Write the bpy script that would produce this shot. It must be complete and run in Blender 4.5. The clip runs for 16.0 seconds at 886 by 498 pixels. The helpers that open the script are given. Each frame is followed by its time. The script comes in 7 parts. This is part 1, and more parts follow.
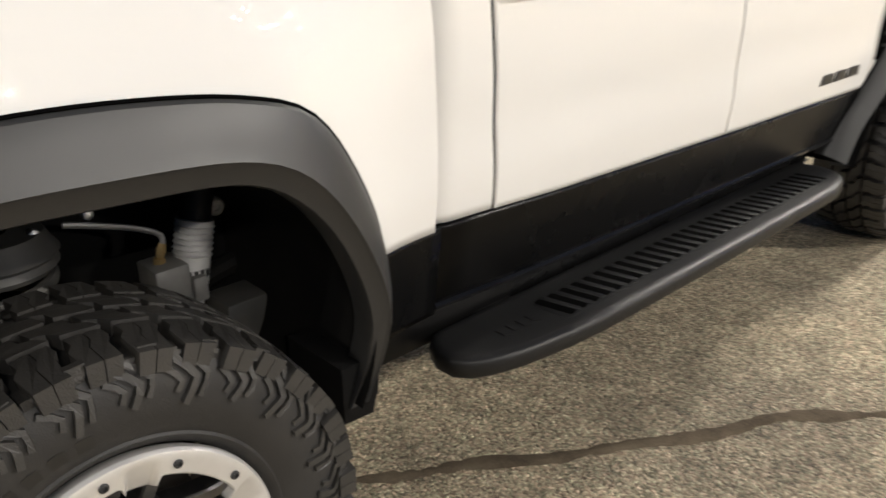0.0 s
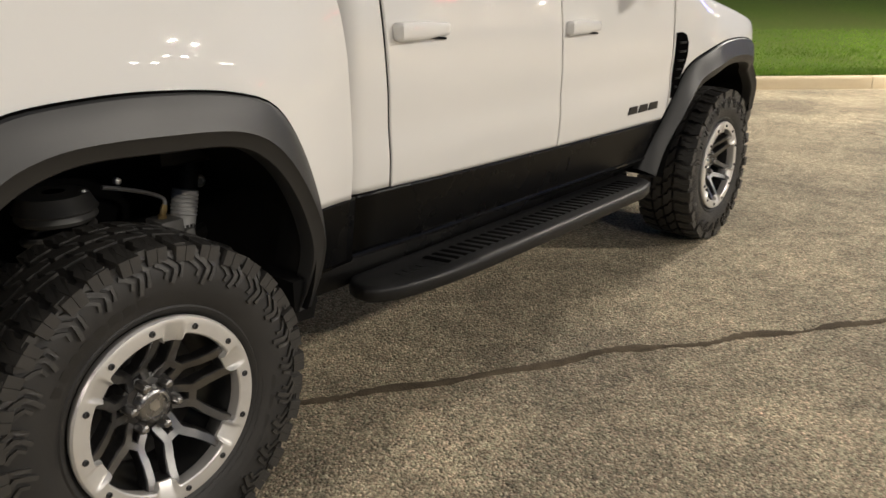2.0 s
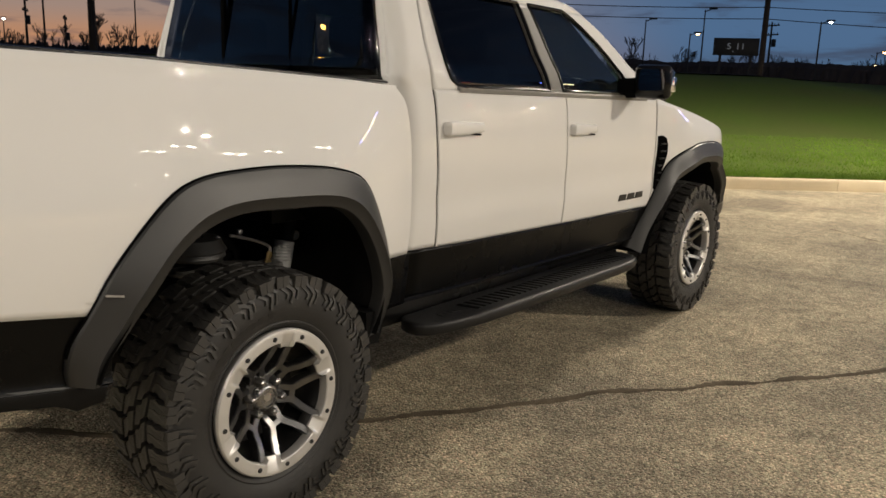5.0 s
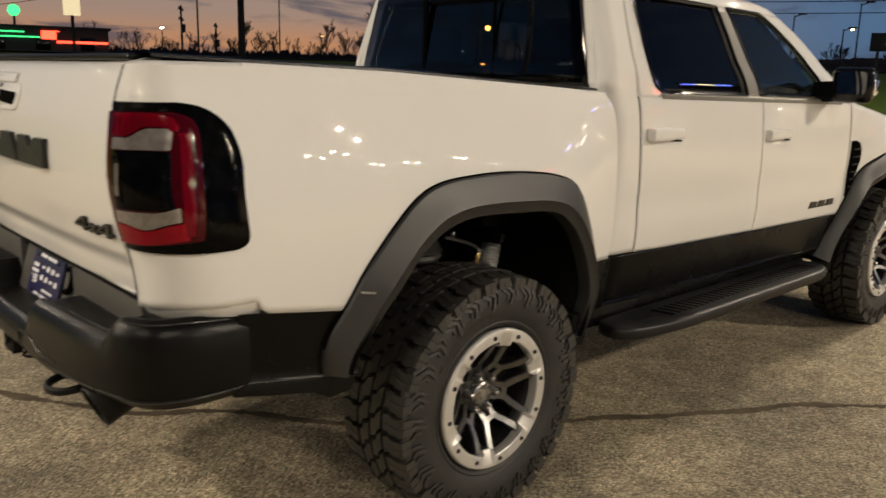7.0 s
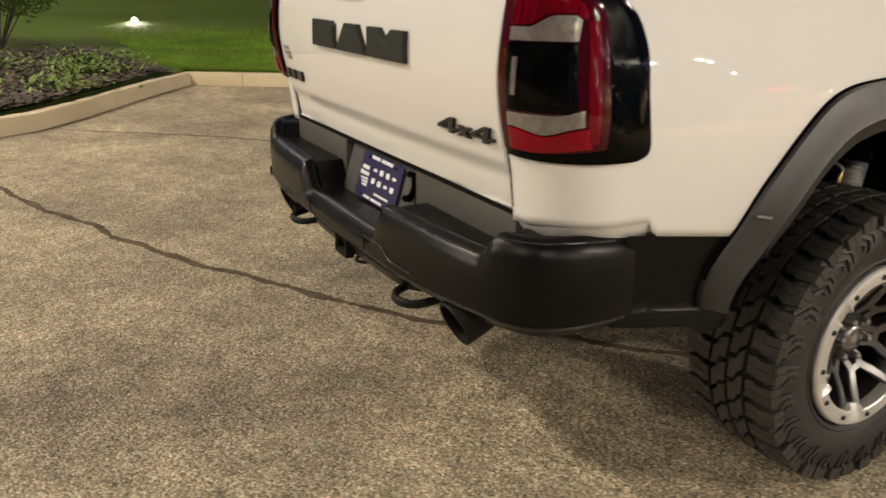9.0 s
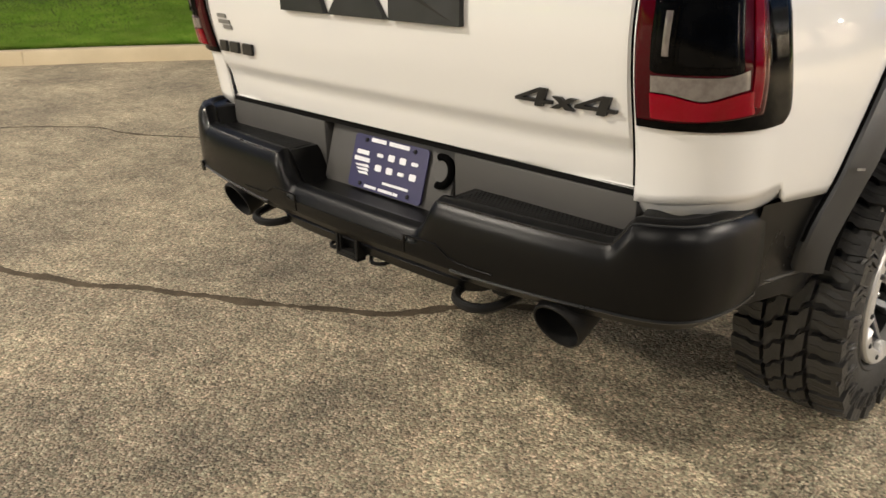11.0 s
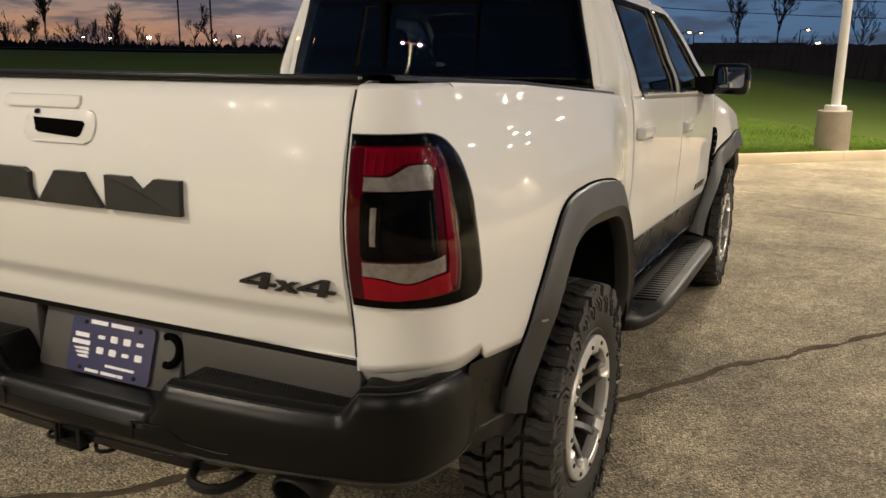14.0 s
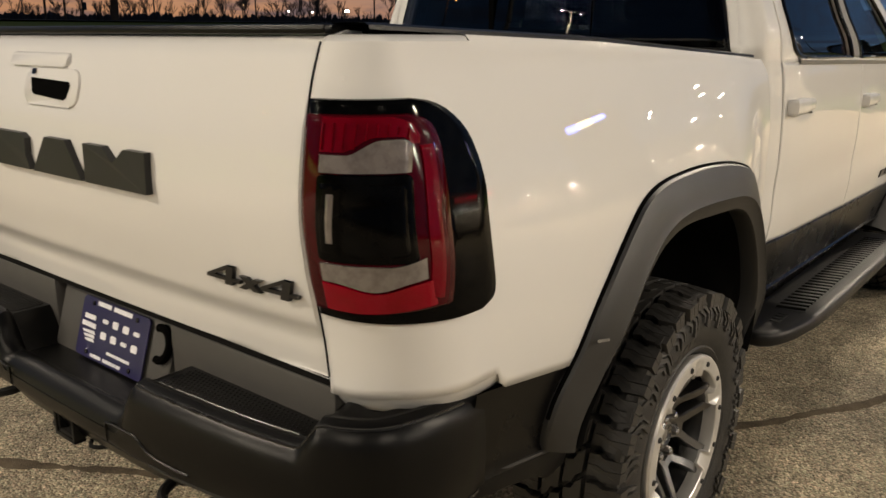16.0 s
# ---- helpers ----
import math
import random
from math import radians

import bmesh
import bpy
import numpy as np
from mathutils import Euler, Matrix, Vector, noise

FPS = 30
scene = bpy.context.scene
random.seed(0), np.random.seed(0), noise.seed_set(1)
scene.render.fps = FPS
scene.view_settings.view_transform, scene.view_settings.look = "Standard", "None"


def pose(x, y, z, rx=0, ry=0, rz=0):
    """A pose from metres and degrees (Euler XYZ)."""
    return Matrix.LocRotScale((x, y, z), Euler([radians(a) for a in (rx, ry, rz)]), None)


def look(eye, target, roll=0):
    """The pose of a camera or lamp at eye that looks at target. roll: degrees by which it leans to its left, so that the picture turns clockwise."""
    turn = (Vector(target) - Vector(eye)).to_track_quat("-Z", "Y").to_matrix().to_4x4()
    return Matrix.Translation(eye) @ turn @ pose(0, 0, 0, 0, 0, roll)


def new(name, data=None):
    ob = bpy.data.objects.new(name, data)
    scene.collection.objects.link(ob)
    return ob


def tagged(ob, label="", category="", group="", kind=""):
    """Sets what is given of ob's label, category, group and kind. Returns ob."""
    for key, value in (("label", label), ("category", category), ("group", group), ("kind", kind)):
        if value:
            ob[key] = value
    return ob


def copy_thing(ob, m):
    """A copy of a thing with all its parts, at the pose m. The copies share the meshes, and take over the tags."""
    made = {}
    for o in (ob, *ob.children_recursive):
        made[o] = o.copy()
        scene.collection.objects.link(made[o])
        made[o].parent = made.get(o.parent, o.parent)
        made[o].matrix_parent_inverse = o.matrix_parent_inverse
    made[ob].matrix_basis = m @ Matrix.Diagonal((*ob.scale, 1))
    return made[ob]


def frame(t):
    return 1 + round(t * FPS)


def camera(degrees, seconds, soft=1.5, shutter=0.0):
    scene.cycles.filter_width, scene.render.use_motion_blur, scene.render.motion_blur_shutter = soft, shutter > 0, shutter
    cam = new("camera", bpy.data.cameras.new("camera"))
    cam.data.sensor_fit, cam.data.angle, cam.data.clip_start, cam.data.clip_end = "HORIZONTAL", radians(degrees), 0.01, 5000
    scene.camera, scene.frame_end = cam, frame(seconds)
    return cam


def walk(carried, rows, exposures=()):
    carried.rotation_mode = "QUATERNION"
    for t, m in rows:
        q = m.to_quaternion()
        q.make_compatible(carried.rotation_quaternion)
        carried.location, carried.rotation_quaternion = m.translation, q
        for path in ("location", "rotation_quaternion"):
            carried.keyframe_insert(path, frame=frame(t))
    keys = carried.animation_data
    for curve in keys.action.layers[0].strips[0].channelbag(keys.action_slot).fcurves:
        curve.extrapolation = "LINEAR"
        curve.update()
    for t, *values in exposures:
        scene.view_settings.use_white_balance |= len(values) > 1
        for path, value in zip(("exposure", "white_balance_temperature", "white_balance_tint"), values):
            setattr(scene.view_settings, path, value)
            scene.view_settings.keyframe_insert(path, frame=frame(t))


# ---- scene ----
cam = camera(57.7, 16.0, shutter=0.4)
PATH = [
    (0, (2.102, -0.327, 1.497), (0.762, 0.925, 0.699), -0.7),
    (0.5, (2.274, -0.464, 1.502), (1.04, 0.937, 0.785), -0.2),
    (1, (2.456, -0.603, 1.52), (1.219, 0.823, 0.859), 0.2),
    (1.5, (2.603, -0.76, 1.513), (1.366, 0.671, 0.865), 0.1),
    (2, (2.701, -0.978, 1.498), (1.506, 0.493, 0.86), -0.0),
    (2.5, (2.803, -1.114, 1.523), (1.658, 0.408, 0.911), 0.5),
    (3, (2.929, -1.157, 1.536), (1.797, 0.39, 0.964), 0.5),
    (3.2, (2.977, -1.175, 1.522), (1.843, 0.379, 0.975), 0.4),
    (5.3, (3.028, -1.726, 1.556), (1.796, -0.205, 1.145), 1.9),
    (5.5, (2.998, -1.708, 1.558), (1.742, -0.207, 1.147), 1.6),
    (6, (2.901, -1.694, 1.557), (1.576, -0.251, 1.156), 1.2),
    (6.5, (2.897, -1.774, 1.569), (1.51, -0.39, 1.169), 1.6),
    (7, (2.847, -1.98, 1.569), (1.413, -0.651, 1.144), 1.3),
    (7.5, (2.823, -2.112, 1.561), (1.304, -0.904, 1.08), 2.4),
    (8, (2.719, -2.178, 1.541), (1.111, -1.132, 0.974), 2.8),
    (8.5, (2.515, -2.165, 1.52), (0.864, -1.222, 0.899), 1.5),
    (9, (2.326, -2.207, 1.507), (0.667, -1.299, 0.857), 0.3),
    (9.2, (2.258, -2.268, 1.515), (0.616, -1.341, 0.847), -0.3),
    (11.3, (1.612, -2.622, 1.483), (0.352, -1.259, 0.737), -0.4),
    (11.5, (1.61, -2.656, 1.492), (0.388, -1.256, 0.751), 0),
    (12, (1.63, -2.708, 1.554), (0.447, -1.24, 0.885), 0.7),
    (12.5, (1.639, -2.723, 1.599), (0.514, -1.172, 1.028), 0.6),
    (13, (1.665, -2.698, 1.627), (0.641, -1.055, 1.126), 0.5),
    (13.5, (1.682, -2.678, 1.631), (0.776, -0.953, 1.18), 0.7),
    (14, (1.704, -2.638, 1.628), (0.857, -0.882, 1.181), 0.6),
    (14.5, (1.784, -2.473, 1.608), (0.927, -0.724, 1.157), 0.4),
    (15, (1.856, -2.358, 1.615), (0.847, -0.696, 1.144), 0.7),
    (15.5, (1.835, -2.28, 1.601), (0.671, -0.727, 1.117), 0.6),
    (16, (1.805, -2.102, 1.586), (0.586, -0.602, 1.072), 0.2),
]
walk(cam, [(t, look(eye, target, roll)) for t, eye, target, roll in PATH],
     exposures=[(0.0, 1.00, 5750.0, 10.0), (0.5, 0.66, 5800.0, 10.0), (1.5, 0.41, 5950.0, 10.0), (3.0, 0.38, 5950.0, 10.0), (5.5, 0.20, 6450.0, 10.0), (7.0, 0.22, 6700.0, 10.0), (8.5, 0.36, 6650.0, 10.0), (9.0, 0.48, 6550.0, 10.0), (11.5, 0.76, 6050.0, 10.0), (12.5, 0.42, 6100.0, 10.0), (13.0, 0.34, 6150.0, 10.0), (14.5, 0.24, 6600.0, 10.0), (16.0, 0.25, 6600.0, 10.0)])

# ---- world and light ----
world = bpy.data.worlds.new("dusk_sky")
scene.world = world
world.use_nodes = True
wn, wl = world.node_tree.nodes, world.node_tree.links
wn.clear()


def wnode(kind, **inputs):
    n = wn.new(kind)
    for k, v in inputs.items():
        n.inputs[k.replace("_", " ")].default_value = v
    return n


def wramp(stops, interpolation="EASE"):
    n = wn.new("ShaderNodeValToRGB")
    n.color_ramp.interpolation = interpolation
    els = n.color_ramp.elements
    while len(els) < len(stops):
        els.new(0.5)
    for e, (p, c) in zip(els, stops):
        e.position, e.color = p, (*c, 1)
    return n


wco = wn.new("ShaderNodeTexCoord")
wsep = wn.new("ShaderNodeSeparateXYZ")
wl.new(wco.outputs["Generated"], wsep.inputs[0])
west = wramp([(0.0, (0.04, 0.03, 0.03)), (0.495, (0.46, 0.20, 0.11)), (0.512, (0.84, 0.41, 0.21)), (0.535, (0.58, 0.41, 0.33)), (0.565, (0.37, 0.38, 0.44)), (0.64, (0.16, 0.21, 0.33)), (1.0, (0.03, 0.055, 0.13))])
east = wramp([(0.0, (0.015, 0.015, 0.02)), (0.495, (0.12, 0.20, 0.32)), (0.53, (0.135, 0.25, 0.44)), (0.60, (0.085, 0.165, 0.32)), (0.75, (0.048, 0.065, 0.115)), (1.0, (0.034, 0.042, 0.068))])
whalf = wn.new("ShaderNodeMath")
whalf.operation = "MULTIPLY_ADD"
whalf.inputs[1].default_value, whalf.inputs[2].default_value = 0.5, 0.5
wl.new(wsep.outputs["Z"], whalf.inputs[0])
wl.new(whalf.outputs[0], west.inputs[0])
wl.new(whalf.outputs[0], east.inputs[0])
# how far a direction lies towards the afterglow
wdot = wn.new("ShaderNodeVectorMath")
wdot.operation = "DOT_PRODUCT"
wdot.inputs[1].default_value = (-0.93, 0.36, 0.0)
wl.new(wco.outputs["Generated"], wdot.inputs[0])
wglow = wn.new("ShaderNodeMapRange")
wglow.interpolation_type = "SMOOTHSTEP"
wglow.inputs["From Min"].default_value, wglow.inputs["From Max"].default_value = 0.66, 0.98
wl.new(wdot.outputs["Value"], wglow.inputs["Value"])
wmix = wn.new("ShaderNodeMix")
wmix.data_type = "RGBA"
wl.new(wglow.outputs[0], wmix.inputs["Factor"])
wl.new(east.outputs[0], wmix.inputs["A"])
wl.new(west.outputs[0], wmix.inputs["B"])
# the sky darkens towards the south
wsouth = wn.new("ShaderNodeVectorMath")
wsouth.operation = "DOT_PRODUCT"
wsouth.inputs[1].default_value = (0.42, -0.90, 0.0)
wl.new(wco.outputs["Generated"], wsouth.inputs[0])
wdim = wn.new("ShaderNodeMapRange")
wdim.interpolation_type = "SMOOTHSTEP"
wdim.inputs["From Min"].default_value, wdim.inputs["From Max"].default_value = 0.1, 0.8
wdim.inputs["To Min"].default_value, wdim.inputs["To Max"].default_value = 0.50, 0.20
wl.new(wsouth.outputs["Value"], wdim.inputs["Value"])
# streaks of cloud, flattened towards the horizon
wmap = wn.new("ShaderNodeMapping")
wmap.inputs["Scale"].default_value = (2.2, 2.2, 13.0)
wl.new(wco.outputs["Generated"], wmap.inputs[0])
wnoise = wnode("ShaderNodeTexNoise", Scale=2.3, Detail=7.0, Roughness=0.58, Distortion=0.4)
wl.new(wmap.outputs[0], wnoise.inputs["Vector"])
wcl = wn.new("ShaderNodeMapRange")
wcl.interpolation_type = "SMOOTHSTEP"
wcl.inputs["From Min"].default_value, wcl.inputs["From Max"].default_value = 0.47, 0.60
wcl.inputs["To Max"].default_value = 0.75
wl.new(wnoise.outputs[0], wcl.inputs["Value"])
wcloud = wn.new("ShaderNodeMix")
wcloud.data_type = "RGBA"
wcloud.inputs["B"].default_value = (0.085, 0.105, 0.165, 1)
wl.new(wcl.outputs[0], wcloud.inputs["Factor"])
wl.new(wmix.outputs["Result"], wcloud.inputs["A"])
wbg = wnode("ShaderNodeBackground")
wl.new(wdim.outputs[0], wbg.inputs["Strength"])
wl.new(wcloud.outputs["Result"], wbg.inputs["Color"])
wout = wn.new("ShaderNodeOutputWorld")
wl.new(wbg.outputs[0], wout.inputs[0])

WARM = (1.0, 0.87, 0.69)
# lamp heads of the lot: place of the pole, height, the way its two heads spread, watts a head
LOT_LAMPS = [
    ((15.5, 11.0), 9.0, 56.0, 1620.0),
    ((15.0, -6.0), 9.0, 80.0, 500.0),
    ((4.0, -14.0), 9.0, -15.0, 360.0),
    ((-7.4, -9.0), 9.0, 10.0, 740.0),
    ((-16.4, -27.9), 9.0, -30.0, 3800.0),
    ((1.66, 13.9), 8.4, 40.0, 660.0),
    ((-18.0, -4.0), 9.0, 70.0, 140.0),
    ((33.0, 8.0), 9.0, 60.0, 2600.0),
]
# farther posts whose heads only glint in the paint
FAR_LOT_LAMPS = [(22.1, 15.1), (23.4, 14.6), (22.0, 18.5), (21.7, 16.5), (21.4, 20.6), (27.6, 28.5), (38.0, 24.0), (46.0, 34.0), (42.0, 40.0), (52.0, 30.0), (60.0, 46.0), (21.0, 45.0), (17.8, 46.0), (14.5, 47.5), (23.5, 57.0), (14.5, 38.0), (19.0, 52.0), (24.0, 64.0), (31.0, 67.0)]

# ---- materials ----


def material(name, colour, rough=0.5, metal=0.0, grain=None, spread=0.0, bump=0.0, bump_scale=200.0, coat=0.0, specular=0.5, coords="Object", patch=None, patch_scale=1.5):
    """A surface with fine grain and broad patches of another tone, and relief."""
    m = bpy.data.materials.new(name)
    m.use_nodes = True
    nt = m.node_tree
    b = nt.nodes["Principled BSDF"]
    b.inputs["Base Color"].default_value = (*colour, 1)
    b.inputs["Roughness"].default_value = rough
    b.inputs["Metallic"].default_value = metal
    b.inputs["Specular IOR Level"].default_value = specular
    b.inputs["Coat Weight"].default_value = coat
    b.inputs["Coat Roughness"].default_value = 0.02
    co = nt.nodes.new("ShaderNodeTexCoord")

    def noise_tex(scale, detail=4.0, rough_=0.55):
        n = nt.nodes.new("ShaderNodeTexNoise")
        n.inputs["Scale"].default_value, n.inputs["Detail"].default_value, n.inputs["Roughness"].default_value = scale, detail, rough_
        nt.links.new(co.outputs[coords], n.inputs["Vector"])
        return n

    def blend(fac, a, c):
        x = nt.nodes.new("ShaderNodeMix")
        x.data_type = "RGBA"
        nt.links.new(fac, x.inputs["Factor"])
        for v, s in ((a, "A"), (c, "B")):
            if hasattr(v, "links"):
                nt.links.new(v, x.inputs[s])
            else:
                x.inputs[s].default_value = (*v, 1)
        return x.outputs["Result"]

    last = None
    if grain:
        n = noise_tex(bump_scale)
        r = nt.nodes.new("ShaderNodeMapRange")
        r.inputs["From Min"].default_value, r.inputs["From Max"].default_value = 0.35, 0.68
        nt.links.new(n.outputs[0], r.inputs["Value"])
        last = blend(r.outputs[0], colour, grain)
    if patch:
        n = noise_tex(patch_scale, 5.0)
        r = nt.nodes.new("ShaderNodeMapRange")
        r.inputs["From Min"].default_value, r.inputs["From Max"].default_value = 0.42, 0.66
        r.inputs["To Max"].default_value = spread or 0.6
        nt.links.new(n.outputs[0], r.inputs["Value"])
        last = blend(r.outputs[0], last if last is not None else colour, patch)
        rr = nt.nodes.new("ShaderNodeMapRange")
        rr.inputs["To Min"].default_value, rr.inputs["To Max"].default_value = max(rough - 0.06, 0.0), min(rough + 0.1, 1.0)
        nt.links.new(n.outputs[0], rr.inputs["Value"])
        nt.links.new(rr.outputs[0], b.inputs["Roughness"])
    if last is not None:
        nt.links.new(last, b.inputs["Base Color"])
    if bump:
        n = noise_tex(bump_scale)
        u = nt.nodes.new("ShaderNodeBump")
        u.inputs["Strength"].default_value, u.inputs["Distance"].default_value = bump, 0.003
        nt.links.new(n.outputs[0], u.inputs["Height"])
        nt.links.new(u.outputs[0], b.inputs["Normal"])
    return m


def glowing(name, colour, strength):
    m = bpy.data.materials.new(name)
    m.use_nodes = True
    b = m.node_tree.nodes["Principled BSDF"]
    b.inputs["Base Color"].default_value = (*colour, 1)
    b.inputs["Emission Color"].default_value = (*colour, 1)
    b.inputs["Emission Strength"].default_value = strength
    return m


def glass(name, colour, rough=0.0):
    m = bpy.data.materials.new(name)
    m.use_nodes = True
    b = m.node_tree.nodes["Principled BSDF"]
    b.inputs["Base Color"].default_value = (*colour, 1)
    b.inputs["Roughness"].default_value = rough
    b.inputs["Transmission Weight"].default_value = 1.0
    b.inputs["IOR"].default_value = 1.5
    return m


WHITE = material("white_paint", (0.73, 0.72, 0.70), 0.55, coat=1.0, specular=0.06, patch=(0.70, 0.688, 0.665), patch_scale=0.9, spread=0.5)
WHITE.node_tree.nodes["Principled BSDF"].inputs["Coat Roughness"].default_value = 0.01
PLASTIC = material("textured_black_plastic", (0.0020, 0.0020, 0.0021), 0.30, specular=0.19, bump=0.08, bump_scale=900.0, patch=(0.0035, 0.0034, 0.0033), patch_scale=3.0, grain=(0.0032, 0.0032, 0.0032))
FLARE = material("satin_charcoal_plastic", (0.0165, 0.0164, 0.0160), 0.43, specular=0.60, bump=0.10, bump_scale=1100.0, patch=(0.0150, 0.0148, 0.0144), patch_scale=3.0)
EDGE = material("polished_black_edge", (0.007, 0.007, 0.007), 0.27, specular=0.50, patch=(0.011, 0.0105, 0.010), patch_scale=9.0)
GLOSS = material("gloss_black", (0.005, 0.005, 0.0055), 0.10, specular=0.3, coat=0.2, patch=(0.012, 0.012, 0.012), patch_scale=4.0)
CLAD = material("black_cladding", (0.0026, 0.0026, 0.0027), 0.26, specular=0.16, patch=(0.0042, 0.004, 0.0038), patch_scale=2.5)
LINER = material("wheel_well_liner", (0.004, 0.004, 0.004), 0.95, specular=0.12, bump=0.4, bump_scale=300.0, patch=(0.010, 0.009, 0.008), patch_scale=6.0, spread=0.4)
RUBBER = material("tyre_rubber", (0.0180, 0.0175, 0.0167), 0.52, specular=0.40, bump=0.35, bump_scale=420.0, patch=(0.032, 0.030, 0.0275), patch_scale=9.0, spread=0.5, grain=(0.022, 0.021, 0.020))
TREAD = material("dusty_tread_rubber", (0.021, 0.020, 0.0182), 0.46, specular=0.62, bump=0.45, bump_scale=300.0, patch=(0.034, 0.031, 0.027), patch_scale=11.0, spread=0.6, grain=(0.024, 0.0225, 0.0205))
LETTER = material("raised_sidewall_lettering", (0.0125, 0.0122, 0.0118), 0.42, grain=(0.016, 0.0157, 0.015))
RING = material("silver_beadlock_ring", (0.66, 0.645, 0.62), 0.38, metal=0.58, bump=0.05, bump_scale=600.0, patch=(0.56, 0.545, 0.52), patch_scale=12.0)
ALLOY = material("machined_alloy", (0.62, 0.61, 0.60), 0.28, metal=1.0, patch=(0.33, 0.32, 0.31), patch_scale=25.0)
DARKALLOY = material("dark_painted_alloy", (0.014, 0.014, 0.0145), 0.4, metal=0.3, patch=(0.022, 0.021, 0.020), patch_scale=18.0)
STEEL = material("zinc_steel", (0.42, 0.42, 0.42), 0.38, metal=0.9, bump=0.1, bump_scale=500.0, patch=(0.25, 0.24, 0.23), patch_scale=30.0)
FRAME = material("frame_black_steel", (0.006, 0.006, 0.006), 0.5, specular=0.16, bump=0.2, bump_scale=250.0, patch=(0.012, 0.0105, 0.009), patch_scale=8.0)
TINT = glass("tinted_glass", (0.05, 0.065, 0.075))
CLEARTINT = glass("light_tinted_glass", (0.62, 0.74, 0.75))
MIRROR = material("mirror_glass", (0.45, 0.47, 0.5), 0.02, metal=1.0)
CABIN = material("dark_cabin_trim", (0.02, 0.02, 0.021), 0.8, bump=0.2, bump_scale=400.0, patch=(0.035, 0.033, 0.03))
TRIMGREY = material("grey_window_trim", (0.165, 0.158, 0.145), 0.5, metal=0.0, patch=(0.23, 0.22, 0.20))
BACKPANEL = material("grey_bumper_backing", (0.052, 0.049, 0.045), 0.55, bump=0.12, bump_scale=800.0, patch=(0.044, 0.041, 0.038), patch_scale=4.0)
SMOKE = material("smoked_lens", (0.0010, 0.0010, 0.0010), 0.04, specular=0.08, patch=(0.005, 0.005, 0.005), patch_scale=14.0)
RED = material("red_lens", (0.048, 0.0004, 0.003), 0.06, specular=0.10, coat=0.35, patch=(0.032, 0.0006, 0.0015), patch_scale=14.0)
REDMID = material("ribbed_red_lens", (0.135, 0.0004, 0.006), 0.06, specular=0.10, coat=0.35, patch=(0.090, 0.0008, 0.003), patch_scale=22.0)
REDBRIGHT = material("bright_red_lens", (0.215, 0.0005, 0.009), 0.06, specular=0.10, coat=0.35, patch=(0.17, 0.001, 0.003), patch_scale=20.0)
CLEARLENS = material("clear_ribbed_lens", (0.17, 0.148, 0.136), 0.15, coat=1.0, patch=(0.08, 0.066, 0.06), patch_scale=40.0, bump=0.3, bump_scale=90.0)
BADGE = material("black_badge", (0.010, 0.010, 0.010), 0.38, patch=(0.018, 0.018, 0.018), patch_scale=20.0)
BADGEWHITE = material("pale_print", (0.75, 0.75, 0.78), 0.5, patch=(0.6, 0.6, 0.65), patch_scale=40.0)
PLATEBLUE = material("blue_plate_enamel", (0.009, 0.0065, 0.058), 0.35, patch=(0.013, 0.009, 0.074), patch_scale=20.0, coat=0.3)
CONCRETE = material("kerb_concrete", (0.58, 0.485, 0.325), 0.85, bump=0.5, bump_scale=160.0, grain=(0.50, 0.415, 0.28), patch=(0.42, 0.345, 0.225), patch_scale=1.6, spread=0.55)
POLEBASE = material("pole_base_concrete", (0.36, 0.31, 0.24), 0.88, bump=0.4, bump_scale=120.0, grain=(0.30, 0.26, 0.2), patch=(0.25, 0.21, 0.16), patch_scale=3.0)
GREYPOLE = material("galvanised_pole", (0.10, 0.10, 0.098), 0.7, patch=(0.08, 0.08, 0.078), patch_scale=2.0)
WHITEPOLE = material("white_pole_paint", (0.72, 0.70, 0.66), 0.45, patch=(0.6, 0.58, 0.54), patch_scale=2.0)
TAR = material("crack_sealer", (0.062, 0.049, 0.034), 0.9, specular=0.12, bump=0.8, bump_scale=120.0, grain=(0.10, 0.078, 0.054), patch=(0.18, 0.146, 0.10), patch_scale=7.0, spread=0.5)
MULCH = material("dark_mulch", (0.028, 0.021, 0.016), 0.95, bump=1.0, bump_scale=60.0, grain=(0.09, 0.065, 0.045), patch=(0.02, 0.016, 0.012), patch_scale=3.0)
BARK = material("bark", (0.06, 0.048, 0.038), 0.9, bump=0.8, bump_scale=40.0, patch=(0.035, 0.028, 0.022), patch_scale=6.0)
WOODPOLE = material("weathered_pole_wood", (0.05, 0.038, 0.030), 0.9, bump=0.5, bump_scale=30.0, patch=(0.03, 0.024, 0.02), patch_scale=2.0)
DARKMETAL = material("dark_metal", (0.03, 0.03, 0.032), 0.55, metal=0.4, patch=(0.05, 0.048, 0.045))
# base tone lightened so the distance haze sits in the colour
FARWOOD = material("bare_far_trees", (0.055, 0.046, 0.047), 1.0, patch=(0.075, 0.063, 0.060), patch_scale=0.4)
FARBUILD = material("dark_far_wall", (0.055, 0.05, 0.05), 0.9, patch=(0.075, 0.068, 0.062), patch_scale=0.3)
WIRE = material("overhead_wire", (0.012, 0.012, 0.012), 0.7)
SHRUB = material("shrub_leaves", (0.10, 0.165, 0.025), 0.6, grain=(0.18, 0.24, 0.045), bump_scale=14.0, patch=(0.03, 0.055, 0.012), patch_scale=5.0)
LAMPGLOW = glowing("lamp_glow", (1.0, 0.90, 0.74), 75.0)
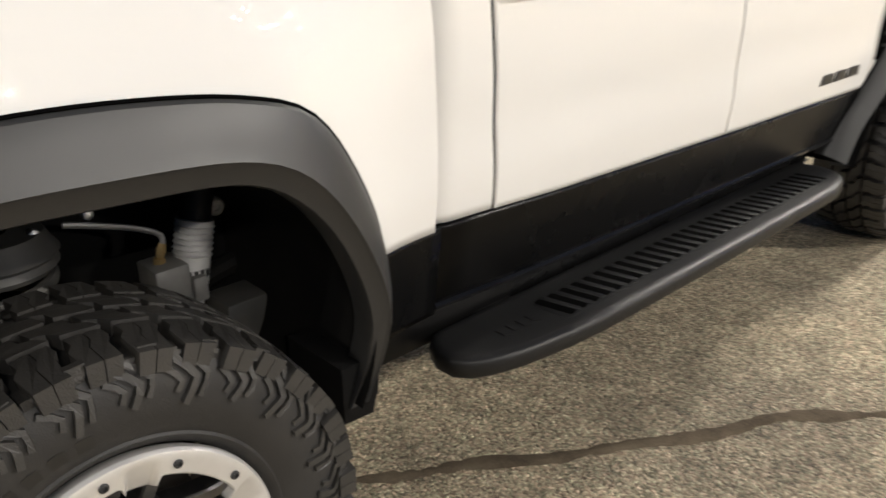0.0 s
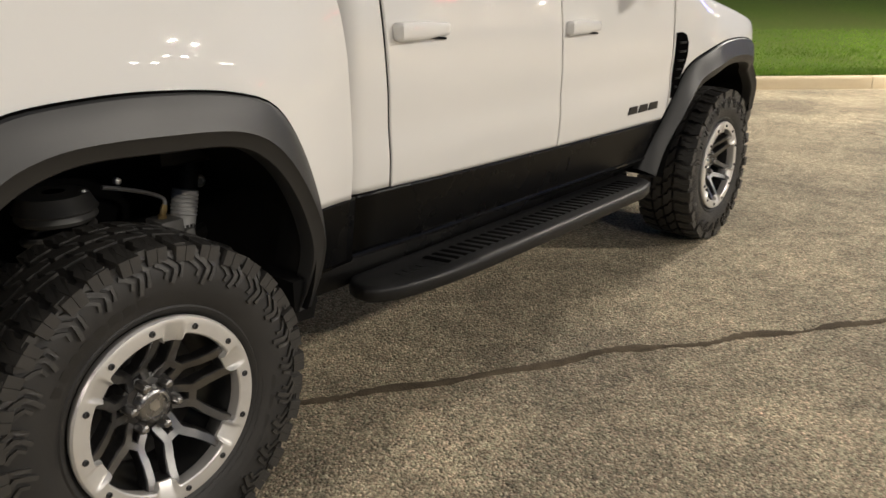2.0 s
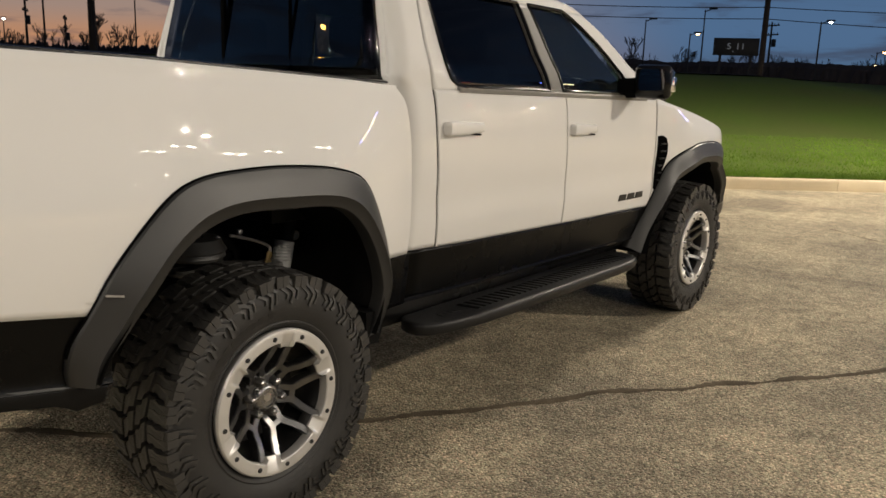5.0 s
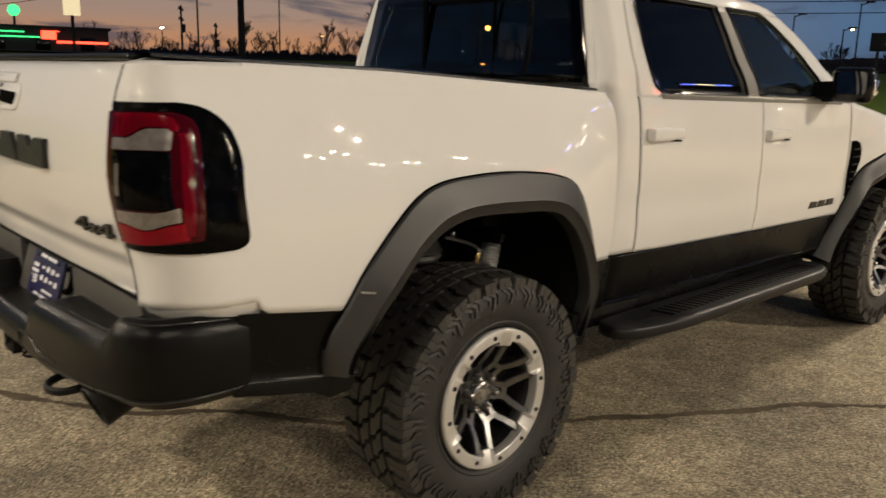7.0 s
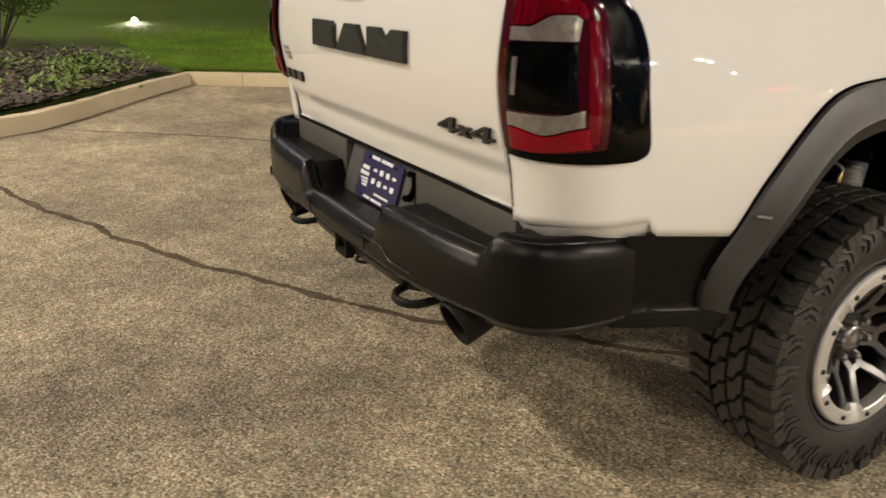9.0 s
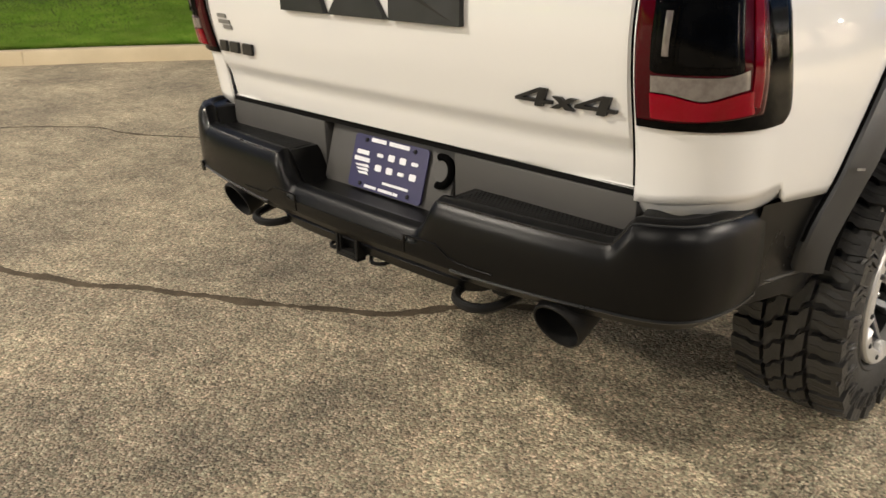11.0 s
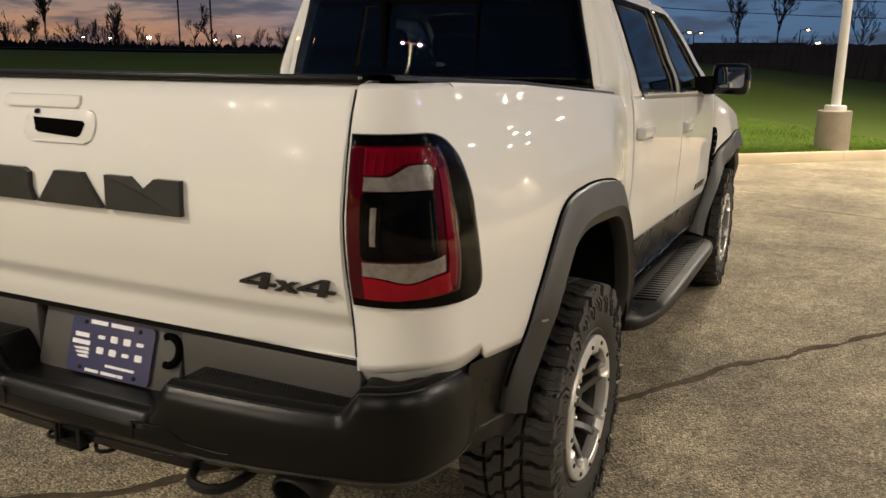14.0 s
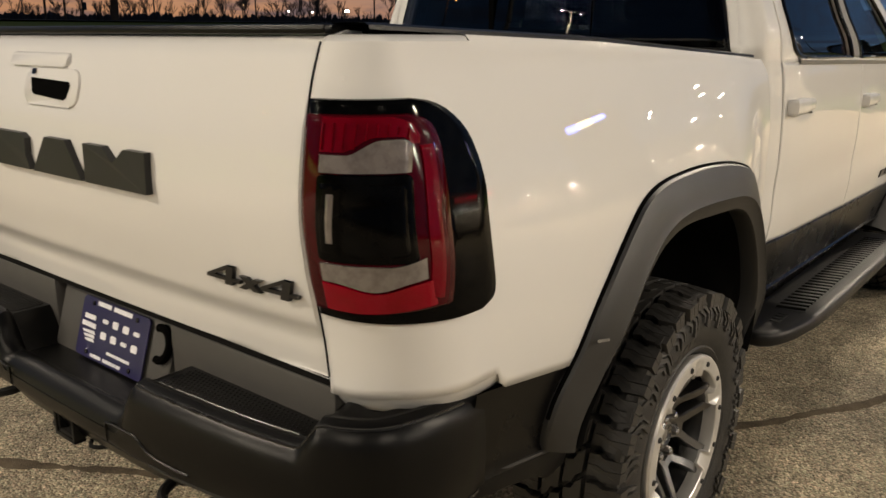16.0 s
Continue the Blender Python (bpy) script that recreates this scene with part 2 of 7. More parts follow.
FARGLOW = glowing("far_lamp_glow", (1.0, 0.55, 0.20), 12.0)
FARWHITE = glowing("far_white_lamp_glow", (1.0, 0.92, 0.75), 18.0)
REDGLOW = glowing("red_light", (1.0, 0.06, 0.03), 4.0)
GREENGLOW = glowing("green_light", (0.05, 0.9, 0.25), 1.6)
SIGNGLOW = glowing("sign_digits", (0.75, 0.80, 0.85), 0.02)
AMBERGLOW = glowing("amber_lamp_glow", (1.0, 0.42, 0.07), 70.0)
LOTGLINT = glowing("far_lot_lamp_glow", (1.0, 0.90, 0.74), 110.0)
BOARD = material("moulded_black_step", (0.0085, 0.0085, 0.0088), 0.42, specular=0.30, bump=0.12, bump_scale=900.0, patch=(0.012, 0.012, 0.012), patch_scale=4.0)
# matt black for seals and bars, and for shade coloured into openings
VOID = material("black_seal_and_shade", (0.002, 0.002, 0.002), 1.0, specular=0.02)
SPOKE = material("grey_machined_spoke", (0.185, 0.183, 0.182), 0.29, metal=0.95, bump=0.04, bump_scale=700.0, patch=(0.125, 0.123, 0.122), patch_scale=25.0)
CHROME = material("chrome", (0.75, 0.75, 0.76), 0.10, metal=1.0, patch=(0.6, 0.6, 0.62), patch_scale=30.0)


def asphalt():
    m = bpy.data.materials.new("worn_asphalt")
    m.use_nodes = True
    nt = m.node_tree
    nd, lk = nt.nodes, nt.links
    b = nd["Principled BSDF"]
    co = nd.new("ShaderNodeTexCoord")
    vo = nd.new("ShaderNodeTexVoronoi")
    vo.inputs["Scale"].default_value = 112.0
    v2 = nd.new("ShaderNodeTexVoronoi")
    v2.inputs["Scale"].default_value = 95.0
    big = nd.new("ShaderNodeTexNoise")
    big.inputs["Scale"].default_value, big.inputs["Detail"].default_value = 0.9, 6.0
    mid = nd.new("ShaderNodeTexNoise")
    mid.inputs["Scale"].default_value, mid.inputs["Detail"].default_value = 7.0, 5.0
    for n in (vo, v2, big, mid):
        lk.new(co.outputs["Object"], n.inputs["Vector"])
    sep = nd.new("ShaderNodeSeparateColor")
    lk.new(vo.outputs["Color"], sep.inputs[0])
    stone = nd.new("ShaderNodeValToRGB")
    els = stone.color_ramp.elements
    for p in (0.3, 0.6, 0.85):
        els.new(p)
    for e, (p, c) in zip(els, [(0.0, (0.16, 0.145, 0.114)), (0.3, (0.345, 0.314, 0.248)), (0.6, (0.45, 0.411, 0.325)), (0.85, (0.63, 0.576, 0.458)), (1.0, (0.82, 0.755, 0.62))]):
        e.position, e.color = p, (*c, 1)
    lk.new(sep.outputs[0], stone.inputs[0])
    mx = nd.new("ShaderNodeMix")
    mx.data_type, mx.blend_type = "RGBA", "MULTIPLY"
    mx.inputs["Factor"].default_value = 0.92
    r = nd.new("ShaderNodeValToRGB")
    r.color_ramp.elements[0].position, r.color_ramp.elements[0].color = 0.35, (0.57, 0.55, 0.54, 1)
    r.color_ramp.elements[1].position, r.color_ramp.elements[1].color = 0.64, (1.12, 1.07, 1.01, 1)
    lk.new(big.outputs[0], r.inputs[0])
    lk.new(stone.outputs[0], mx.inputs["A"])
    lk.new(r.outputs[0], mx.inputs["B"])
    m2 = nd.new("ShaderNodeMix")
    m2.data_type, m2.blend_type = "RGBA", "MULTIPLY"
    m2.inputs["Factor"].default_value = 0.8
    r2 = nd.new("ShaderNodeValToRGB")
    r2.color_ramp.elements[0].position, r2.color_ramp.elements[0].color = 0.33, (0.70, 0.69, 0.67, 1)
    r2.color_ramp.elements[1].position, r2.color_ramp.elements[1].color = 0.62, (1.1, 1.08, 1.04, 1)
    lk.new(mid.outputs[0], r2.inputs[0])
    lk.new(mx.outputs["Result"], m2.inputs["A"])
    lk.new(r2.outputs[0], m2.inputs["B"])
    pit = nd.new("ShaderNodeMapRange")
    pit.inputs["From Min"].default_value, pit.inputs["From Max"].default_value = 0.32, 0.72
    pit.inputs["To Min"].default_value, pit.inputs["To Max"].default_value = 1.04, 0.74
    lk.new(v2.outputs["Distance"], pit.inputs["Value"])
    m3 = nd.new("ShaderNodeMix")
    m3.data_type, m3.blend_type = "RGBA", "MULTIPLY"
    m3.inputs["Factor"].default_value = 1.0
    lk.new(m2.outputs["Result"], m3.inputs["A"])
    lk.new(pit.outputs[0], m3.inputs["B"])
    # stones of pinkish and olive cast
    cast = nd.new("ShaderNodeValToRGB")
    cast.color_ramp.elements[0].color, cast.color_ramp.elements[1].color = (1.10, 0.97, 0.92, 1), (0.93, 1.0, 0.90, 1)
    lk.new(sep.outputs[1], cast.inputs[0])
    m4 = nd.new("ShaderNodeMix")
    m4.data_type, m4.blend_type = "RGBA", "MULTIPLY"
    m4.inputs["Factor"].default_value = 1.0
    lk.new(m3.outputs["Result"], m4.inputs["A"])
    lk.new(cast.outputs[0], m4.inputs["B"])
    lk.new(m4.outputs["Result"], b.inputs["Base Color"])
    b.inputs["Roughness"].default_value = 0.78
    b.inputs["Specular IOR Level"].default_value = 0.35
    ad = nd.new("ShaderNodeMath")
    lk.new(vo.outputs["Distance"], ad.inputs[0])
    lk.new(v2.outputs["Distance"], ad.inputs[1])
    bu = nd.new("ShaderNodeBump")
    bu.invert = True
    bu.inputs["Strength"].default_value, bu.inputs["Distance"].default_value = 0.8, 0.006
    lk.new(ad.outputs[0], bu.inputs["Height"])
    lk.new(bu.outputs[0], b.inputs["Normal"])
    return m


def grassy():
    m = material("lawn", (0.048, 0.092, 0.014), 0.95, specular=0.1, bump=1.0, bump_scale=30.0, grain=(0.105, 0.140, 0.026), patch=(0.085, 0.092, 0.030), patch_scale=0.35, spread=0.5)
    return m


ASPHALT, LAWN = asphalt(), grassy()
BLADE = material("grass_blade", (0.125, 0.245, 0.022), 0.8, specular=0.1, grain=(0.22, 0.33, 0.045), bump_scale=3.0, patch=(0.07, 0.105, 0.022), patch_scale=0.5)

# ---- building helpers ----


def obj(name, bm, mat, smooth=True, angle=None):
    me = bpy.data.meshes.new(name)
    bmesh.ops.recalc_face_normals(bm, faces=bm.faces)
    for f in bm.faces:
        f.smooth = smooth
    if angle is not None:
        lim = radians(angle)
        for e in bm.edges:
            if len(e.link_faces) == 2 and e.calc_face_angle(0) > lim:
                e.smooth = False
    bm.to_mesh(me)
    bm.free()
    me.materials.append(mat)
    return new(name, me)


def part(name, bm, mat, parent, label="", smooth=True, angle=35, at=None):
    ob = obj(name, bm, mat, smooth, angle)
    ob.parent = parent
    if at is not None:
        ob.matrix_basis = at
    return tagged(ob, label)


def empty(name, at=(0, 0, 0)):
    ob = new(name)
    ob.location = at
    ob.empty_display_size = 0.1
    return ob


def interp(x, xs, ys):
    return float(np.interp(x, xs, ys))


def curve(x, xs, ys):
    """A smooth curve through points, read at x."""
    key = (tuple(xs), tuple(ys))
    if key not in CURVES:
        CURVES[key] = resample(list(zip(xs, ys)), 240).T
    return float(np.interp(x, *CURVES[key]))


CURVES = {}


def smooth01(a, b, x):
    t = min(max((x - a) / (b - a), 0.0), 1.0)
    return t * t * (3 - 2 * t)


def resample(points, n, closed=False):
    """n points at even steps along a smooth curve through the points."""
    p = np.array(points, float)
    k = len(p)
    q = []
    for i in range(k if closed else k - 1):
        if closed:
            a, b, c, d = p[(i - 1) % k], p[i], p[(i + 1) % k], p[(i + 2) % k]
        else:
            a, b, c, d = p[max(i - 1, 0)], p[i], p[i + 1], p[min(i + 2, k - 1)]
        for t in np.linspace(0, 1, 12, endpoint=False):
            q.append(0.5 * (2 * b + (c - a) * t + (2 * a - 5 * b + 4 * c - d) * t * t + (3 * b - a - 3 * c + d) * t ** 3))
    q.append(p[0] if closed else p[-1])
    q = np.array(q)
    s = np.r_[0, np.cumsum(np.linalg.norm(np.diff(q, axis=0), axis=1))]
    u = np.linspace(0, s[-1], n + 1)[:-1] if closed else np.linspace(0, s[-1], n)
    return np.stack([np.interp(u, s, q[:, i]) for i in range(p.shape[1])], 1)


def grid_bm(rows, closed_u=False, closed_v=False, bm=None, skip=None):
    """A sheet through rows of points."""
    bm = bm or bmesh.new()
    vs = [[bm.verts.new(p) for p in row] for row in rows]
    nu, nv = len(vs), len(vs[0])
    for i in range(nu if closed_u else nu - 1):
        for j in range(nv if closed_v else nv - 1):
            a, b, c, d = vs[i][j], vs[(i + 1) % nu][j], vs[(i + 1) % nu][(j + 1) % nv], vs[i][(j + 1) % nv]
            if skip and skip((a.co + b.co + c.co + d.co) / 4):
                continue
            bm.faces.new((a, b, c, d))
    return bm


def box(bm, lo, hi, m=None, bevel=0.0, seg=2):
    r = bmesh.ops.create_cube(bm, size=1.0)
    size, mid = [h - l for l, h in zip(lo, hi)], [(h + l) / 2 for l, h in zip(lo, hi)]
    bmesh.ops.scale(bm, verts=r["verts"], vec=size)
    bmesh.ops.translate(bm, verts=r["verts"], vec=mid)
    vs = r["verts"]
    if bevel:
        es = {e for v in vs for e in v.link_edges}
        vs = list({v for f in bmesh.ops.bevel(bm, geom=list(es), offset=bevel, segments=seg, affect="EDGES", profile=0.5)["faces"] for v in f.verts} | {v for v in vs if v.is_valid})
    if m is not None:
        bmesh.ops.transform(bm, matrix=m, verts=vs)
    return bm


def boxed(lo, hi, bevel=0.0, m=None, seg=2):
    return box(bmesh.new(), lo, hi, m, bevel, seg)


def lathe(profile, n=64, axis="x", bm=None, m=None, closed=False):
    """Turns a profile of (along, radius) round an axis."""
    rows = []
    for i in range(n):
        a = 2 * math.pi * i / n
        row = []
        for x, r in profile:
            p = Vector((x, r * math.sin(a), r * math.cos(a))) if axis == "x" else Vector((r * math.cos(a), r * math.sin(a), x))
            row.append(m @ p if m is not None else p)
        rows.append(row)
    return grid_bm(rows, closed_u=True, closed_v=closed, bm=bm)


def tube(points, radius, n=8, bm=None, closed=False, caps=True):
    """A round bar along points; the radius may be a list."""
    bm = bm or bmesh.new()
    pts = [Vector(p) for p in points]
    k = len(pts)
    rad = radius if isinstance(radius, (list, tuple)) else [radius] * k
    rows, up = [], None
    for i, p in enumerate(pts):
        d = (pts[(i + 1) % k] - pts[i - 1]) if closed else (pts[min(i + 1, k - 1)] - pts[max(i - 1, 0)])
        d.normalize()
        up = d.orthogonal().normalized() if up is None else (up - d * up.dot(d)).normalized()
        side = d.cross(up)
        rows.append([p + (up * math.cos(2 * math.pi * j / n) + side * math.sin(2 * math.pi * j / n)) * rad[i] for j in range(n)])
    grid_bm(rows, closed_u=closed, closed_v=True, bm=bm)
    if caps and not closed:
        bm.verts.ensure_lookup_table()
        for ring in (bm.verts[len(bm.verts) - n * k:len(bm.verts) - n * k + n], bm.verts[len(bm.verts) - n:]):
            bm.faces.new(list(ring))
    return bm


def prism(outline, lo, hi, place, bm=None, bevel=0.0):
    """Extrudes a flat outline of (a, b) from lo to hi; place(a, b, h) gives the point."""
    bm = bm or bmesh.new()
    bot = [bm.verts.new(place(a, b, lo)) for a, b in outline]
    top = [bm.verts.new(place(a, b, hi)) for a, b in outline]
    n = len(outline)
    fs = [bm.faces.new(top), bm.faces.new(list(reversed(bot)))]
    for i in range(n):
        fs.append(bm.faces.new((bot[i], bot[(i + 1) % n], top[(i + 1) % n], top[i])))
    if bevel:
        bmesh.ops.bevel(bm, geom=list(fs[0].edges), offset=bevel, segments=2, affect="EDGES", profile=0.5)
    return bm


def solid(ob, thick, offset=-1.0):
    md = ob.modifiers.new("thickness", "SOLIDIFY")
    md.thickness, md.offset = thick, offset
    return ob

# ---- ground ----
tagged(obj("ground", grid_bm([[(x, y, 0.0) for y in np.linspace(-300, 300, 13)] for x in np.linspace(-300, 300, 13)]), ASPHALT), "worn tan-grey asphalt of a car park with coarse aggregate", "asphalt", kind="structure")

KERB = [(13.0, 62.0), (11.5, 32.0), (8.0, 19.2), (4.0, 15.6), (1.3, 13.1), (-1.25, 10.75), (-4.49, 6.68), (-7.39, 2.83), (-8.49, 1.53), (-9.45, 0.15),
        (-8.8, -0.40), (-7.8, -1.10), (-7.1, -1.58), (-6.6, -2.0), (-6.35, -2.45), (-6.2, -3.4), (-6.1, -5.5), (-6.0, -12.0), (-6.0, -45.0)]
OUT = [(-1.0, 0.0), (-0.95, 0.3)] + [(-0.72, 0.69)] * 3 + [(-0.77, 0.64)] * 4 + [(-1.0, -0.05), (-0.66, -0.75), (-0.62, -0.78), (-0.62, -0.78), (-0.74, -0.67), (-0.95, -0.3), (-1.0, -0.1), (-1.0, 0.0), (-1.0, 0.0), (-1.0, 0.0)]


def bank(d):
    """Height of the lawn at a distance behind the kerb."""
    return 0.18 + 0.12 * smooth01(0, 3.0, d) + 1.78 * smooth01(1.0, 25.0, d) + 0.010 * max(0.0, min(d, 200.0) - 40.0)


def lawn():
    dist = [0.10, 0.4, 0.8, 1.4, 2.2, 3.2, 4.5, 6, 8, 10.5, 13.5, 17, 21, 26, 31, 36, 42, 60, 120, 300, 800]
    rows = []
    for (x, y), (dx, dy) in zip(KERB, OUT):
        rows.append([(x + dx * d, y + dy * d, bank(d) + (noise.noise((x + dx * d, y + dy * d, 0.0)) * 0.05 if d > 1 else 0)) for d in dist])
    fine = []
    for a, b in zip(rows, rows[1:]):
        for k in range(4):
            fine.append([tuple(np.array(p) + (np.array(q) - np.array(p)) * k / 4) for p, q in zip(a, b)])
    fine.append(rows[-1])
    tagged(obj("lawn", grid_bm(fine), LAWN), "mown green lawn rising behind the kerb, with worn brown patches", "lawn", kind="structure")


lawn()


def kerb():
    base = empty("kerb")
    tagged(base, "cream concrete kerb stones edging the car park", "kerb", kind="structure")
    pts = [Vector((x, y, 0)) for x, y in KERB[1:-1]]
    sec = [(-0.075, -0.06), (-0.070, 0.140), (-0.052, 0.168), (0.06, 0.176), (0.09, 0.155), (0.09, -0.06)]
    lengths = [0.0]
    for a, b in zip(pts, pts[1:]):
        lengths.append(lengths[-1] + (b - a).length)
    xs, ys = [p.x for p in pts], [p.y for p in pts]

    def at(s):
        return Vector((interp(s, lengths, xs), interp(s, lengths, ys), 0))

    s, joints = 0.0, [0.0]
    while s < lengths[-1] - 2.2:
        s += 2.4
        near = min(lengths, key=lambda v: abs(v - s))
        joints.append(near if abs(near - s) < 0.5 and near > joints[-1] + 1.0 else s)
    for a, b in zip(joints, joints[1:]):
        cuts = [a + 0.004] + [v for v in lengths if a + 0.05 < v < b - 0.05] + [b - 0.004]
        rows = []
        for c in cuts:
            t = (at(min(c + 0.05, lengths[-1])) - at(max(c - 0.05, 0))).normalized()
            out = Vector((t.y, -t.x, 0))
            p = at(c)
            rows.append([p - out * u * -1 + Vector((0, 0, v)) for u, v in sec])
        bm = grid_bm(rows, closed_v=True)
        bm.verts.ensure_lookup_table()
        bm.faces.new(bm.verts[:6])
        bm.faces.new(bm.verts[-6:])
        part("kerb_stone", bm, CONCRETE, base, angle=50)


kerb()


def seam(points, width, seed, label):
    """A line of poured sealer, of uneven width, on the asphalt."""
    rnd = random.Random(seed)
    c = resample(points, max(12, int(40 * sum(math.dist(a, b) for a, b in zip(points, points[1:])))))
    rows = []
    for i, p in enumerate(c):
        t = c[min(i + 1, len(c) - 1)] - c[max(i - 1, 0)]
        t /= np.linalg.norm(t)
        n = np.array((-t[1], t[0]))
        w = width * (0.62 + 0.55 * noise.noise((i * 0.12, seed * 3.7, 0.0)) + 0.25 * noise.noise((i * 0.9, seed, 7.0)) + rnd.uniform(-0.16, 0.16)) * min(1.0, 0.25 + i / 6, 0.25 + (len(c) - 1 - i) / 6)
        w = max(w, width * 0.22)
        q = p + n * 0.035 * noise.noise((i * 0.09, seed, 4.0))
        rows.append([(*(q - n * w), 0.0015), (*(q - n * w * 0.5), 0.0045), (*(q + n * w * 0.5), 0.0045), (*(q + n * w), 0.0015)])
    tagged(obj("crack_sealer", grid_bm(rows), TAR), label, "crack")


seam([(-4.35, -2.34), (-3.6, -2.12), (-3.02, -1.86), (-2.48, -1.67), (-1.92, -1.40), (-1.40, -1.10), (-0.93, -0.83), (-0.59, -0.57), (-0.39, -0.29), (-0.05, -0.06), (0.16, 0.16),
      (0.63, 0.76), (0.94, 1.25), (1.12, 1.5), (1.25, 1.8), (1.6, 2.22), (1.82, 2.55), (2.2, 3.05), (2.46, 3.55), (2.9, 4.3), (3.3, 5.2)], 0.038, 3, "dark sealed crack winding across the asphalt")
seam([(-6.6, -1.75), (-6.15, -1.29), (-5.67, -0.68), (-5.05, -0.08), (-4.5, 0.09), (-3.84, 0.46), (-2.9, 0.9), (-1.9, 1.8)], 0.020, 8, "thin dark crack running to the kerb")
seam([(0.9, 8.1), (1.5, 7.7), (2.1, 7.5), (2.9, 7.0)], 0.014, 5, "short hairline crack in the asphalt")

# ---- pickup truck ----
truck = empty("pickup_truck")
tagged(truck, "white crew-cab pickup truck with black flares and off-road tyres", "truck")

RAIL_Y, RAIL_Z = [-1.2, -0.4, 0.05, 0.7, 0.8], [1.586, 1.563, 1.539, 1.505, 1.501]


def bed_x(y, z):
    """Half width of the bed's outer skin."""
    base = curve(z, [0.55, 0.82, 0.95, 1.15, 1.30, 1.42, 1.49, 1.53, 1.60], [0.86, 0.895, 0.915, 0.925, 0.925, 0.918, 0.908, 0.895, 0.880])
    swell = 0.082 * (1 - smooth01(0.30, 0.80, y)) * curve(z, [0.55, 0.9, 1.1, 1.25, 1.40, 1.52], [0.9, 1.0, 0.95, 0.75, 0.35, 0.05])
    return base + swell * (1 - 0.12 * smooth01(-0.5, -1.1, -abs(y)))


CORNER_R = 0.175


def joint_x(z):
    """Half width of the tailgate: the joint beside it leans in towards the bumper."""
    return interp(z, [0.95, 1.12, 1.30, 1.46, 1.6], [0.783, 0.784, 0.789, 0.795, 0.795])


def corner(s, z, off=0.0):
    """A point of the bed's rear corner, s metres round from the tailgate's edge."""
    wide = bed_x(-1.05, z) + off
    x0 = joint_x(z)
    r, yb = min(CORNER_R, wide - off - x0 - 0.002), curve(z, [0.90, 0.975, 1.06, 1.12, 1.20, 1.30, 1.42, 1.50, 1.55, 1.59], [-1.170, -1.172, -1.182, -1.194, -1.213, -1.225, -1.216, -1.202, -1.186, -1.170]) - off
    flat = max(wide - r - x0, 0.002)
    arc = r * math.pi / 2
    if s < flat:
        return Vector((x0 + s, yb, z))
    if s < flat + arc:
        a = (s - flat) / arc * math.pi / 2
        return Vector((wide - r + r * math.sin(a), yb + r * (1 - math.cos(a)), z))
    y = yb + r + (s - flat - arc)
    return Vector((bed_x(y, z) + off, y, z))


def flip(v, sg):
    return Vector((v[0] * sg, v[1], v[2]))


def rounded(w, h, r, n=5, cx=0.0, cz=0.0):
    pts = []
    for sx, sz, a0 in ((1, 1, 0), (-1, 1, 90), (-1, -1, 180), (1, -1, 270)):
        for k in range(n + 1):
            a = radians(a0 + 90 * k / n)
            pts.append((cx + sx * (w / 2 - r) + r * math.cos(a), cz + sz * (h / 2 - r) + r * math.sin(a)))
    return pts


REAR_OUT = [(-0.700, 0.690), (-0.707, 0.745), (-0.692, 0.808), (-0.647, 0.880), (-0.567, 1.008), (-0.416, 1.162), (-0.294, 1.225), (-0.110, 1.243), (0.090, 1.240), (0.285, 1.216), (0.418, 1.164), (0.520, 1.025), (0.598, 0.85), (0.598, 0.72), (0.560, 0.60)]
REAR_IN = [(-0.628, 0.676), (-0.602, 0.735), (-0.549, 0.806), (-0.476, 0.905), (-0.354, 1.036), (-0.179, 1.108), (0.066, 1.106), (0.262, 1.088), (0.372, 1.022), (0.450, 0.909), (0.494, 0.770), (0.482, 0.64), (0.450, 0.565)]
FRONT_OUT = [(2.885, 0.545), (2.955, 0.69), (3.06, 0.845), (3.15, 1.00), (3.245, 1.09), (3.42, 1.155), (3.62, 1.175), (3.84, 1.165), (4.02, 1.11), (4.16, 1.01), (4.25, 0.88), (4.28, 0.76)]
FRONT_IN = [(2.930, 0.50), (2.995, 0.63), (3.103, 0.775), (3.215, 0.90), (3.335, 0.985), (3.49, 1.035), (3.66, 1.048), (3.84, 1.03), (3.98, 0.97), (4.08, 0.88), (4.14, 0.78), (4.15, 0.70)]


def arch_floor(y, curve):
    c = resample(curve, 160)
    top = c[:, 1].argmax()
    a, b = c[:top + 1], c[top:]
    lo, hi = a[:, 0].min(), b[:, 0].max()
    if y <= lo or y >= hi:
        return None
    half = a if y < c[top, 0] else b
    order = half[:, 0].argsort()
    return float(np.interp(y, half[order, 0], half[order, 1]))


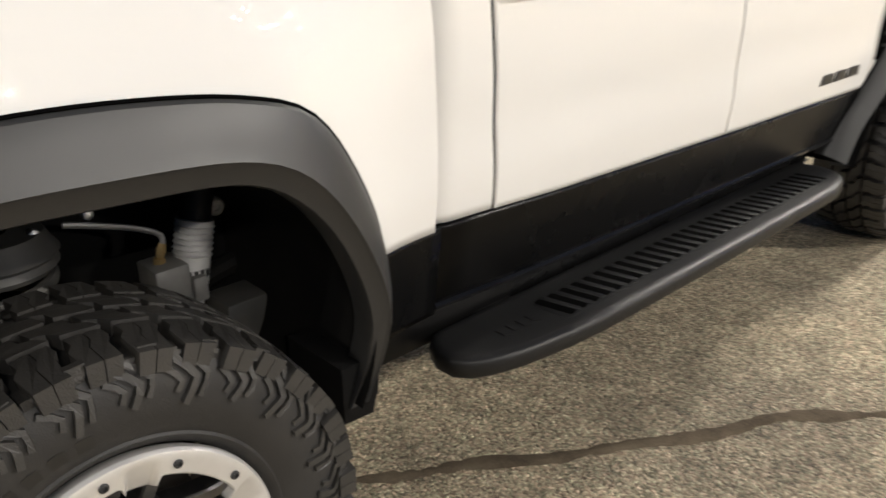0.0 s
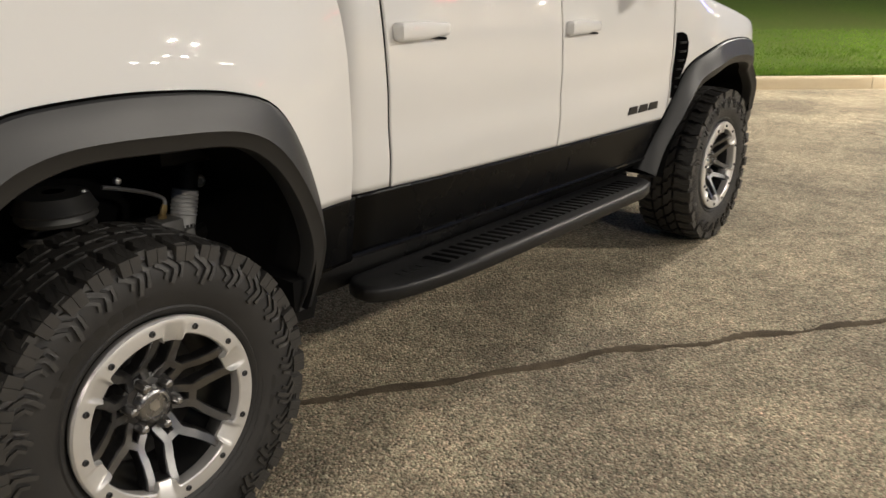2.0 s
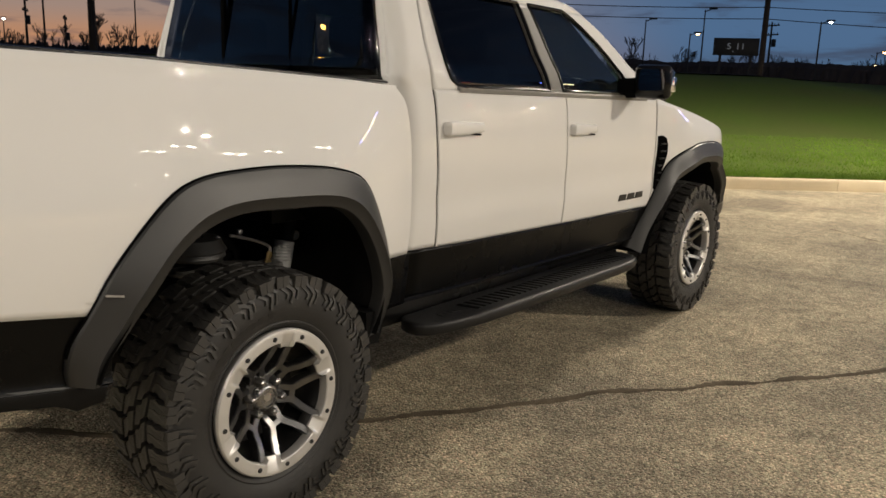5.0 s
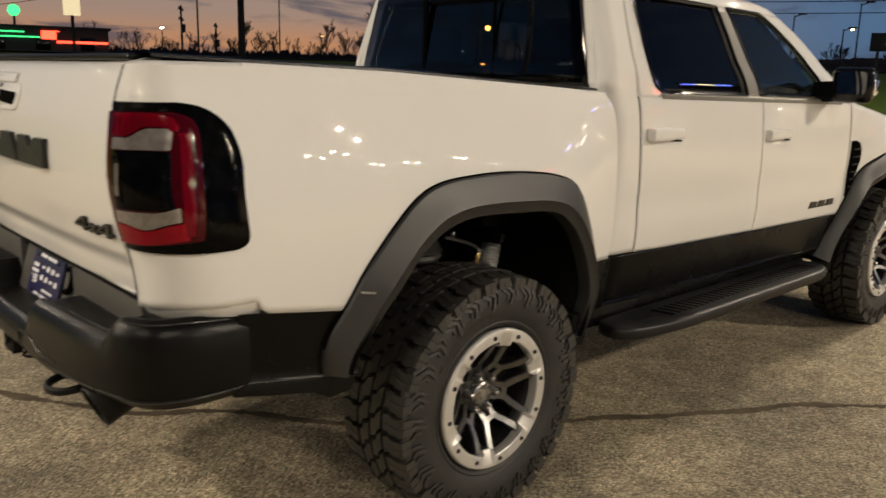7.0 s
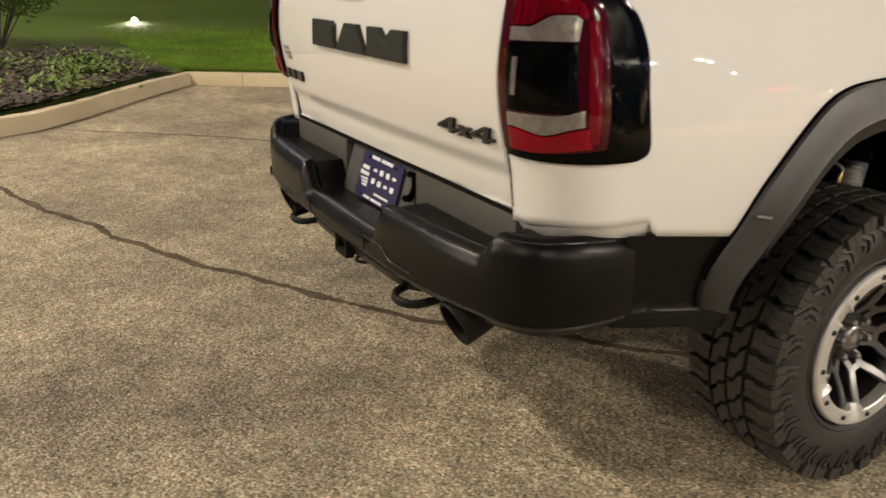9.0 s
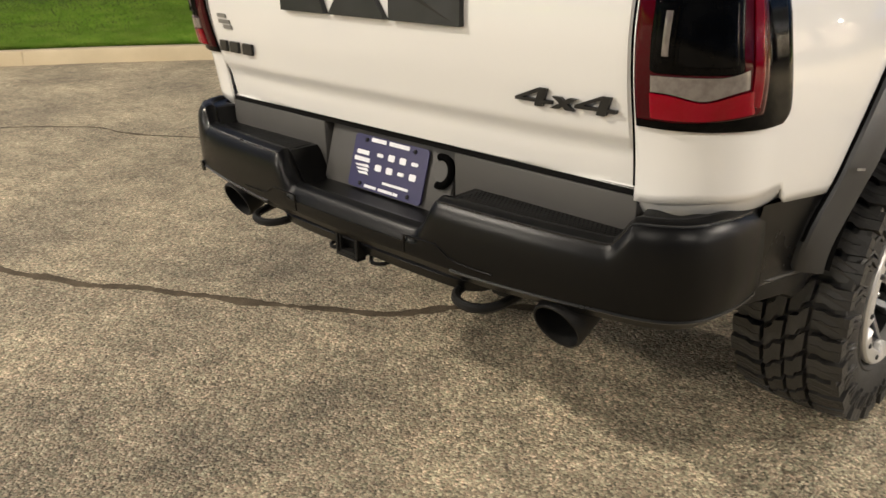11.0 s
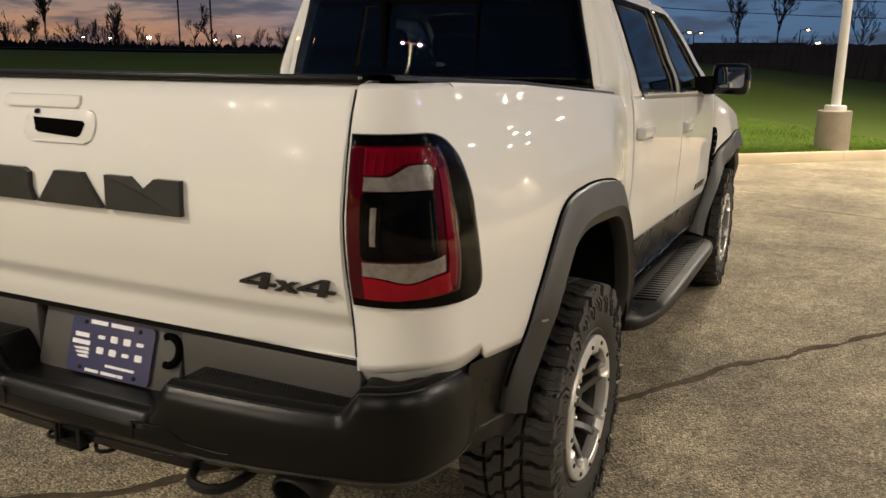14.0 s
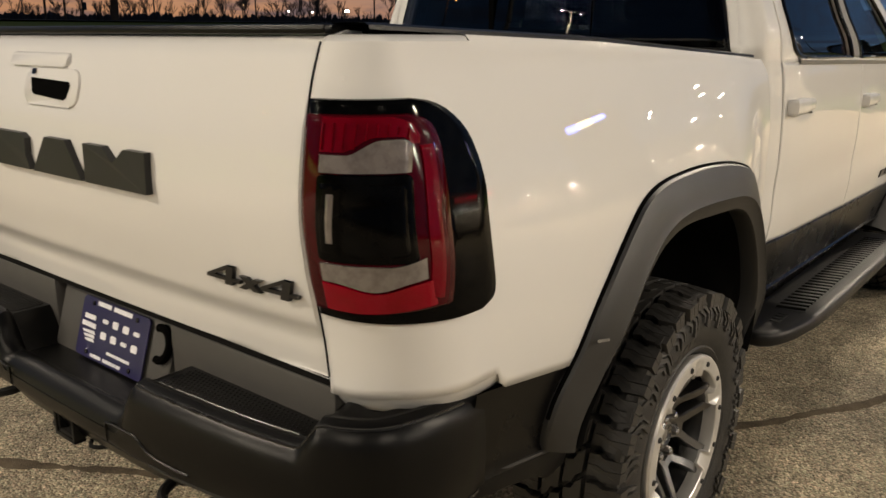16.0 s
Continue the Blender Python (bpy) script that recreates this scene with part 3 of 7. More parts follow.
def bed_side(sg):
    rows, nz = [], 30
    for y in np.r_[0.795, 0.7925, 0.788, 0.78, np.linspace(0.77, 0.60, 8), np.linspace(0.585, -0.76, 90), np.linspace(-0.775, -0.90, 9)]:
        f = arch_floor(y, REAR_OUT)
        sill = interp(y, [-1.2, -0.95, -0.66, 0.55, 0.8], [0.945, 0.93, 0.885, 0.83, 0.825])
        lo = max(sill, f - 0.02) if f else sill
        hi = interp(y, RAIL_Y, RAIL_Z)
        zs = [lo + (hi - lo) * k / nz for k in range(nz + 1)]
        lean = lambda z: y - (0.795 - curve(z, [0.82, 1.06, 1.20, 1.30, 1.43, 1.48, 1.53], [0.792, 0.780, 0.772, 0.766, 0.745, 0.715, 0.660])) * smooth01(0.40, 0.795, y)
        row = [flip((bed_x(y, z) - 0.022 * max(0.0, (y - 0.777) / 0.018) ** 2, lean(z), z), sg) for z in zs]
        y = lean(hi)
        row += [flip((bed_x(y, hi) - 0.010, y, hi + 0.010), sg), flip((bed_x(y, hi) - 0.05, y, hi + 0.014), sg), flip((bed_x(y, hi) - 0.095, y, hi + 0.012), sg)]
        rows.append(row)

    def reach(z):
        w = bed_x(-1.05, z)
        r = min(CORNER_R, w - joint_x(z) - 0.002)
        return max(w - r - joint_x(z), 0.002) + r * math.pi / 2 + (-0.905 - corner(0.0, z).y - r)
    # round the rear corner without a joint
    for k in range(33):
        f = 1 - k / 32
        zlow = 0.928 + 0.034 * smooth01(0.985, 0.93, f) - 0.015 * smooth01(0.4, 0.0, f)
        zs = [zlow + (1.576 - zlow) * j / nz for j in range(nz + 1)]
        s0 = reach(1.576) * f
        rows.append([flip(corner(reach(z) * f + 0.0001, z), sg) for z in zs] + [flip(corner(s0, 1.586, -0.012), sg), flip(corner(s0, 1.588, -0.05), sg), flip(corner(s0, 1.586, -0.09), sg)])
    panel = solid(part("bed_side", grid_bm(rows), WHITE, truck, "glossy white bed side with a rounded rear corner"), 0.006)
    # skirt of paint under the lamp, stepped in above the bumper
    rows = []
    for k in range(25):
        s = 0.43 * (1 - k / 24)
        rows.append([flip(corner(s, 0.965, -0.001), sg), flip(corner(s, 0.935, -0.014), sg), flip(corner(s, 0.915, -0.03), sg)])
    part("corner_skirt", grid_bm(rows), WHITE, truck)
    # rail cap
    rows = []
    for y in np.linspace(-1.135, 0.655, 24):
        x, z = bed_x(y, interp(y, RAIL_Y, RAIL_Z)), interp(y, RAIL_Y, RAIL_Z) + 0.011
        rows.append([flip(p, sg) for p in ((x - 0.022, y, z), (x - 0.024, y, z + 0.007), (x - 0.035, y, z + 0.011), (x - 0.12, y, z + 0.011), (x - 0.13, y, z), (x - 0.13, y, z - 0.06))])
    part("rail_cap", grid_bm(rows), PLASTIC, truck, "black plastic bed rail cap")
    # inner bed wall
    part("bed_inner_wall", boxed((0.72 * sg - 0.02, -1.13, 1.135), (0.72 * sg + 0.02, 0.70, 1.495)), FRAME, truck)
    return panel


for sg in (1, -1):
    bed_side(sg)
part("bed_floor", boxed((-0.74, -1.14, 1.11), (0.74, 0.72, 1.15)), FRAME, truck, "black sprayed bed floor")
part("bed_front_wall", boxed((-0.84, 0.70, 0.86), (0.84, 0.735, 1.497)), WHITE, truck)


def flare(sg, outer, inner, skin, name):
    n = 54
    o, i = resample(outer, n), resample(inner, n)
    rows = []
    for k in range(n):
        (yo, zo), (yi, zi) = o[k], i[k]
        t = k / (n - 1)
        xo = skin(yo, zo)
        out = max(xo + 0.042, 1.036 - (0.03 * smooth01(0.25, 0.0, t) if name == "front_flare" else 0.0)) - (0.034 * smooth01(0.36, 0.06, t) if name == "front_flare" else 0.028 * smooth01(0.17, 0.0, t)) - 0.03 * smooth01(0.88, 1.0, t)
        mix = lambda w: (yo + (yi - yo) * w, zo + (zi - zo) * w)
        row = [(xo - 0.03, *mix(-0.01)), (xo + 0.006, *mix(-0.03)), (xo + 0.016, *mix(0.02))]
        row += [(xo + 0.016 + (out - xo - 0.016) * w ** 0.8, *mix(0.02 + 0.62 * w)) for w in (0.25, 0.5, 0.75, 0.96)]
        row += [(out + 0.002, *mix(0.67)), (out - 0.004, *mix(0.72)), (out - 0.014, *mix(0.97)), (out - 0.022, *mix(1.0)), (out - 0.07, *mix(1.0))]
        rows.append([flip(p, sg) for p in row])
    bm = grid_bm(rows)
    shell = part(name, bm, FLARE, truck, "satin charcoal plastic wheel-arch flare", angle=28)
    edge = [flip((skin(y, z) + 0.003, y, z + 0.004), sg) for y, z in o[2:-2]]
    part("flare_seal", tube(edge, 0.0055, 6), VOID, shell, "black rubber seal against the paint")
    return shell


for sg in (1, -1):
    fl = flare(sg, REAR_OUT, REAR_IN, bed_x, "rear_flare")
    tag = prism([(-0.026, -0.003), (0.026, -0.003), (0.026, 0.003), (-0.026, 0.003)], 0, 0.003, lambda a, b, h: flip((1.034 + h, -0.594 + a, 0.939 + b - a * 0.22), sg))
    part("flare_emblem", tag, STEEL, fl, "small pale moulded mark")
    # liner of the wheel well
    c = resample(REAR_IN, 40)
    rows = [[flip((x, y * 1.0 + 0.012 * (1 if y > 0 else -1), z + 0.012), sg) for x in (1.02, 0.9, 0.7, 0.5, 0.44)] for y, z in c]
    bm = grid_bm(rows)
    part("wheel_liner", bm, LINER, truck, "black wheel-well liner")
    mud = prism([(0.44, 0.66), (0.535, 0.66), (0.528, 0.575), (0.515, 0.525), (0.44, 0.53)], 0.80, 0.988, lambda a, b, h: flip((h, a, b), sg), bevel=0.006)
    part("mud_guard", mud, LINER, truck)
    part("well_wall", boxed((0.43 * sg - 0.01, -0.75, 0.62), (0.43 * sg + 0.01, 0.62, 1.14)), LINER, truck)


def door_x(y, z):
    """Half width of the cab below the window line and of the fender ahead of it."""
    base = curve(z, [0.55, 0.70, 0.82, 0.95, 1.12, 1.30, 1.42, 1.49, 1.54], [0.862, 0.890, 0.912, 0.930, 0.938, 0.938, 0.932, 0.922, 0.908])
    crease = -0.006 * math.exp(-((z - 1.03) / 0.08) ** 2)
    return base + crease + 0.018 * (y - 1.8) - 0.02 * smooth01(1.2, 0.75, y) * 1.0


def glass_x(y, z):
    """Half width of the cab above the window line."""
    return curve(z, [1.50, 1.60, 1.75, 1.90, 1.96, 2.0], [0.918, 0.890, 0.838, 0.778, 0.745, 0.70]) + 0.012 * (y - 1.8)


def fender_x(y, z):
    x = door_x(min(y, 3.3), z)
    swell = 0.082 * smooth01(3.08, 3.45, y) * (1 - smooth01(4.05, 4.62, y)) * curve(z, [0.5, 0.9, 1.15, 1.3, 1.45], [1, 1, 0.95, 0.6, 0.1])
    return x + swell - 0.40 * smooth01(3.76, 4.66, y) ** 1.7


def sheet(name, ys, lo, hi, xf, mat, sg, nz=16, label="", parent=truck, off=0.0, thick=0.006, shear=0.0):
    rows = []
    for y in ys:
        a, b = lo(y) if callable(lo) else lo, hi(y) if callable(hi) else hi
        zs = [a + (b - a) * k / nz for k in range(nz + 1)]
        rows.append([flip((xf(y, z) + off, y + shear * (1.1 - z) * smooth01(3.5, 3.05, y), z), sg) for z in zs])
    ob = part(name, grid_bm(rows), mat, parent, label)
    return solid(ob, thick) if thick else ob


SILL_Y, SILL_Z = [0.8, 1.0, 2.1, 3.2], [0.826, 0.826, 0.806, 0.795]
sill = lambda y: interp(y, SILL_Y, SILL_Z)
BELT = lambda y: interp(y, [0.8, 1.0, 2.7, 3.0], [1.500, 1.497, 1.462, 1.455])
DROP = lambda y: 0.018 * smooth01(0.95, 2.6, y)


YB = lambda z: interp(z, [0.6, 1.42, 1.54, 1.95], [0.800, 0.780, 0.738, 0.784])


def cab_side(sg):
    door_of = {}
    cut = lambda y: 0.07 + 0.015 * smooth01(1.0, 1.9, y)
    for name, y0, y1 in (("rear_door", 0.957, 1.9785), ("front_door", 1.983, 3.028)):
        hy, hz = (1.123, 1.336) if name == "rear_door" else (2.143, 1.304)
        rows = []
        tight = [0.0, 0.0015, 0.003, 0.005, 0.009]
        for y in [y0 + d for d in tight] + list(np.linspace(y0 + 0.02, y1 - 0.02, 60)) + [y1 - d for d in reversed(tight)]:
            row = []
            roll = 0.007 * max(0.0, 1 - (y - y0) / 0.005) ** 2 + 0.007 * max(0.0, 1 - (y1 - y) / 0.005) ** 2
            for k in range(45):
                z = sill(y) + (BELT(y) - sill(y)) * k / 44
                scoop = 0.010 * math.exp(-((y - hy - 0.035) / 0.075) ** 2 - ((z - hz + 0.004) / 0.032) ** 2)
                row.append(flip((door_x(y, z) - roll - scoop, y + (1.1 - z) * cut(y), z), sg))
            rows.append(row)
        door = solid(part(name, grid_bm(rows), WHITE, truck, "glossy white door panel with a scooped handle recess"), 0.012)
        door_of[name] = door
        shift = (1.1 - hz) * cut(hy)
        # flat pull bar, thick at its rear end and drawn in at the front
        bars = []
        for u in np.linspace(-1, 1, 25):
            end = min(1.0, (1 - abs(u)) / 0.10) if u < 0 else min(1.0, (1 - u) / 0.22)
            end = math.sqrt(max(0.0, 1 - (1 - end) ** 2))
            h = (0.0305 - 0.009 * smooth01(-0.2, 0.9, u)) * (0.72 + 0.28 * end)
            d = 0.010 + 0.026 * end - 0.006 * smooth01(0.0, 1.0, u)
            bars.append([(sg * (x - 0.012), u * 0.137, z) for x, z in ((0.0, -h * 0.92), (d * 0.55, -h), (d * 0.92, -h * 0.84), (d, -h * 0.5), (d + 0.001, 0.0), (d, h * 0.5), (d * 0.92, h * 0.84), (d * 0.55, h), (0.0, h * 0.92))])
        bm = grid_bm(bars)
        bm.verts.ensure_lookup_table()
        bm.faces.new(bm.verts[:9])
        bm.faces.new(list(reversed(bm.verts[-9:])))
        handle = part("door_handle", bm, WHITE, door, "white pull handle", at=Matrix.Translation((sg * (door_x(hy, hz) + 0.004), hy + shift, hz)), angle=60)
        # a solid dark bar puts the finger gap's shade under the handle
        part("handle_gap_shade", boxed((-0.004, -0.055, -0.004), (0.004, 0.055, 0.004), 0.003, Matrix.Translation((sg * 0.006, 0.055, -0.0265)) @ pose(0, 0, 0, -5, 0, 0)), LINER, handle, "dark bar for the shade in the finger gap under the handle")
    # rear corner post of the cab
    # dark body behind the gaps
    sheet("inner_body", np.linspace(0.80, 3.2, 12), 0.56, 1.49, lambda y, z: door_x(y, z) - 0.03, LINER, sg)
    # greenhouse: posts, rail and sill round real window openings
    rear_l = lambda z: interp(z, [1.512, 1.522, 1.545, 1.60, 1.70, 1.92], [1.13, 1.075, 1.036, 1.012, 1.004, 1.000])
    rear_r = lambda z: interp(z, [1.505, 1.70, 1.92], [1.800, 1.738, 1.690])
    front_l = lambda z: interp(z, [1.505, 1.72, 1.92], [1.930, 1.852, 1.785])
    front_r = lambda z: interp(z, [1.495, 1.53, 1.62, 1.70, 1.78, 1.85, 1.90, 1.92], [2.665, 2.655, 2.59, 2.50, 2.385, 2.265, 2.165, 2.11])
    outer = lambda z: interp(z, [1.48, 1.62, 1.83, 1.955, 1.985], [3.00, 2.80, 2.50, 2.25, 2.10])
    low, high = 1.508, 1.92
    zz = np.linspace(low, high, 26)

    def shell(y, z):
        w = smooth01(1.68, 1.50, z)
        return glass_x(y, z) * (1 - w) + (door_x(y, 1.50) - 0.002 - 0.10 * (z - 1.50)) * w

    def band(name, a, b, n, zs=zz, label="", thick=0.022, mat=WHITE):
        return solid(part(name, grid_bm([[flip((shell(y, z), y, z - DROP(y)), sg) for z in zs for y in [a(z) + (b(z) - a(z)) * k / n]] for k in range(n + 1)]), mat, truck, label), thick)
    seam_y = lambda z: curve(z, [1.40, 1.50, 1.65, 1.78, 1.885, 1.99], [0.930, 0.923, 0.908, 0.917, 0.936, 0.96])
    # rear corner of the cab, one skin from the sill to the roof
    rows = []
    for z in np.r_[np.linspace(0.828, 1.48, 30), np.linspace(1.50, 1.62, 9), np.linspace(1.64, 1.988, 20)]:
        side = lambda y: shell(y, z) if z > 1.50 else door_x(y, z) - 0.002
        w = smooth01(1.44, 1.56, z)
        back, rc = 0.758 * (1 - w) + (YB(z) - 0.001) * w, 0.10 * (1 - w) + 0.055 * w
        edge = (0.951 + (1.1 - z) * 0.07) * (1 - smooth01(1.46, 1.54, z)) + (seam_y(z) - 0.003) * smooth01(1.46, 1.54, z)
        row = [(side(back + rc) - rc - 0.03, back, z)]
        row += [(side(back + rc) - rc + rc * math.sin(a), back + rc * (1 - math.cos(a)), z) for a in np.linspace(0, math.pi / 2, 11)]
        row += [(side(y), y, z) for y in np.linspace(back + rc, edge - 0.008, 8)[1:]]
        row += [(side(edge - d) - 0.007 * (1 - d / 0.005) ** 2 * (d < 0.005), edge - d, z) for d in (0.005, 0.003, 0.0015, 0.0)]
        rows.append([flip(p, sg) for p in row])
    solid(part("cab_corner", grid_bm(rows), WHITE, truck, "rounded white rear corner of the cab"), 0.006)
    band("door_frame", lambda z: seam_y(z) + 0.003, rear_l, 6, np.r_[1.496, zz], label="white rear door frame round the window")
    band("door_post", rear_r, front_l, 5, label="white post between the doors")
    band("windscreen_post", front_r, outer, 6, label="white windscreen post")
    band("roof_rail", lambda z: seam_y(z) + 0.003, outer, 24, np.linspace(high, 1.985, 5), "white roof rail")
    band("window_ledge", lambda z: 1.06, lambda z: 2.97, 24, np.linspace(1.478, low, 3), "black ledge under the windows", mat=PLASTIC)
    for a, b, owner, mat in ((rear_l, rear_r, "rear_door", TINT), (front_l, front_r, "front_door", CLEARTINT)):
        n = 16
        win = part("side_window", grid_bm([[flip((shell(y, z) - 0.010, y, z - DROP(y)), sg) for z in np.linspace(low - 0.01, high + 0.01, 14) for y in [a(z) - 0.008 + (b(z) - a(z) + 0.016) * k / n]] for k in range(n + 1)]), mat, door_of[owner], "dark tinted side window", angle=80)
        solid(win, 0.004)
        edge = [(a(z), z) for z in zz] + [(a(high) + (b(high) - a(high)) * k / 8, high) for k in range(1, 8)] + [(b(z), z) for z in reversed(zz)] + [(b(low) + (a(low) - b(low)) * k / 8, low) for k in range(1, 8)]
        part("window_trim", tube([flip((shell(y, z) + 0.001, y, z - DROP(y)), sg) for y, z in edge], 0.0095, 6, closed=True), GLOSS, win, "black rubber window seal")
    # belt moulding
    rows = []
    for y in np.linspace(1.075, 2.86, 30):
        z, x = BELT(y), door_x(y, BELT(y))
        rows.append([flip(p, sg) for p in ((x - 0.005, y, z - 0.012), (x + 0.008, y, z - 0.008), (x + 0.010, y, z + 0.008), (x - 0.004, y, z + 0.018), (x - 0.02, y, z + 0.018))])
    part("belt_moulding", grid_bm(rows), TRIMGREY, truck, "grey belt moulding under the windows")
    # centre pillar applique
    rows = []
    for k in range(13):
        z = 1.515 + (1.90 - 1.515) * k / 12
        ya = rear_r(z) + 0.012
        yb = front_l(z) - 0.012
        rows.append([flip((shell(y, z) + h, y, z - DROP(y)), sg) for y, h in ((ya, -0.004), (ya + 0.006, 0.006), ((ya + yb) / 2, 0.009), (yb - 0.006, 0.006), (yb, -0.004))])
    part("door_pillar_trim", grid_bm(rows), TRIMGREY, truck, "grey trim on the door pillar")
    # fender
    top = lambda y: curve(y, [3.0, 3.1, 3.3, 3.5, 3.74, 3.95, 4.1, 4.4, 4.66], [1.468, 1.452, 1.412, 1.37, 1.318, 1.262, 1.205, 1.09, 0.97])

    def low(y):
        f = arch_floor(y, FRONT_OUT)
        return max(f - 0.02, 0.79) if f else (0.795 if y < 3.4 else 0.80)
    sheet("front_fender", np.r_[np.linspace(3.036, 4.30, 60), np.linspace(4.33, 4.66, 10)], low, top, fender_x, WHITE, sg, label="flared white front fender", shear=0.085)
    flare(sg, FRONT_OUT, FRONT_IN, fender_x, "front_flare")
    c = resample(FRONT_IN, 30)
    part("wheel_liner", grid_bm([[flip((x, y, z + 0.012), sg) for x in (1.0, 0.8, 0.55, 0.42)] for y, z in c]), LINER, truck)
    part("well_wall", boxed((0.42 * sg - 0.01, 2.9, 0.5), (0.42 * sg + 0.01, 4.3, 1.10)), LINER, truck)
    # side vent
    vent = [(3.045, 1.235), (3.10, 1.238), (3.145, 1.222), (3.165, 1.18), (3.168, 1.12), (3.155, 1.06), (3.115, 0.975), (3.075, 0.905), (3.062, 0.905)]
    bm = prism(vent, -0.02, 0.008, lambda a, b, h: flip((fender_x(a, b) + h, a, b), sg))
    v = part("side_vent", bm, VOID, truck, "black louvred fender vent")
    for k in range(6):
        z = 0.96 + k * 0.045
        y1 = interp(z, [0.905, 0.975, 1.06, 1.12, 1.215], [3.075, 3.115, 3.155, 3.168, 3.15])
        part("louvre", boxed((-0.006, 3.068, z - 0.005), (0.004, y1 - 0.010, z + 0.005), 0.002, Matrix.Translation((sg * (fender_x(3.12, z) + 0.010), 0, 0))), PLASTIC, v)
    # rocker cladding
    sheet("rocker_cladding", np.linspace(0.80, 3.02, 20), lambda y: interp(y, [0.8, 3.0], [0.615, 0.60]), lambda y: sill(y) - 0.002, lambda y, z: door_x(y, z) + 0.004, CLAD, sg, label="gloss-black cladding along the sill", thick=0.02)
    rows = []
    for y in np.linspace(0.82, 2.98, 16):
        rows.append([flip(p, sg) for p in ((door_x(y, 0.61) + 0.002, y, 0.615), (door_x(y, 0.61) + 0.012, y, 0.607), (door_x(y, 0.61) + 0.010, y, 0.598), (0.80, y, 0.575), (0.70, y, 0.56))])
    part("sill_lip", grid_bm(rows), GLOSS, truck, "shiny black sill edge")
    # cladding between rear flare and bumper
    rows = []
    for y in np.linspace(-0.985, -0.57, 12):
        hi, lo = interp(y, [-1.0, -0.6], [0.935, 0.885]), interp(y, [-1.0, -0.6], [0.730, 0.664])
        zs = [lo + (hi - lo) * k / 10 for k in range(11)]
        rows.append([flip((bed_x(y, lo) - 0.05, y, lo - 0.012), sg), flip((bed_x(y, lo) - 0.008, y, lo - 0.01), sg)] + [flip((bed_x(y, z) - 0.006 + (0.012 if k < 1 else 0), y, z), sg) for k, z in enumerate(zs)])
    part("quarter_cladding", grid_bm(rows), CLAD, truck, "black lower quarter cladding")
    lip = [(bed_x(y, 0.71) - 0.002, y, interp(y, [-1.0, -0.6], [0.734, 0.668])) for y in np.linspace(-0.975, -0.62, 8)]
    part("cladding_lip", tube([flip(p, sg) for p in lip], 0.006, 6), FLARE, truck)
    part("lower_valance", prism([(-0.985, 0.725), (-0.58, 0.658), (-0.60, 0.612), (-0.68, 0.606), (-0.735, 0.645), (-0.985, 0.688)], 0.86, 0.955, lambda a, b, h: flip((h, a, b), sg), bevel=0.005), PLASTIC, truck, "black lower valance behind the wheel")
    # lower front of the rear arch
    sheet("arch_front_cladding", np.linspace(0.545, 0.80, 8), lambda y: 0.60, lambda y: 0.826, lambda y, z: bed_x(y, z) - 0.004, CLAD, sg)


for sg in (1, -1):
    cab_side(sg)

# roof, windscreen, bonnet and front end
rows = []
for y, zt, half in ((0.795, 1.93, 0.70), (0.80, 1.965, 0.715), (0.84, 1.995, 0.72), (1.0, 2.015, 0.73), (1.4, 2.03, 0.735), (1.9, 2.025, 0.738), (2.15, 1.995, 0.735), (2.25, 1.965, 0.735)):
    rows.append([(half * math.sin(a * math.pi / 2), y, zt - DROP(y) - 0.055 * abs(a) ** 3.5) for a in np.linspace(-1, 1, 21)])
solid(part("roof", grid_bm(rows), WHITE, truck, "white steel roof"), 0.02)
rows = [[(x * (0.73 + 0.14 * k / 10), 2.24 + 0.72 * k / 10 - 0.10 * (x * x) * 1.0, 1.949 - 0.49 * k / 10 - 0.02 * x * x) for x in np.linspace(-1, 1, 13)] for k in range(11)]
part("windscreen", grid_bm(rows), CLEARTINT, truck, "raked windscreen")
rows = []
for y, zt, half in ((2.93, 1.475, 0.90), (3.1, 1.476, 0.90), (3.3, 1.472, 0.90), (3.5, 1.458, 0.905), (3.74, 1.405, 0.905), (3.95, 1.335, 0.88), (4.1, 1.28, 0.86), (4.4, 1.19, 0.76), (4.60, 1.06, 0.66)):
    edge = curve(y, [2.9, 3.1, 3.3, 3.5, 3.74, 3.95, 4.1, 4.4, 4.66], [1.47, 1.452, 1.412, 1.37, 1.318, 1.262, 1.205, 1.09, 0.97])
    rows.append([(half * u, y, edge + (zt - edge) * (1 - abs(u) ** 5) + 0.020 * math.exp(-((abs(u) - 0.62) / 0.18) ** 2) * smooth01(3.0, 3.4, y) * smooth01(4.4, 4.0, y)) for u in np.linspace(-1, 1, 25)])
part("bonnet", grid_bm(rows), WHITE, truck, "white bonnet with raised flanks")
part("grille", boxed((-0.66, 4.50, 0.80), (0.66, 4.62, 1.17), 0.03), GLOSS, truck, "black grille")
part("front_bumper", boxed((-0.86, 4.32, 0.52), (0.86, 4.70, 0.80), 0.08, seg=3), PLASTIC, truck, "black front bumper")

# rear wall of the cab with its sliding window
def rear_glass(w):
    return interp(w, [1.535, 1.93], [0.766, 0.664])


def wall_half(z):
    return curve(z, [0.7, 1.2, 1.50, 1.56, 1.75, 1.93, 1.99], [0.80, 0.835, 0.82, 0.815, 0.778, 0.712, 0.655])


def wall_point(x, z):
    return (x, YB(z) - 0.02 * (1 - min(1.0, abs(x) / wall_half(z)) ** 2), z)


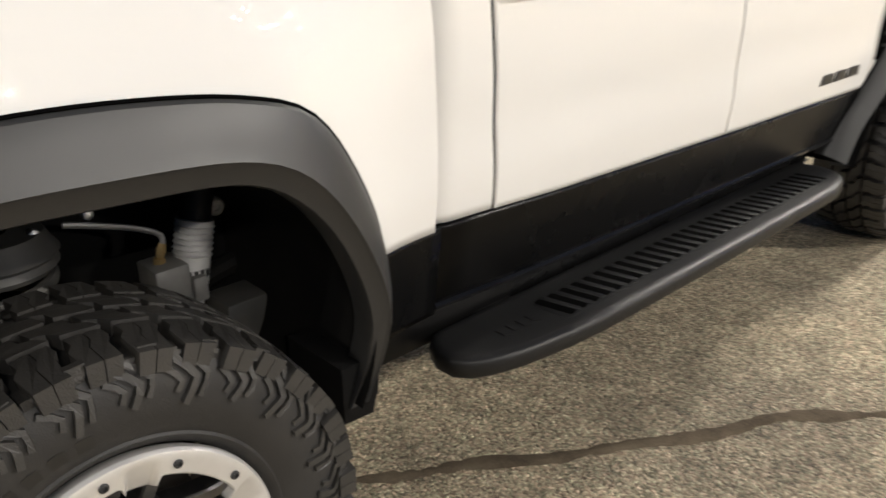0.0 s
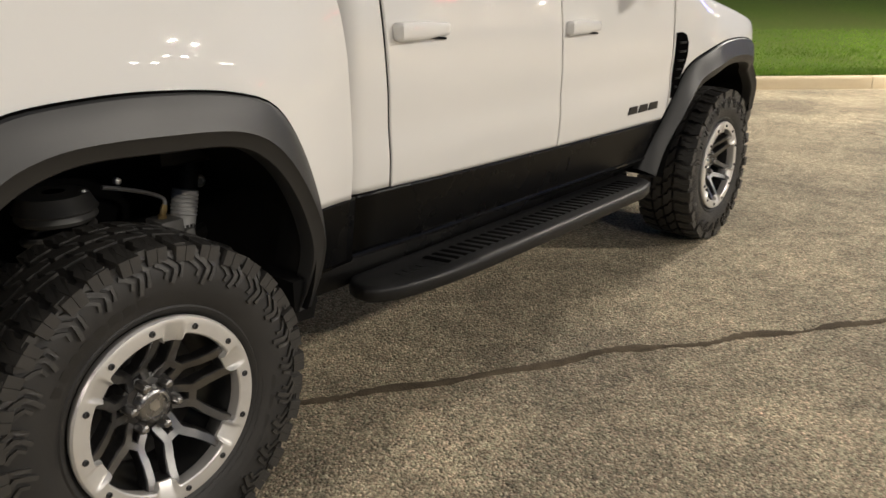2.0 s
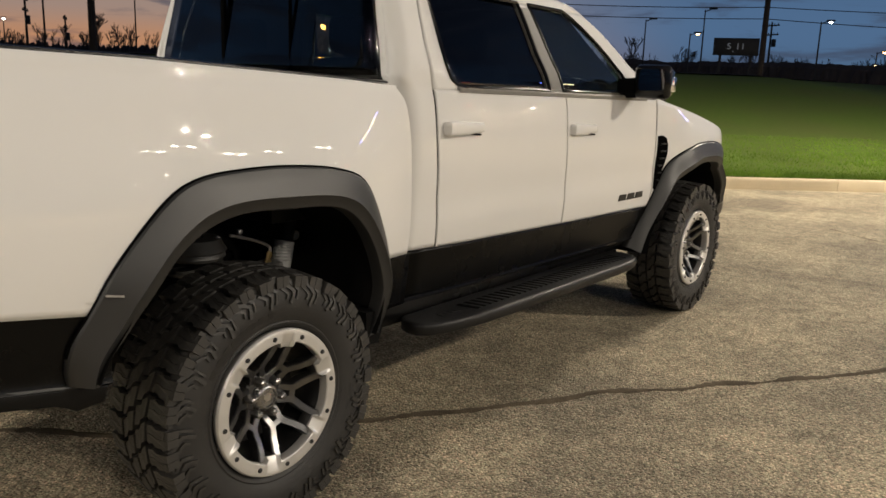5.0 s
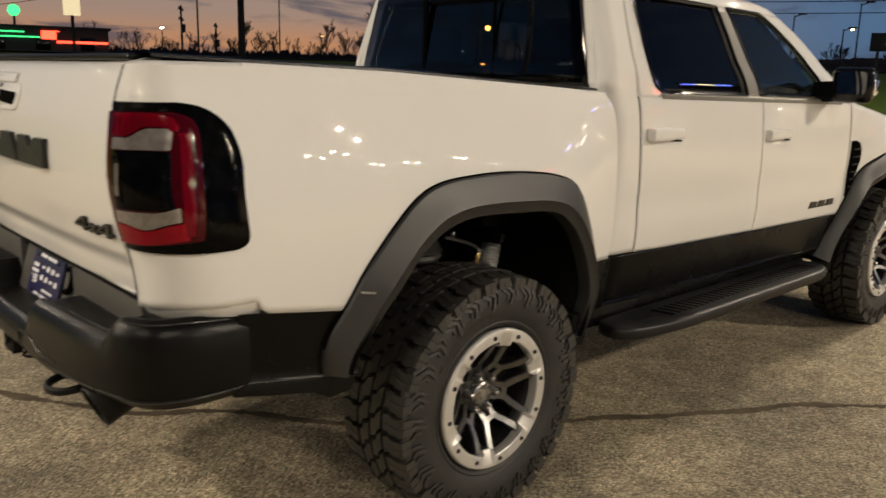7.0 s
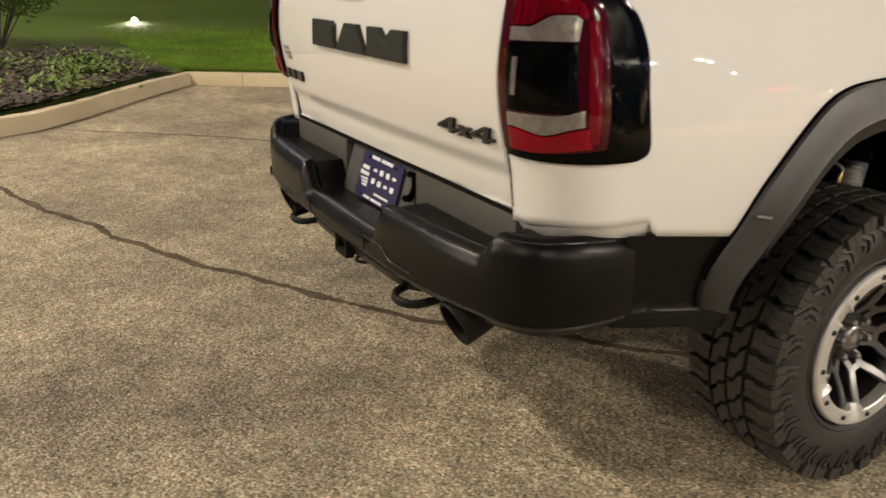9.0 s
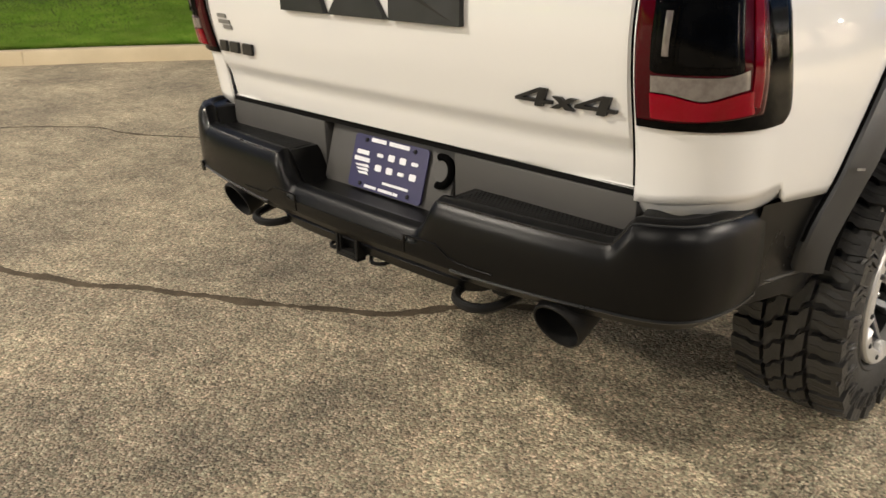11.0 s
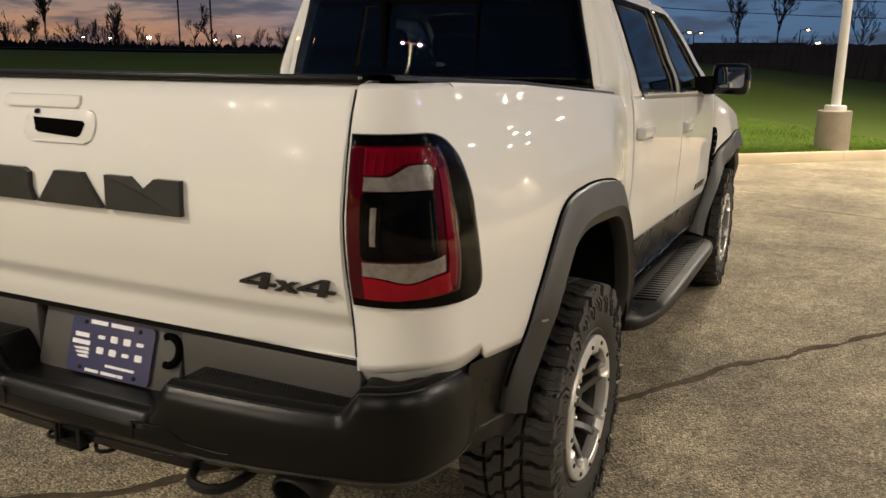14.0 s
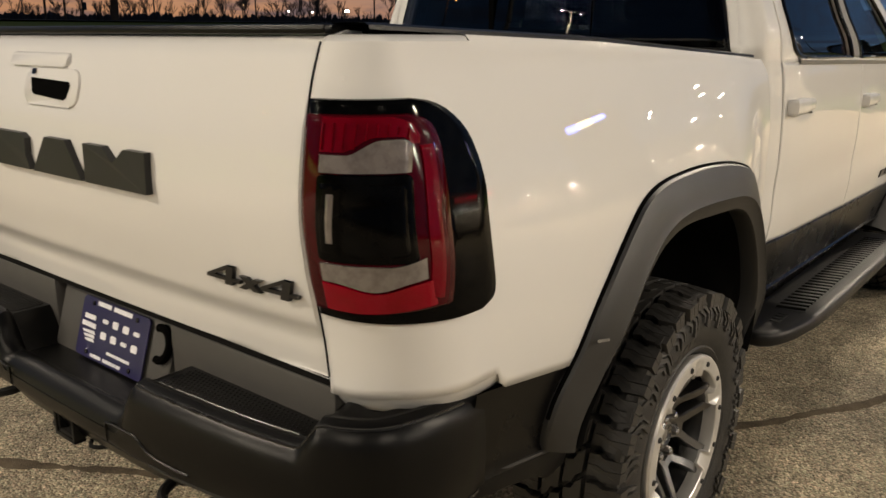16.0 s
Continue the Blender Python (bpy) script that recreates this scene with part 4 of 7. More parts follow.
bm = bmesh.new()
grid_bm([[wall_point(u * wall_half(z), z) for u in np.linspace(-1, 1, 25)] for z in np.linspace(0.70, 1.548, 12)], bm=bm)
grid_bm([[wall_point(u * wall_half(z), z) for u in np.linspace(-1, 1, 25)] for z in np.linspace(1.922, 1.985, 5)], bm=bm)
for s in (-1, 1):
    grid_bm([[wall_point(s * ((rear_glass(z) - 0.014) * (1 - u) + wall_half(z) * u), z) for u in np.linspace(0, 1, 8)] for z in np.linspace(1.548, 1.922, 22)], bm=bm)
part("cab_rear_wall", bm, WHITE, truck, "white rear wall of the cab")
rows = [[(x * rear_glass(z), YB(z) - 0.02 * (1 - x * x) - 0.004, z) for x in np.linspace(-1, 1, 21)] for z in np.linspace(1.532, 1.935, 9)]
rearwin = solid(part("rear_window", grid_bm(rows), TINT, truck, "dark tinted rear window with a sliding centre pane"), 0.005)
for x, half in ((-0.235, 0.013), (0.235, 0.004)):
    part("slider_bar", boxed((x - half, YB(1.7) - 0.038, 1.545), (x + half, YB(1.7) - 0.02, 1.92), 0.0035), VOID, rearwin)
part("slider_bar", boxed((-0.24, YB(1.56) - 0.036, 1.560), (0.24, YB(1.56) - 0.022, 1.571), 0.004), VOID, rearwin)
part("slider_bar", boxed((-0.24, YB(1.9) - 0.032, 1.895), (0.24, YB(1.9) - 0.018, 1.912), 0.004), VOID, rearwin)
rim = []
ring = [(-1, 1.532), (-0.5, 1.532), (0, 1.532), (0.5, 1.532), (1, 1.532), (1, 1.66), (1, 1.80), (1, 1.935), (0.5, 1.935), (0, 1.935), (-0.5, 1.935), (-1, 1.935), (-1, 1.80), (-1, 1.66)]
for u, z in ring:
    sx, sz = (1 if u > 0 else -1) * (abs(u) == 1), (1 if z > 1.9 else -1 if z < 1.54 else 0)
    row = []
    for w, h in ((-0.014, 0.0), (-0.014, 0.009), (0.010, 0.009), (0.012, -0.004)):
        zz = z + sz * w
        row.append((u * rear_glass(z) + sx * w, YB(zz) - 0.02 * (1 - u * u) - h, zz))
    rim.append(row)
part("window_seal", grid_bm(rim, closed_u=True), GLOSS, rearwin, "black seal round the rear window")
# cabin inside
part("dashboard", boxed((-0.78, 2.35, 1.05), (0.78, 2.85, 1.44), 0.06, seg=3), CABIN, truck, "dark dashboard")
for x, y in ((0.38, 1.85), (-0.38, 1.85), (0.38, 1.02), (-0.38, 1.02)):
    bm = boxed((x - 0.25, y - 0.02, 0.95), (x + 0.25, y + 0.50, 1.12), 0.05, seg=3)
    box(bm, (x - 0.25, y - 0.10, 1.05), (x + 0.25, y + 0.04, 1.62), None, 0.05, 3)
    box(bm, (x - 0.13, y - 0.10, 1.64), (x + 0.13, y + 0.0, 1.80), None, 0.04, 3)
    part("seat", bm, CABIN, truck, "dark cabin seat with headrest")
wheel_ring = [Vector((-0.38 + 0.185 * math.cos(a), 2.28 + 0.06 * math.sin(a), 1.38 + 0.175 * math.sin(a))) for a in np.linspace(0, 2 * math.pi, 28, endpoint=False)]
part("steering_wheel", tube(wheel_ring, 0.015, 8, closed=True), CABIN, truck)
part("cabin_floor", boxed((-0.84, 0.84, 0.60), (0.84, 2.95, 0.66)), CABIN, truck)

# mirrors
for sg in (1, -1):
    bm = boxed((-0.108, -0.06, -0.093), (0.108, 0.07, 0.093), 0.032, seg=3)
    for v in bm.verts:
        v.co.x *= 1.0 if v.co.y < 0 else 0.84
        v.co.z *= 1.0 if v.co.y < 0 else 0.82
    mir = part("wing_mirror", bm, GLOSS, truck, "gloss black wing mirror on a wedge arm", at=Matrix.Translation((sg * 1.102, 2.62, 1.560)))
    part("mirror_glass", prism(rounded(0.150, 0.120, 0.025, cx=sg * 0.004, cz=0.010), -0.0615, -0.0600, lambda a, b, h: Vector((a, h, b)), bevel=0.0005), MIRROR, mir, "mirror glass")
    arm = prism([(-0.21, -0.095), (-0.21, 0.012), (-0.10, 0.020), (-0.06, 0.020), (-0.05, -0.085), (-0.12, -0.092)], -0.04, 0.06, lambda a, b, h: Vector((sg * a, h, b)), bevel=0.01)
    part("mirror_arm", arm, PLASTIC, mir)
    part("turn_lamp", boxed((0.102 if sg > 0 else -0.112, -0.030, -0.050), (0.112 if sg > 0 else -0.102, 0.03, 0.030), 0.004), CHROME, mir, "bright turn lamp strip")

# ---- tailgate ----
GATE_Z = [0.975, 1.015, 1.045, 1.068, 1.085, 1.12, 1.20, 1.30, 1.42, 1.50, 1.55, 1.575]
GATE_Y = [-1.176, -1.184, -1.189, -1.200, -1.210, -1.219, -1.236, -1.246, -1.236, -1.216, -1.196, -1.172]


def gate_y(x, z):
    return curve(z, GATE_Z, GATE_Y) + 0.016 * abs(x / 0.785) ** 3


GZ = resample(list(zip(GATE_Z, GATE_Y)), 64)
rows = []
for x in np.r_[-0.7925, -0.7905, -0.786, np.linspace(-0.775, 0.775, 41), 0.786, 0.7905, 0.7925]:
    e = 0.005 * smooth01(0.785, 0.7925, abs(x))
    row = [(x * 0.985, -1.15, 0.972), (x * 0.985, -1.166, 0.970)]
    row += [(x * (joint_x(zz) - 0.0025) / 0.7925, yy + 0.018 * abs(x / 0.785) ** 3 + e, zz) for zz, yy in GZ]
    row += [(x, -1.15, 1.584), (x, -1.11, 1.585), (x, -1.10, 1.57), (x * 0.985, -1.10, 0.98)]
    rows.append(row)
gate = part("tailgate", grid_bm(rows), WHITE, truck, "white tailgate with black badges")
part("gate_cap", boxed((-0.79, -1.165, 1.586), (0.79, -1.085, 1.604), 0.007), PLASTIC, gate, "black cap along the tailgate's top")
for sg in (1, -1):
    seal = [flip(corner(0.0, z) + Vector((-0.001, 0.0005, 0.0)), sg) for z in np.linspace(0.98 if sg > 0 else 1.12, 1.575, 40)]
    part("gate_seam", tube(seal, 0.0027, 6), VOID, truck, "dark shut line beside the tailgate")
part("gate_gap", boxed((-0.80, -1.165, 0.955), (0.80, -1.12, 0.972)), LINER, truck)


def on_gate(a, b, h):
    return Vector((a, gate_y(a, b) - h, b))


bez = part("gate_handle", prism(rounded(0.25, 0.082, 0.032, cx=-0.047, cz=1.470), -0.01, 0.0055, on_gate, bevel=0.005), WHITE, gate, "raised white handle surround")
part("handle_ledge", prism(rounded(0.275, 0.030, 0.009, cx=-0.125, cz=1.530), -0.01, 0.008, on_gate, bevel=0.006), WHITE, bez)
part("handle_recess", prism([(-0.142, 1.489), (0.036, 1.484), (0.044, 1.476), (0.034, 1.450), (0.022, 1.444), (-0.118, 1.452), (-0.128, 1.458)], -0.005, 0.0068, on_gate), VOID, bez, "black finger recess")
part("camera_eye", prism(rounded(0.018, 0.012, 0.005, cx=-0.130, cz=1.503), 0, 0.009, on_gate), GLOSS, bez, "small rear camera lens")
# maker's letters, kept as plain blocks
BLOCKS = [
    [(-0.326, 1.278), (-0.326, 1.361), (-0.165, 1.361), (-0.143, 1.350), (-0.143, 1.312), (-0.128, 1.278)],
    [(-0.112, 1.278), (-0.045, 1.361), (0.048, 1.361), (0.112, 1.278)],
    [(0.128, 1.278), (0.128, 1.361), (0.205, 1.361), (0.246, 1.330), (0.288, 1.361), (0.364, 1.361), (0.364, 1.278)],
]
for o in BLOCKS:
    part("badge_block", prism(o, 0.0, 0.016, on_gate), BADGE, gate, "satin black badge block", smooth=False)


def lettering(text, size, mat, parent, m, name, label="", shear=0.0, stretch=1.0, depth=0.004, bold=0.0):
    """Words in the built-in font as a mesh."""
    cu = bpy.data.curves.new(name, "FONT")
    cu.body, cu.size, cu.shear, cu.extrude, cu.align_x, cu.align_y, cu.offset = text, size, shear, depth, "CENTER", "CENTER", bold
    tmp = bpy.data.objects.new(name, cu)
    scene.collection.objects.link(tmp)
    me = bpy.data.meshes.new_from_object(tmp.evaluated_get(bpy.context.evaluated_depsgraph_get()))
    bpy.data.objects.remove(tmp)
    me.name = name
    me.materials.clear()
    me.materials.append(mat)
    for v in me.vertices:
        v.co.x *= stretch
    ob = new(name, me)
    ob.parent = parent
    ob.matrix_basis = m
    return tagged(ob, label)


def drive_badge(x0, z0, h):
    """The wide slanted figures 4 x 4 on the tailgate."""
    base = part("drive_badge", prism([(x0 + 0.02, z0 + h * 0.20), (x0 + 0.024, z0 + h * 0.20), (x0 + 0.024, z0 + h * 0.34), (x0 + 0.02, z0 + h * 0.34)], 0, 0.005, on_gate), BADGE, gate, "black four-wheel-drive badge", smooth=False)
    four = ([(0.0, 0.20), (1.0, 0.20), (1.0, 0.38), (0.0, 0.38)], [(0.0, 0.38), (0.20, 0.38), (0.80, 1.0), (0.56, 1.0)], [(0.56, 0.0), (0.78, 0.0), (0.80, 1.0), (0.60, 1.0)])
    cross = ([(0.0, 0.0), (0.34, 0.0), (1.0, 0.66), (0.66, 0.66)], [(0.0, 0.66), (0.34, 0.66), (1.0, 0.0), (0.66, 0.0)])
    for x, w, strokes, name in ((x0, 0.098, four, "figure"), (x0 + 0.096, 0.062, cross, "cross"), (x0 + 0.156, 0.098, four, "figure")):
        bm = bmesh.new()
        for k, o in enumerate(strokes):
            prism([(x + a * w + b * h * 0.38, z0 + b * h) for a, b in o], 0, 0.0085 + 0.0002 * k, on_gate, bm)
        part(name, bm, BADGE, base, smooth=False)


drive_badge(0.497, 1.124, 0.041)
for k, (x0, x1) in enumerate(((-0.755, -0.700), (-0.690, -0.625), (-0.612, -0.545))):
    sl = 0.014
    part("badge_block", prism([(x0, 1.125), (x1 - sl, 1.125), (x1, 1.160), (x0 + sl, 1.160)], 0, 0.009, on_gate), BADGE, gate, "slanted black model badge block", smooth=False)
for z, x0, x1 in ((1.238, -0.725, -0.672), (1.220, -0.725, -0.655), (1.204, -0.700, -0.650)):
    part("sticker_bar", prism([(x0, z - 0.006), (x1, z - 0.006), (x1, z + 0.006), (x0, z + 0.006)], 0, 0.0025, on_gate), TRIMGREY, gate, "grey dealer sticker bar", smooth=False)

# ---- tail lamps ----


def lamp_edge(z):
    """How far round the corner the lamp reaches at a height."""
    return curve(z, [1.108, 1.118, 1.135, 1.18, 1.277, 1.35, 1.417, 1.455, 1.475, 1.484, 1.489], [0.325, 0.362, 0.382, 0.389, 0.386, 0.374, 0.338, 0.292, 0.248, 0.206, 0.150])


def lamp_sheet(name, lo, hi, s0, s1, off, mat, parent, sg, label="", ns=24, nz=26):
    rows = []
    for k in range(ns + 1):
        row = []
        for j in range(nz + 1):
            z0, z1 = (lo(k / ns) if callable(lo) else lo), (hi(k / ns) if callable(hi) else hi)
            z = z0 + (z1 - z0) * (0.5 - 0.5 * math.cos(math.pi * j / nz))
            a, b = (s0(z) if callable(s0) else s0), (s1(z) if callable(s1) else s1)
            s = a + (b - a) * (0.35 * k / ns + 0.65 * (0.5 - 0.5 * math.cos(math.pi * k / ns)))
            edge = min(k, ns - k, j, nz - j)
            row.append(flip(corner(s, z, off - (0.008 if edge == 0 else 0.002 if edge == 1 else 0)), sg))
        rows.append(row)
    return part(name, grid_bm(rows), mat, parent, label)


def round_ends(base, r, sign):
    """An edge that curls in at both ends, to round a lens's corners."""
    def at(u):
        d = max(0.0, 0.16 - min(u, 1 - u)) / 0.16
        return base(u) + sign * r * (1 - math.sqrt(max(0.0, 1 - d * d)))
    return at


for sg in (1, -1):
    lamp = lamp_sheet("tail_light", 1.112, 1.487, 0.006, lamp_edge, 0.010, SMOKE, truck, sg, "tail light with red and smoked lenses")
    inner = lambda z: curve(z, [1.12, 1.145, 1.22, 1.30, 1.39, 1.43, 1.452, 1.47], [0.240, 0.272, 0.289, 0.284, 0.270, 0.254, 0.228, 0.160])
    low = lambda u: 1.130 + 0.016 * smooth01(0.35, 1.0, u)
    wave = lambda u: 1.190 - 0.012 * math.exp(-((u - 0.52) / 0.16) ** 2) + 0.008 * smooth01(0.6, 1.0, u)
    crest = lambda u: 1.402 + 0.024 * smooth01(0.36, 0.62, u) - 0.012 * smooth01(0.84, 1.0, u)
    lamp_sheet("red_lens", low, 1.464, 0.010, inner, 0.017, RED, lamp, sg, "deep red outer lens")
    lamp_sheet("top_lens", lambda u: crest(min(1.0, u * 1.15)) + 0.003, lambda u: 1.461 - 0.012 * smooth01(0.7, 1.0, u), 0.046, lambda z: 0.222 - 0.9 * max(0.0, z - 1.43), 0.0195, REDMID, lamp, sg, "ribbed red upper lens")
    for s in np.linspace(0.056, 0.200, 9):
        flute = [flip(corner(s, z, 0.0205), sg) for z in np.linspace(crest((s - 0.046) / 0.16) + 0.008, 1.452 - 0.010 * smooth01(0.15, 0.2, s), 5)]
        part("flute", tube(flute, 0.0018, 6), REDMID, lamp)
    lamp_sheet("side_lens", lambda u: 1.160, lambda u: 1.415, lambda z: inner(z) - 0.046, lambda z: inner(z) - 0.012, 0.0195, REDMID, lamp, sg, "bright red side strip", 8, 26)
    lamp_sheet("clear_lens", 1.373, crest, 0.050, lambda z: 0.208, 0.022, CLEARLENS, lamp, sg, "smoky clear upper lens")
    lamp_sheet("lens_bezel", round_ends(lambda u: 1.225, 0.022, 1), round_ends(lambda u: 1.3705, 0.022, -1), 0.045, lambda z: 0.213 + (1.36 - z) * 0.12, 0.020, SMOKE, lamp, sg, "gloss black bezel")
    lamp_sheet("smoked_lens", round_ends(lambda u: 1.240, 0.016, 1), round_ends(lambda u: 1.357, 0.016, -1), 0.101, lambda z: 0.202 + (1.36 - z) * 0.12, 0.0245, SMOKE, lamp, sg, "black smoked centre lens")
    lamp_sheet("strip_frame", round_ends(lambda u: 1.240, 0.012, 1), round_ends(lambda u: 1.357, 0.012, -1), 0.056, 0.098, 0.0235, SMOKE, lamp, sg, "black frame round the light strip", 8, 16)
    lamp_sheet("light_strip", 1.256, 1.343, 0.071, 0.089, 0.0265, CLEARLENS, lamp, sg, "pale vertical light strip", 4, 8)
    lamp_sheet("clear_lens", wave, lambda u: 1.222 + 0.012 * smooth01(0.62, 1.0, u), 0.048, lambda z: 0.240, 0.022, CLEARLENS, lamp, sg, "smoky clear lower lens")
    lamp_sheet("brake_lens", lambda u: 1.137 + 0.014 * smooth01(0.35, 1.0, u), lambda u: wave(min(1.0, u * 1.04)) - 0.003, 0.046, lambda z: 0.252, 0.022, REDBRIGHT, lamp, sg, "bright red lower lens")

# ---- rear bumper ----
BPATH = resample([(0.975, -0.952), (0.985, -1.02), (0.980, -1.12), (0.945, -1.210), (0.86, -1.265), (0.70, -1.298), (0.45, -1.318), (0.2, -1.325), (0, -1.326)], 90)


def shelf(x):
    x = abs(x)
    return 0.800 + 0.088 * smooth01(0.262, 0.335, x) + 0.055 * smooth01(0.795, 0.850, x)


def bumper_row(k, sg):
    p = BPATH[k]
    t = BPATH[min(k + 1, len(BPATH) - 1)] - BPATH[max(k - 1, 0)]
    t /= np.linalg.norm(t)
    n = np.array((-t[1], t[0]))
    if np.dot(n, p - np.array((p[0] * 0.6, -0.9))) < 0:
        n = -n
    x = p[0]
    T = shelf(x) - 0.012 * smooth01(-1.15, -0.95, p[1])
    low = interp(x, [0, 0.25, 0.45, 0.8, 1.02], [0.676, 0.680, 0.678, 0.694, 0.690])
    deep = 0.155 if x < 0.80 else interp(x, [0.80, 0.90, 0.99], [0.155, 0.11, 0.075])
    sec = [(-0.10, low + 0.012), (-0.05, low), (-0.032, low + 0.008), (-0.010, low + 0.036), (0.001, low + 0.041), (0.003, low + 0.047), (0.0045, low + (T - low) * 0.45), (0.004, low + (T - low) * 0.62), (0.001, T - 0.046), (-0.004, T - 0.030), (-0.012, T - 0.016), (-0.023, T - 0.006), (-0.036, T - 0.001), (-0.046, T - 0.002), (-0.053, T - 0.007), (-0.056, T - 0.012), (-deep, T - 0.012)]
    return [flip((p[0] + n[0] * d, p[1] + n[1] * d, z), sg) for d, z in sec]


rows = [bumper_row(k, 1) for k in range(90)] + [bumper_row(k, -1) for k in range(88, -1, -1)]
bm = grid_bm(rows)
bm.verts.ensure_lookup_table()
nsec = len(rows[0])
bm.faces.new(bm.verts[:nsec])
bm.faces.new(list(reversed(bm.verts[-nsec:])))
bumper = part("rear_bumper", bm, PLASTIC, truck, "textured black rear bumper with moulded steps", angle=24)
for sg in (1, -1):
    # moulded beads along the lower crease and under the upper lip
    for name, up, lo_k, hi_k in (("crease_bead", 0.043, 2, 62), ("lip_bead", None, 4, 66)):
        pts = []
        for k in range(lo_k, hi_k):
            row = bumper_row(k, sg)
            pts.append(row[4] if up else row[10] * 0.5 + row[11] * 0.5)
        part(name, tube(pts, 0.0045 if up else 0.003, 6), EDGE, bumper)
for x0, x1 in ((-0.79, -0.285), (0.255, 0.79)):
    part("bumper_backing", boxed((x0, -1.168, 0.775), (x1, -1.125, 0.955), 0.006), BACKPANEL, bumper, "grey moulded panel behind the steps")
LEAN = pose(0, 0, 0, -17, 0, 0)
part("bumper_backing", boxed((-0.275, -0.014, -0.100), (0.245, 0.02, 0.086), 0.006, Matrix.Translation((0, -1.150, 0.868)) @ LEAN), BACKPANEL, bumper, "grey leaning panel behind the plate")
for sg in (1, -1):
    pad = prism(rounded(0.44, 0.092, 0.014, cx=sg * 0.565, cz=-1.218), 0.868, 0.8775, lambda a, b, h: Vector((a, b, h)), bevel=0.002)
    pad = part("step_pad", pad, PLASTIC, bumper, "black step pad with fine diamond grip")
    grip = bmesh.new()
    for k in range(36):
        for j in range(8):
            gx, gy = sg * (0.357 + 0.0118 * (k + 0.5 * (j % 2))), -1.2545 + 0.0105 * j
            foot = [grip.verts.new((gx + a, gy + b, 0.8772)) for a, b in ((-0.0052, 0), (0, -0.0046), (0.0052, 0), (0, 0.0046))]
            tip = grip.verts.new((gx, gy, 0.8792))
            for q in range(4):
                grip.faces.new((foot[q], foot[(q + 1) % 4], tip))
    tagged(part("grip_pattern", grip, PLASTIC, pad, smooth=False), kind="stuff")
    # raised rim round the pad's outer edge
    rim_line = [bumper_row(k, sg) for k in range(90) if 0.352 < BPATH[k][0] < 0.778]
    part("pad_rim", tube([r[14] * 0.5 + r[15] * 0.5 + Vector((0, 0, 0.001)) for r in rim_line], 0.0032, 6), EDGE, bumper)
    # tow hook
    hx = 0.43 if sg > 0 else -0.46
    loop = resample([(hx - 0.07, -1.10, 0.66), (hx - 0.075, -1.22, 0.645), (hx - 0.055, -1.29, 0.638), (hx, -1.315, 0.636), (hx + 0.055, -1.29, 0.638), (hx + 0.075, -1.22, 0.648), (hx + 0.07, -1.10, 0.665)], 26)
    tagged(part("tow_hook", tube(loop, 0.0125, 8), FRAME, truck), "black forged tow hook")
    # tail pipe
    ex, tilt = sg * 0.668, 24
    prof = [(-0.30, 0.045), (-0.10, 0.050), (-0.02, 0.062), (0.16, 0.066), (0.166, 0.063), (0.166, 0.058), (0.10, 0.055), (-0.05, 0.050), (-0.05, 0.001)]
    m = Matrix.Translation((ex, -1.115, 0.712)) @ pose(0, 0, 0, tilt, 0, 0) @ pose(0, 0, 0, 0, 0, -90)
    tp = lathe(prof, 32, m=m)
    part("tail_pipe", tp, FRAME, truck, "black angled exhaust tip")
# lower centre valance, tow socket and safety loops
val = resample([(-0.42, -1.22), (-0.36, -1.275), (0, -1.285), (0.36, -1.275), (0.42, -1.22)], 30)
part("valance", grid_bm([[(x, y + 0.02, 0.70), (x, y, 0.672), (x, y + 0.015, 0.640), (x, y + 0.10, 0.625)] for x, y in val]), PLASTIC, bumper)
hitch = bmesh.new()
hx, hy0, hz0 = -0.050, 0.04, 0.046
for lo, hi in (((hx - 0.042, -1.33, 0.580), (hx - 0.030, -1.05, 0.664)), ((hx + 0.030, -1.33, 0.580), (hx + 0.042, -1.05, 0.664)), ((hx - 0.042, -1.33, 0.652), (hx + 0.042, -1.05, 0.664)), ((hx - 0.042, -1.33, 0.580), (hx + 0.042, -1.05, 0.592)),
               ((hx - 0.049, -1.335, 0.573), (hx - 0.038, -1.305, 0.671)), ((hx + 0.038, -1.335, 0.573), (hx + 0.049, -1.305, 0.671)), ((hx - 0.049, -1.335, 0.660), (hx + 0.049, -1.305, 0.671)), ((hx - 0.049, -1.335, 0.573), (hx + 0.049, -1.305, 0.584))):
    box(hitch, lo, hi, Matrix.Translation((0, hy0, hz0)), 0.002)
hitch = part("hitch_receiver", hitch, FRAME, truck, "black square tow-hitch receiver")
part("cross_tube", tube([(-0.55, -1.03, 0.64), (0.55, -1.03, 0.64)], 0.035, 12), FRAME, hitch)
for s in (-1, 1):
    loop = resample([(hx + s * 0.05, -1.16, 0.643), (hx + s * 0.10, -1.21, 0.628), (hx + s * 0.12, -1.25, 0.623), (hx + s * 0.09, -1.275, 0.623), (hx + s * 0.055, -1.25, 0.628)], 16)
    part("chain_loop", tube(loop, 0.006, 6), FRAME, hitch)
sock = part("socket", lathe([(0, 0.001), (0, 0.032), (0.006, 0.034), (0.010, 0.031), (0.010, 0.001)], 24, m=Matrix.Translation((0.205, -1.155, 0.895)) @ LEAN @ pose(0, 0, 0, 0, 0, -90)), BACKPANEL, bumper, "flat trailer socket cover")
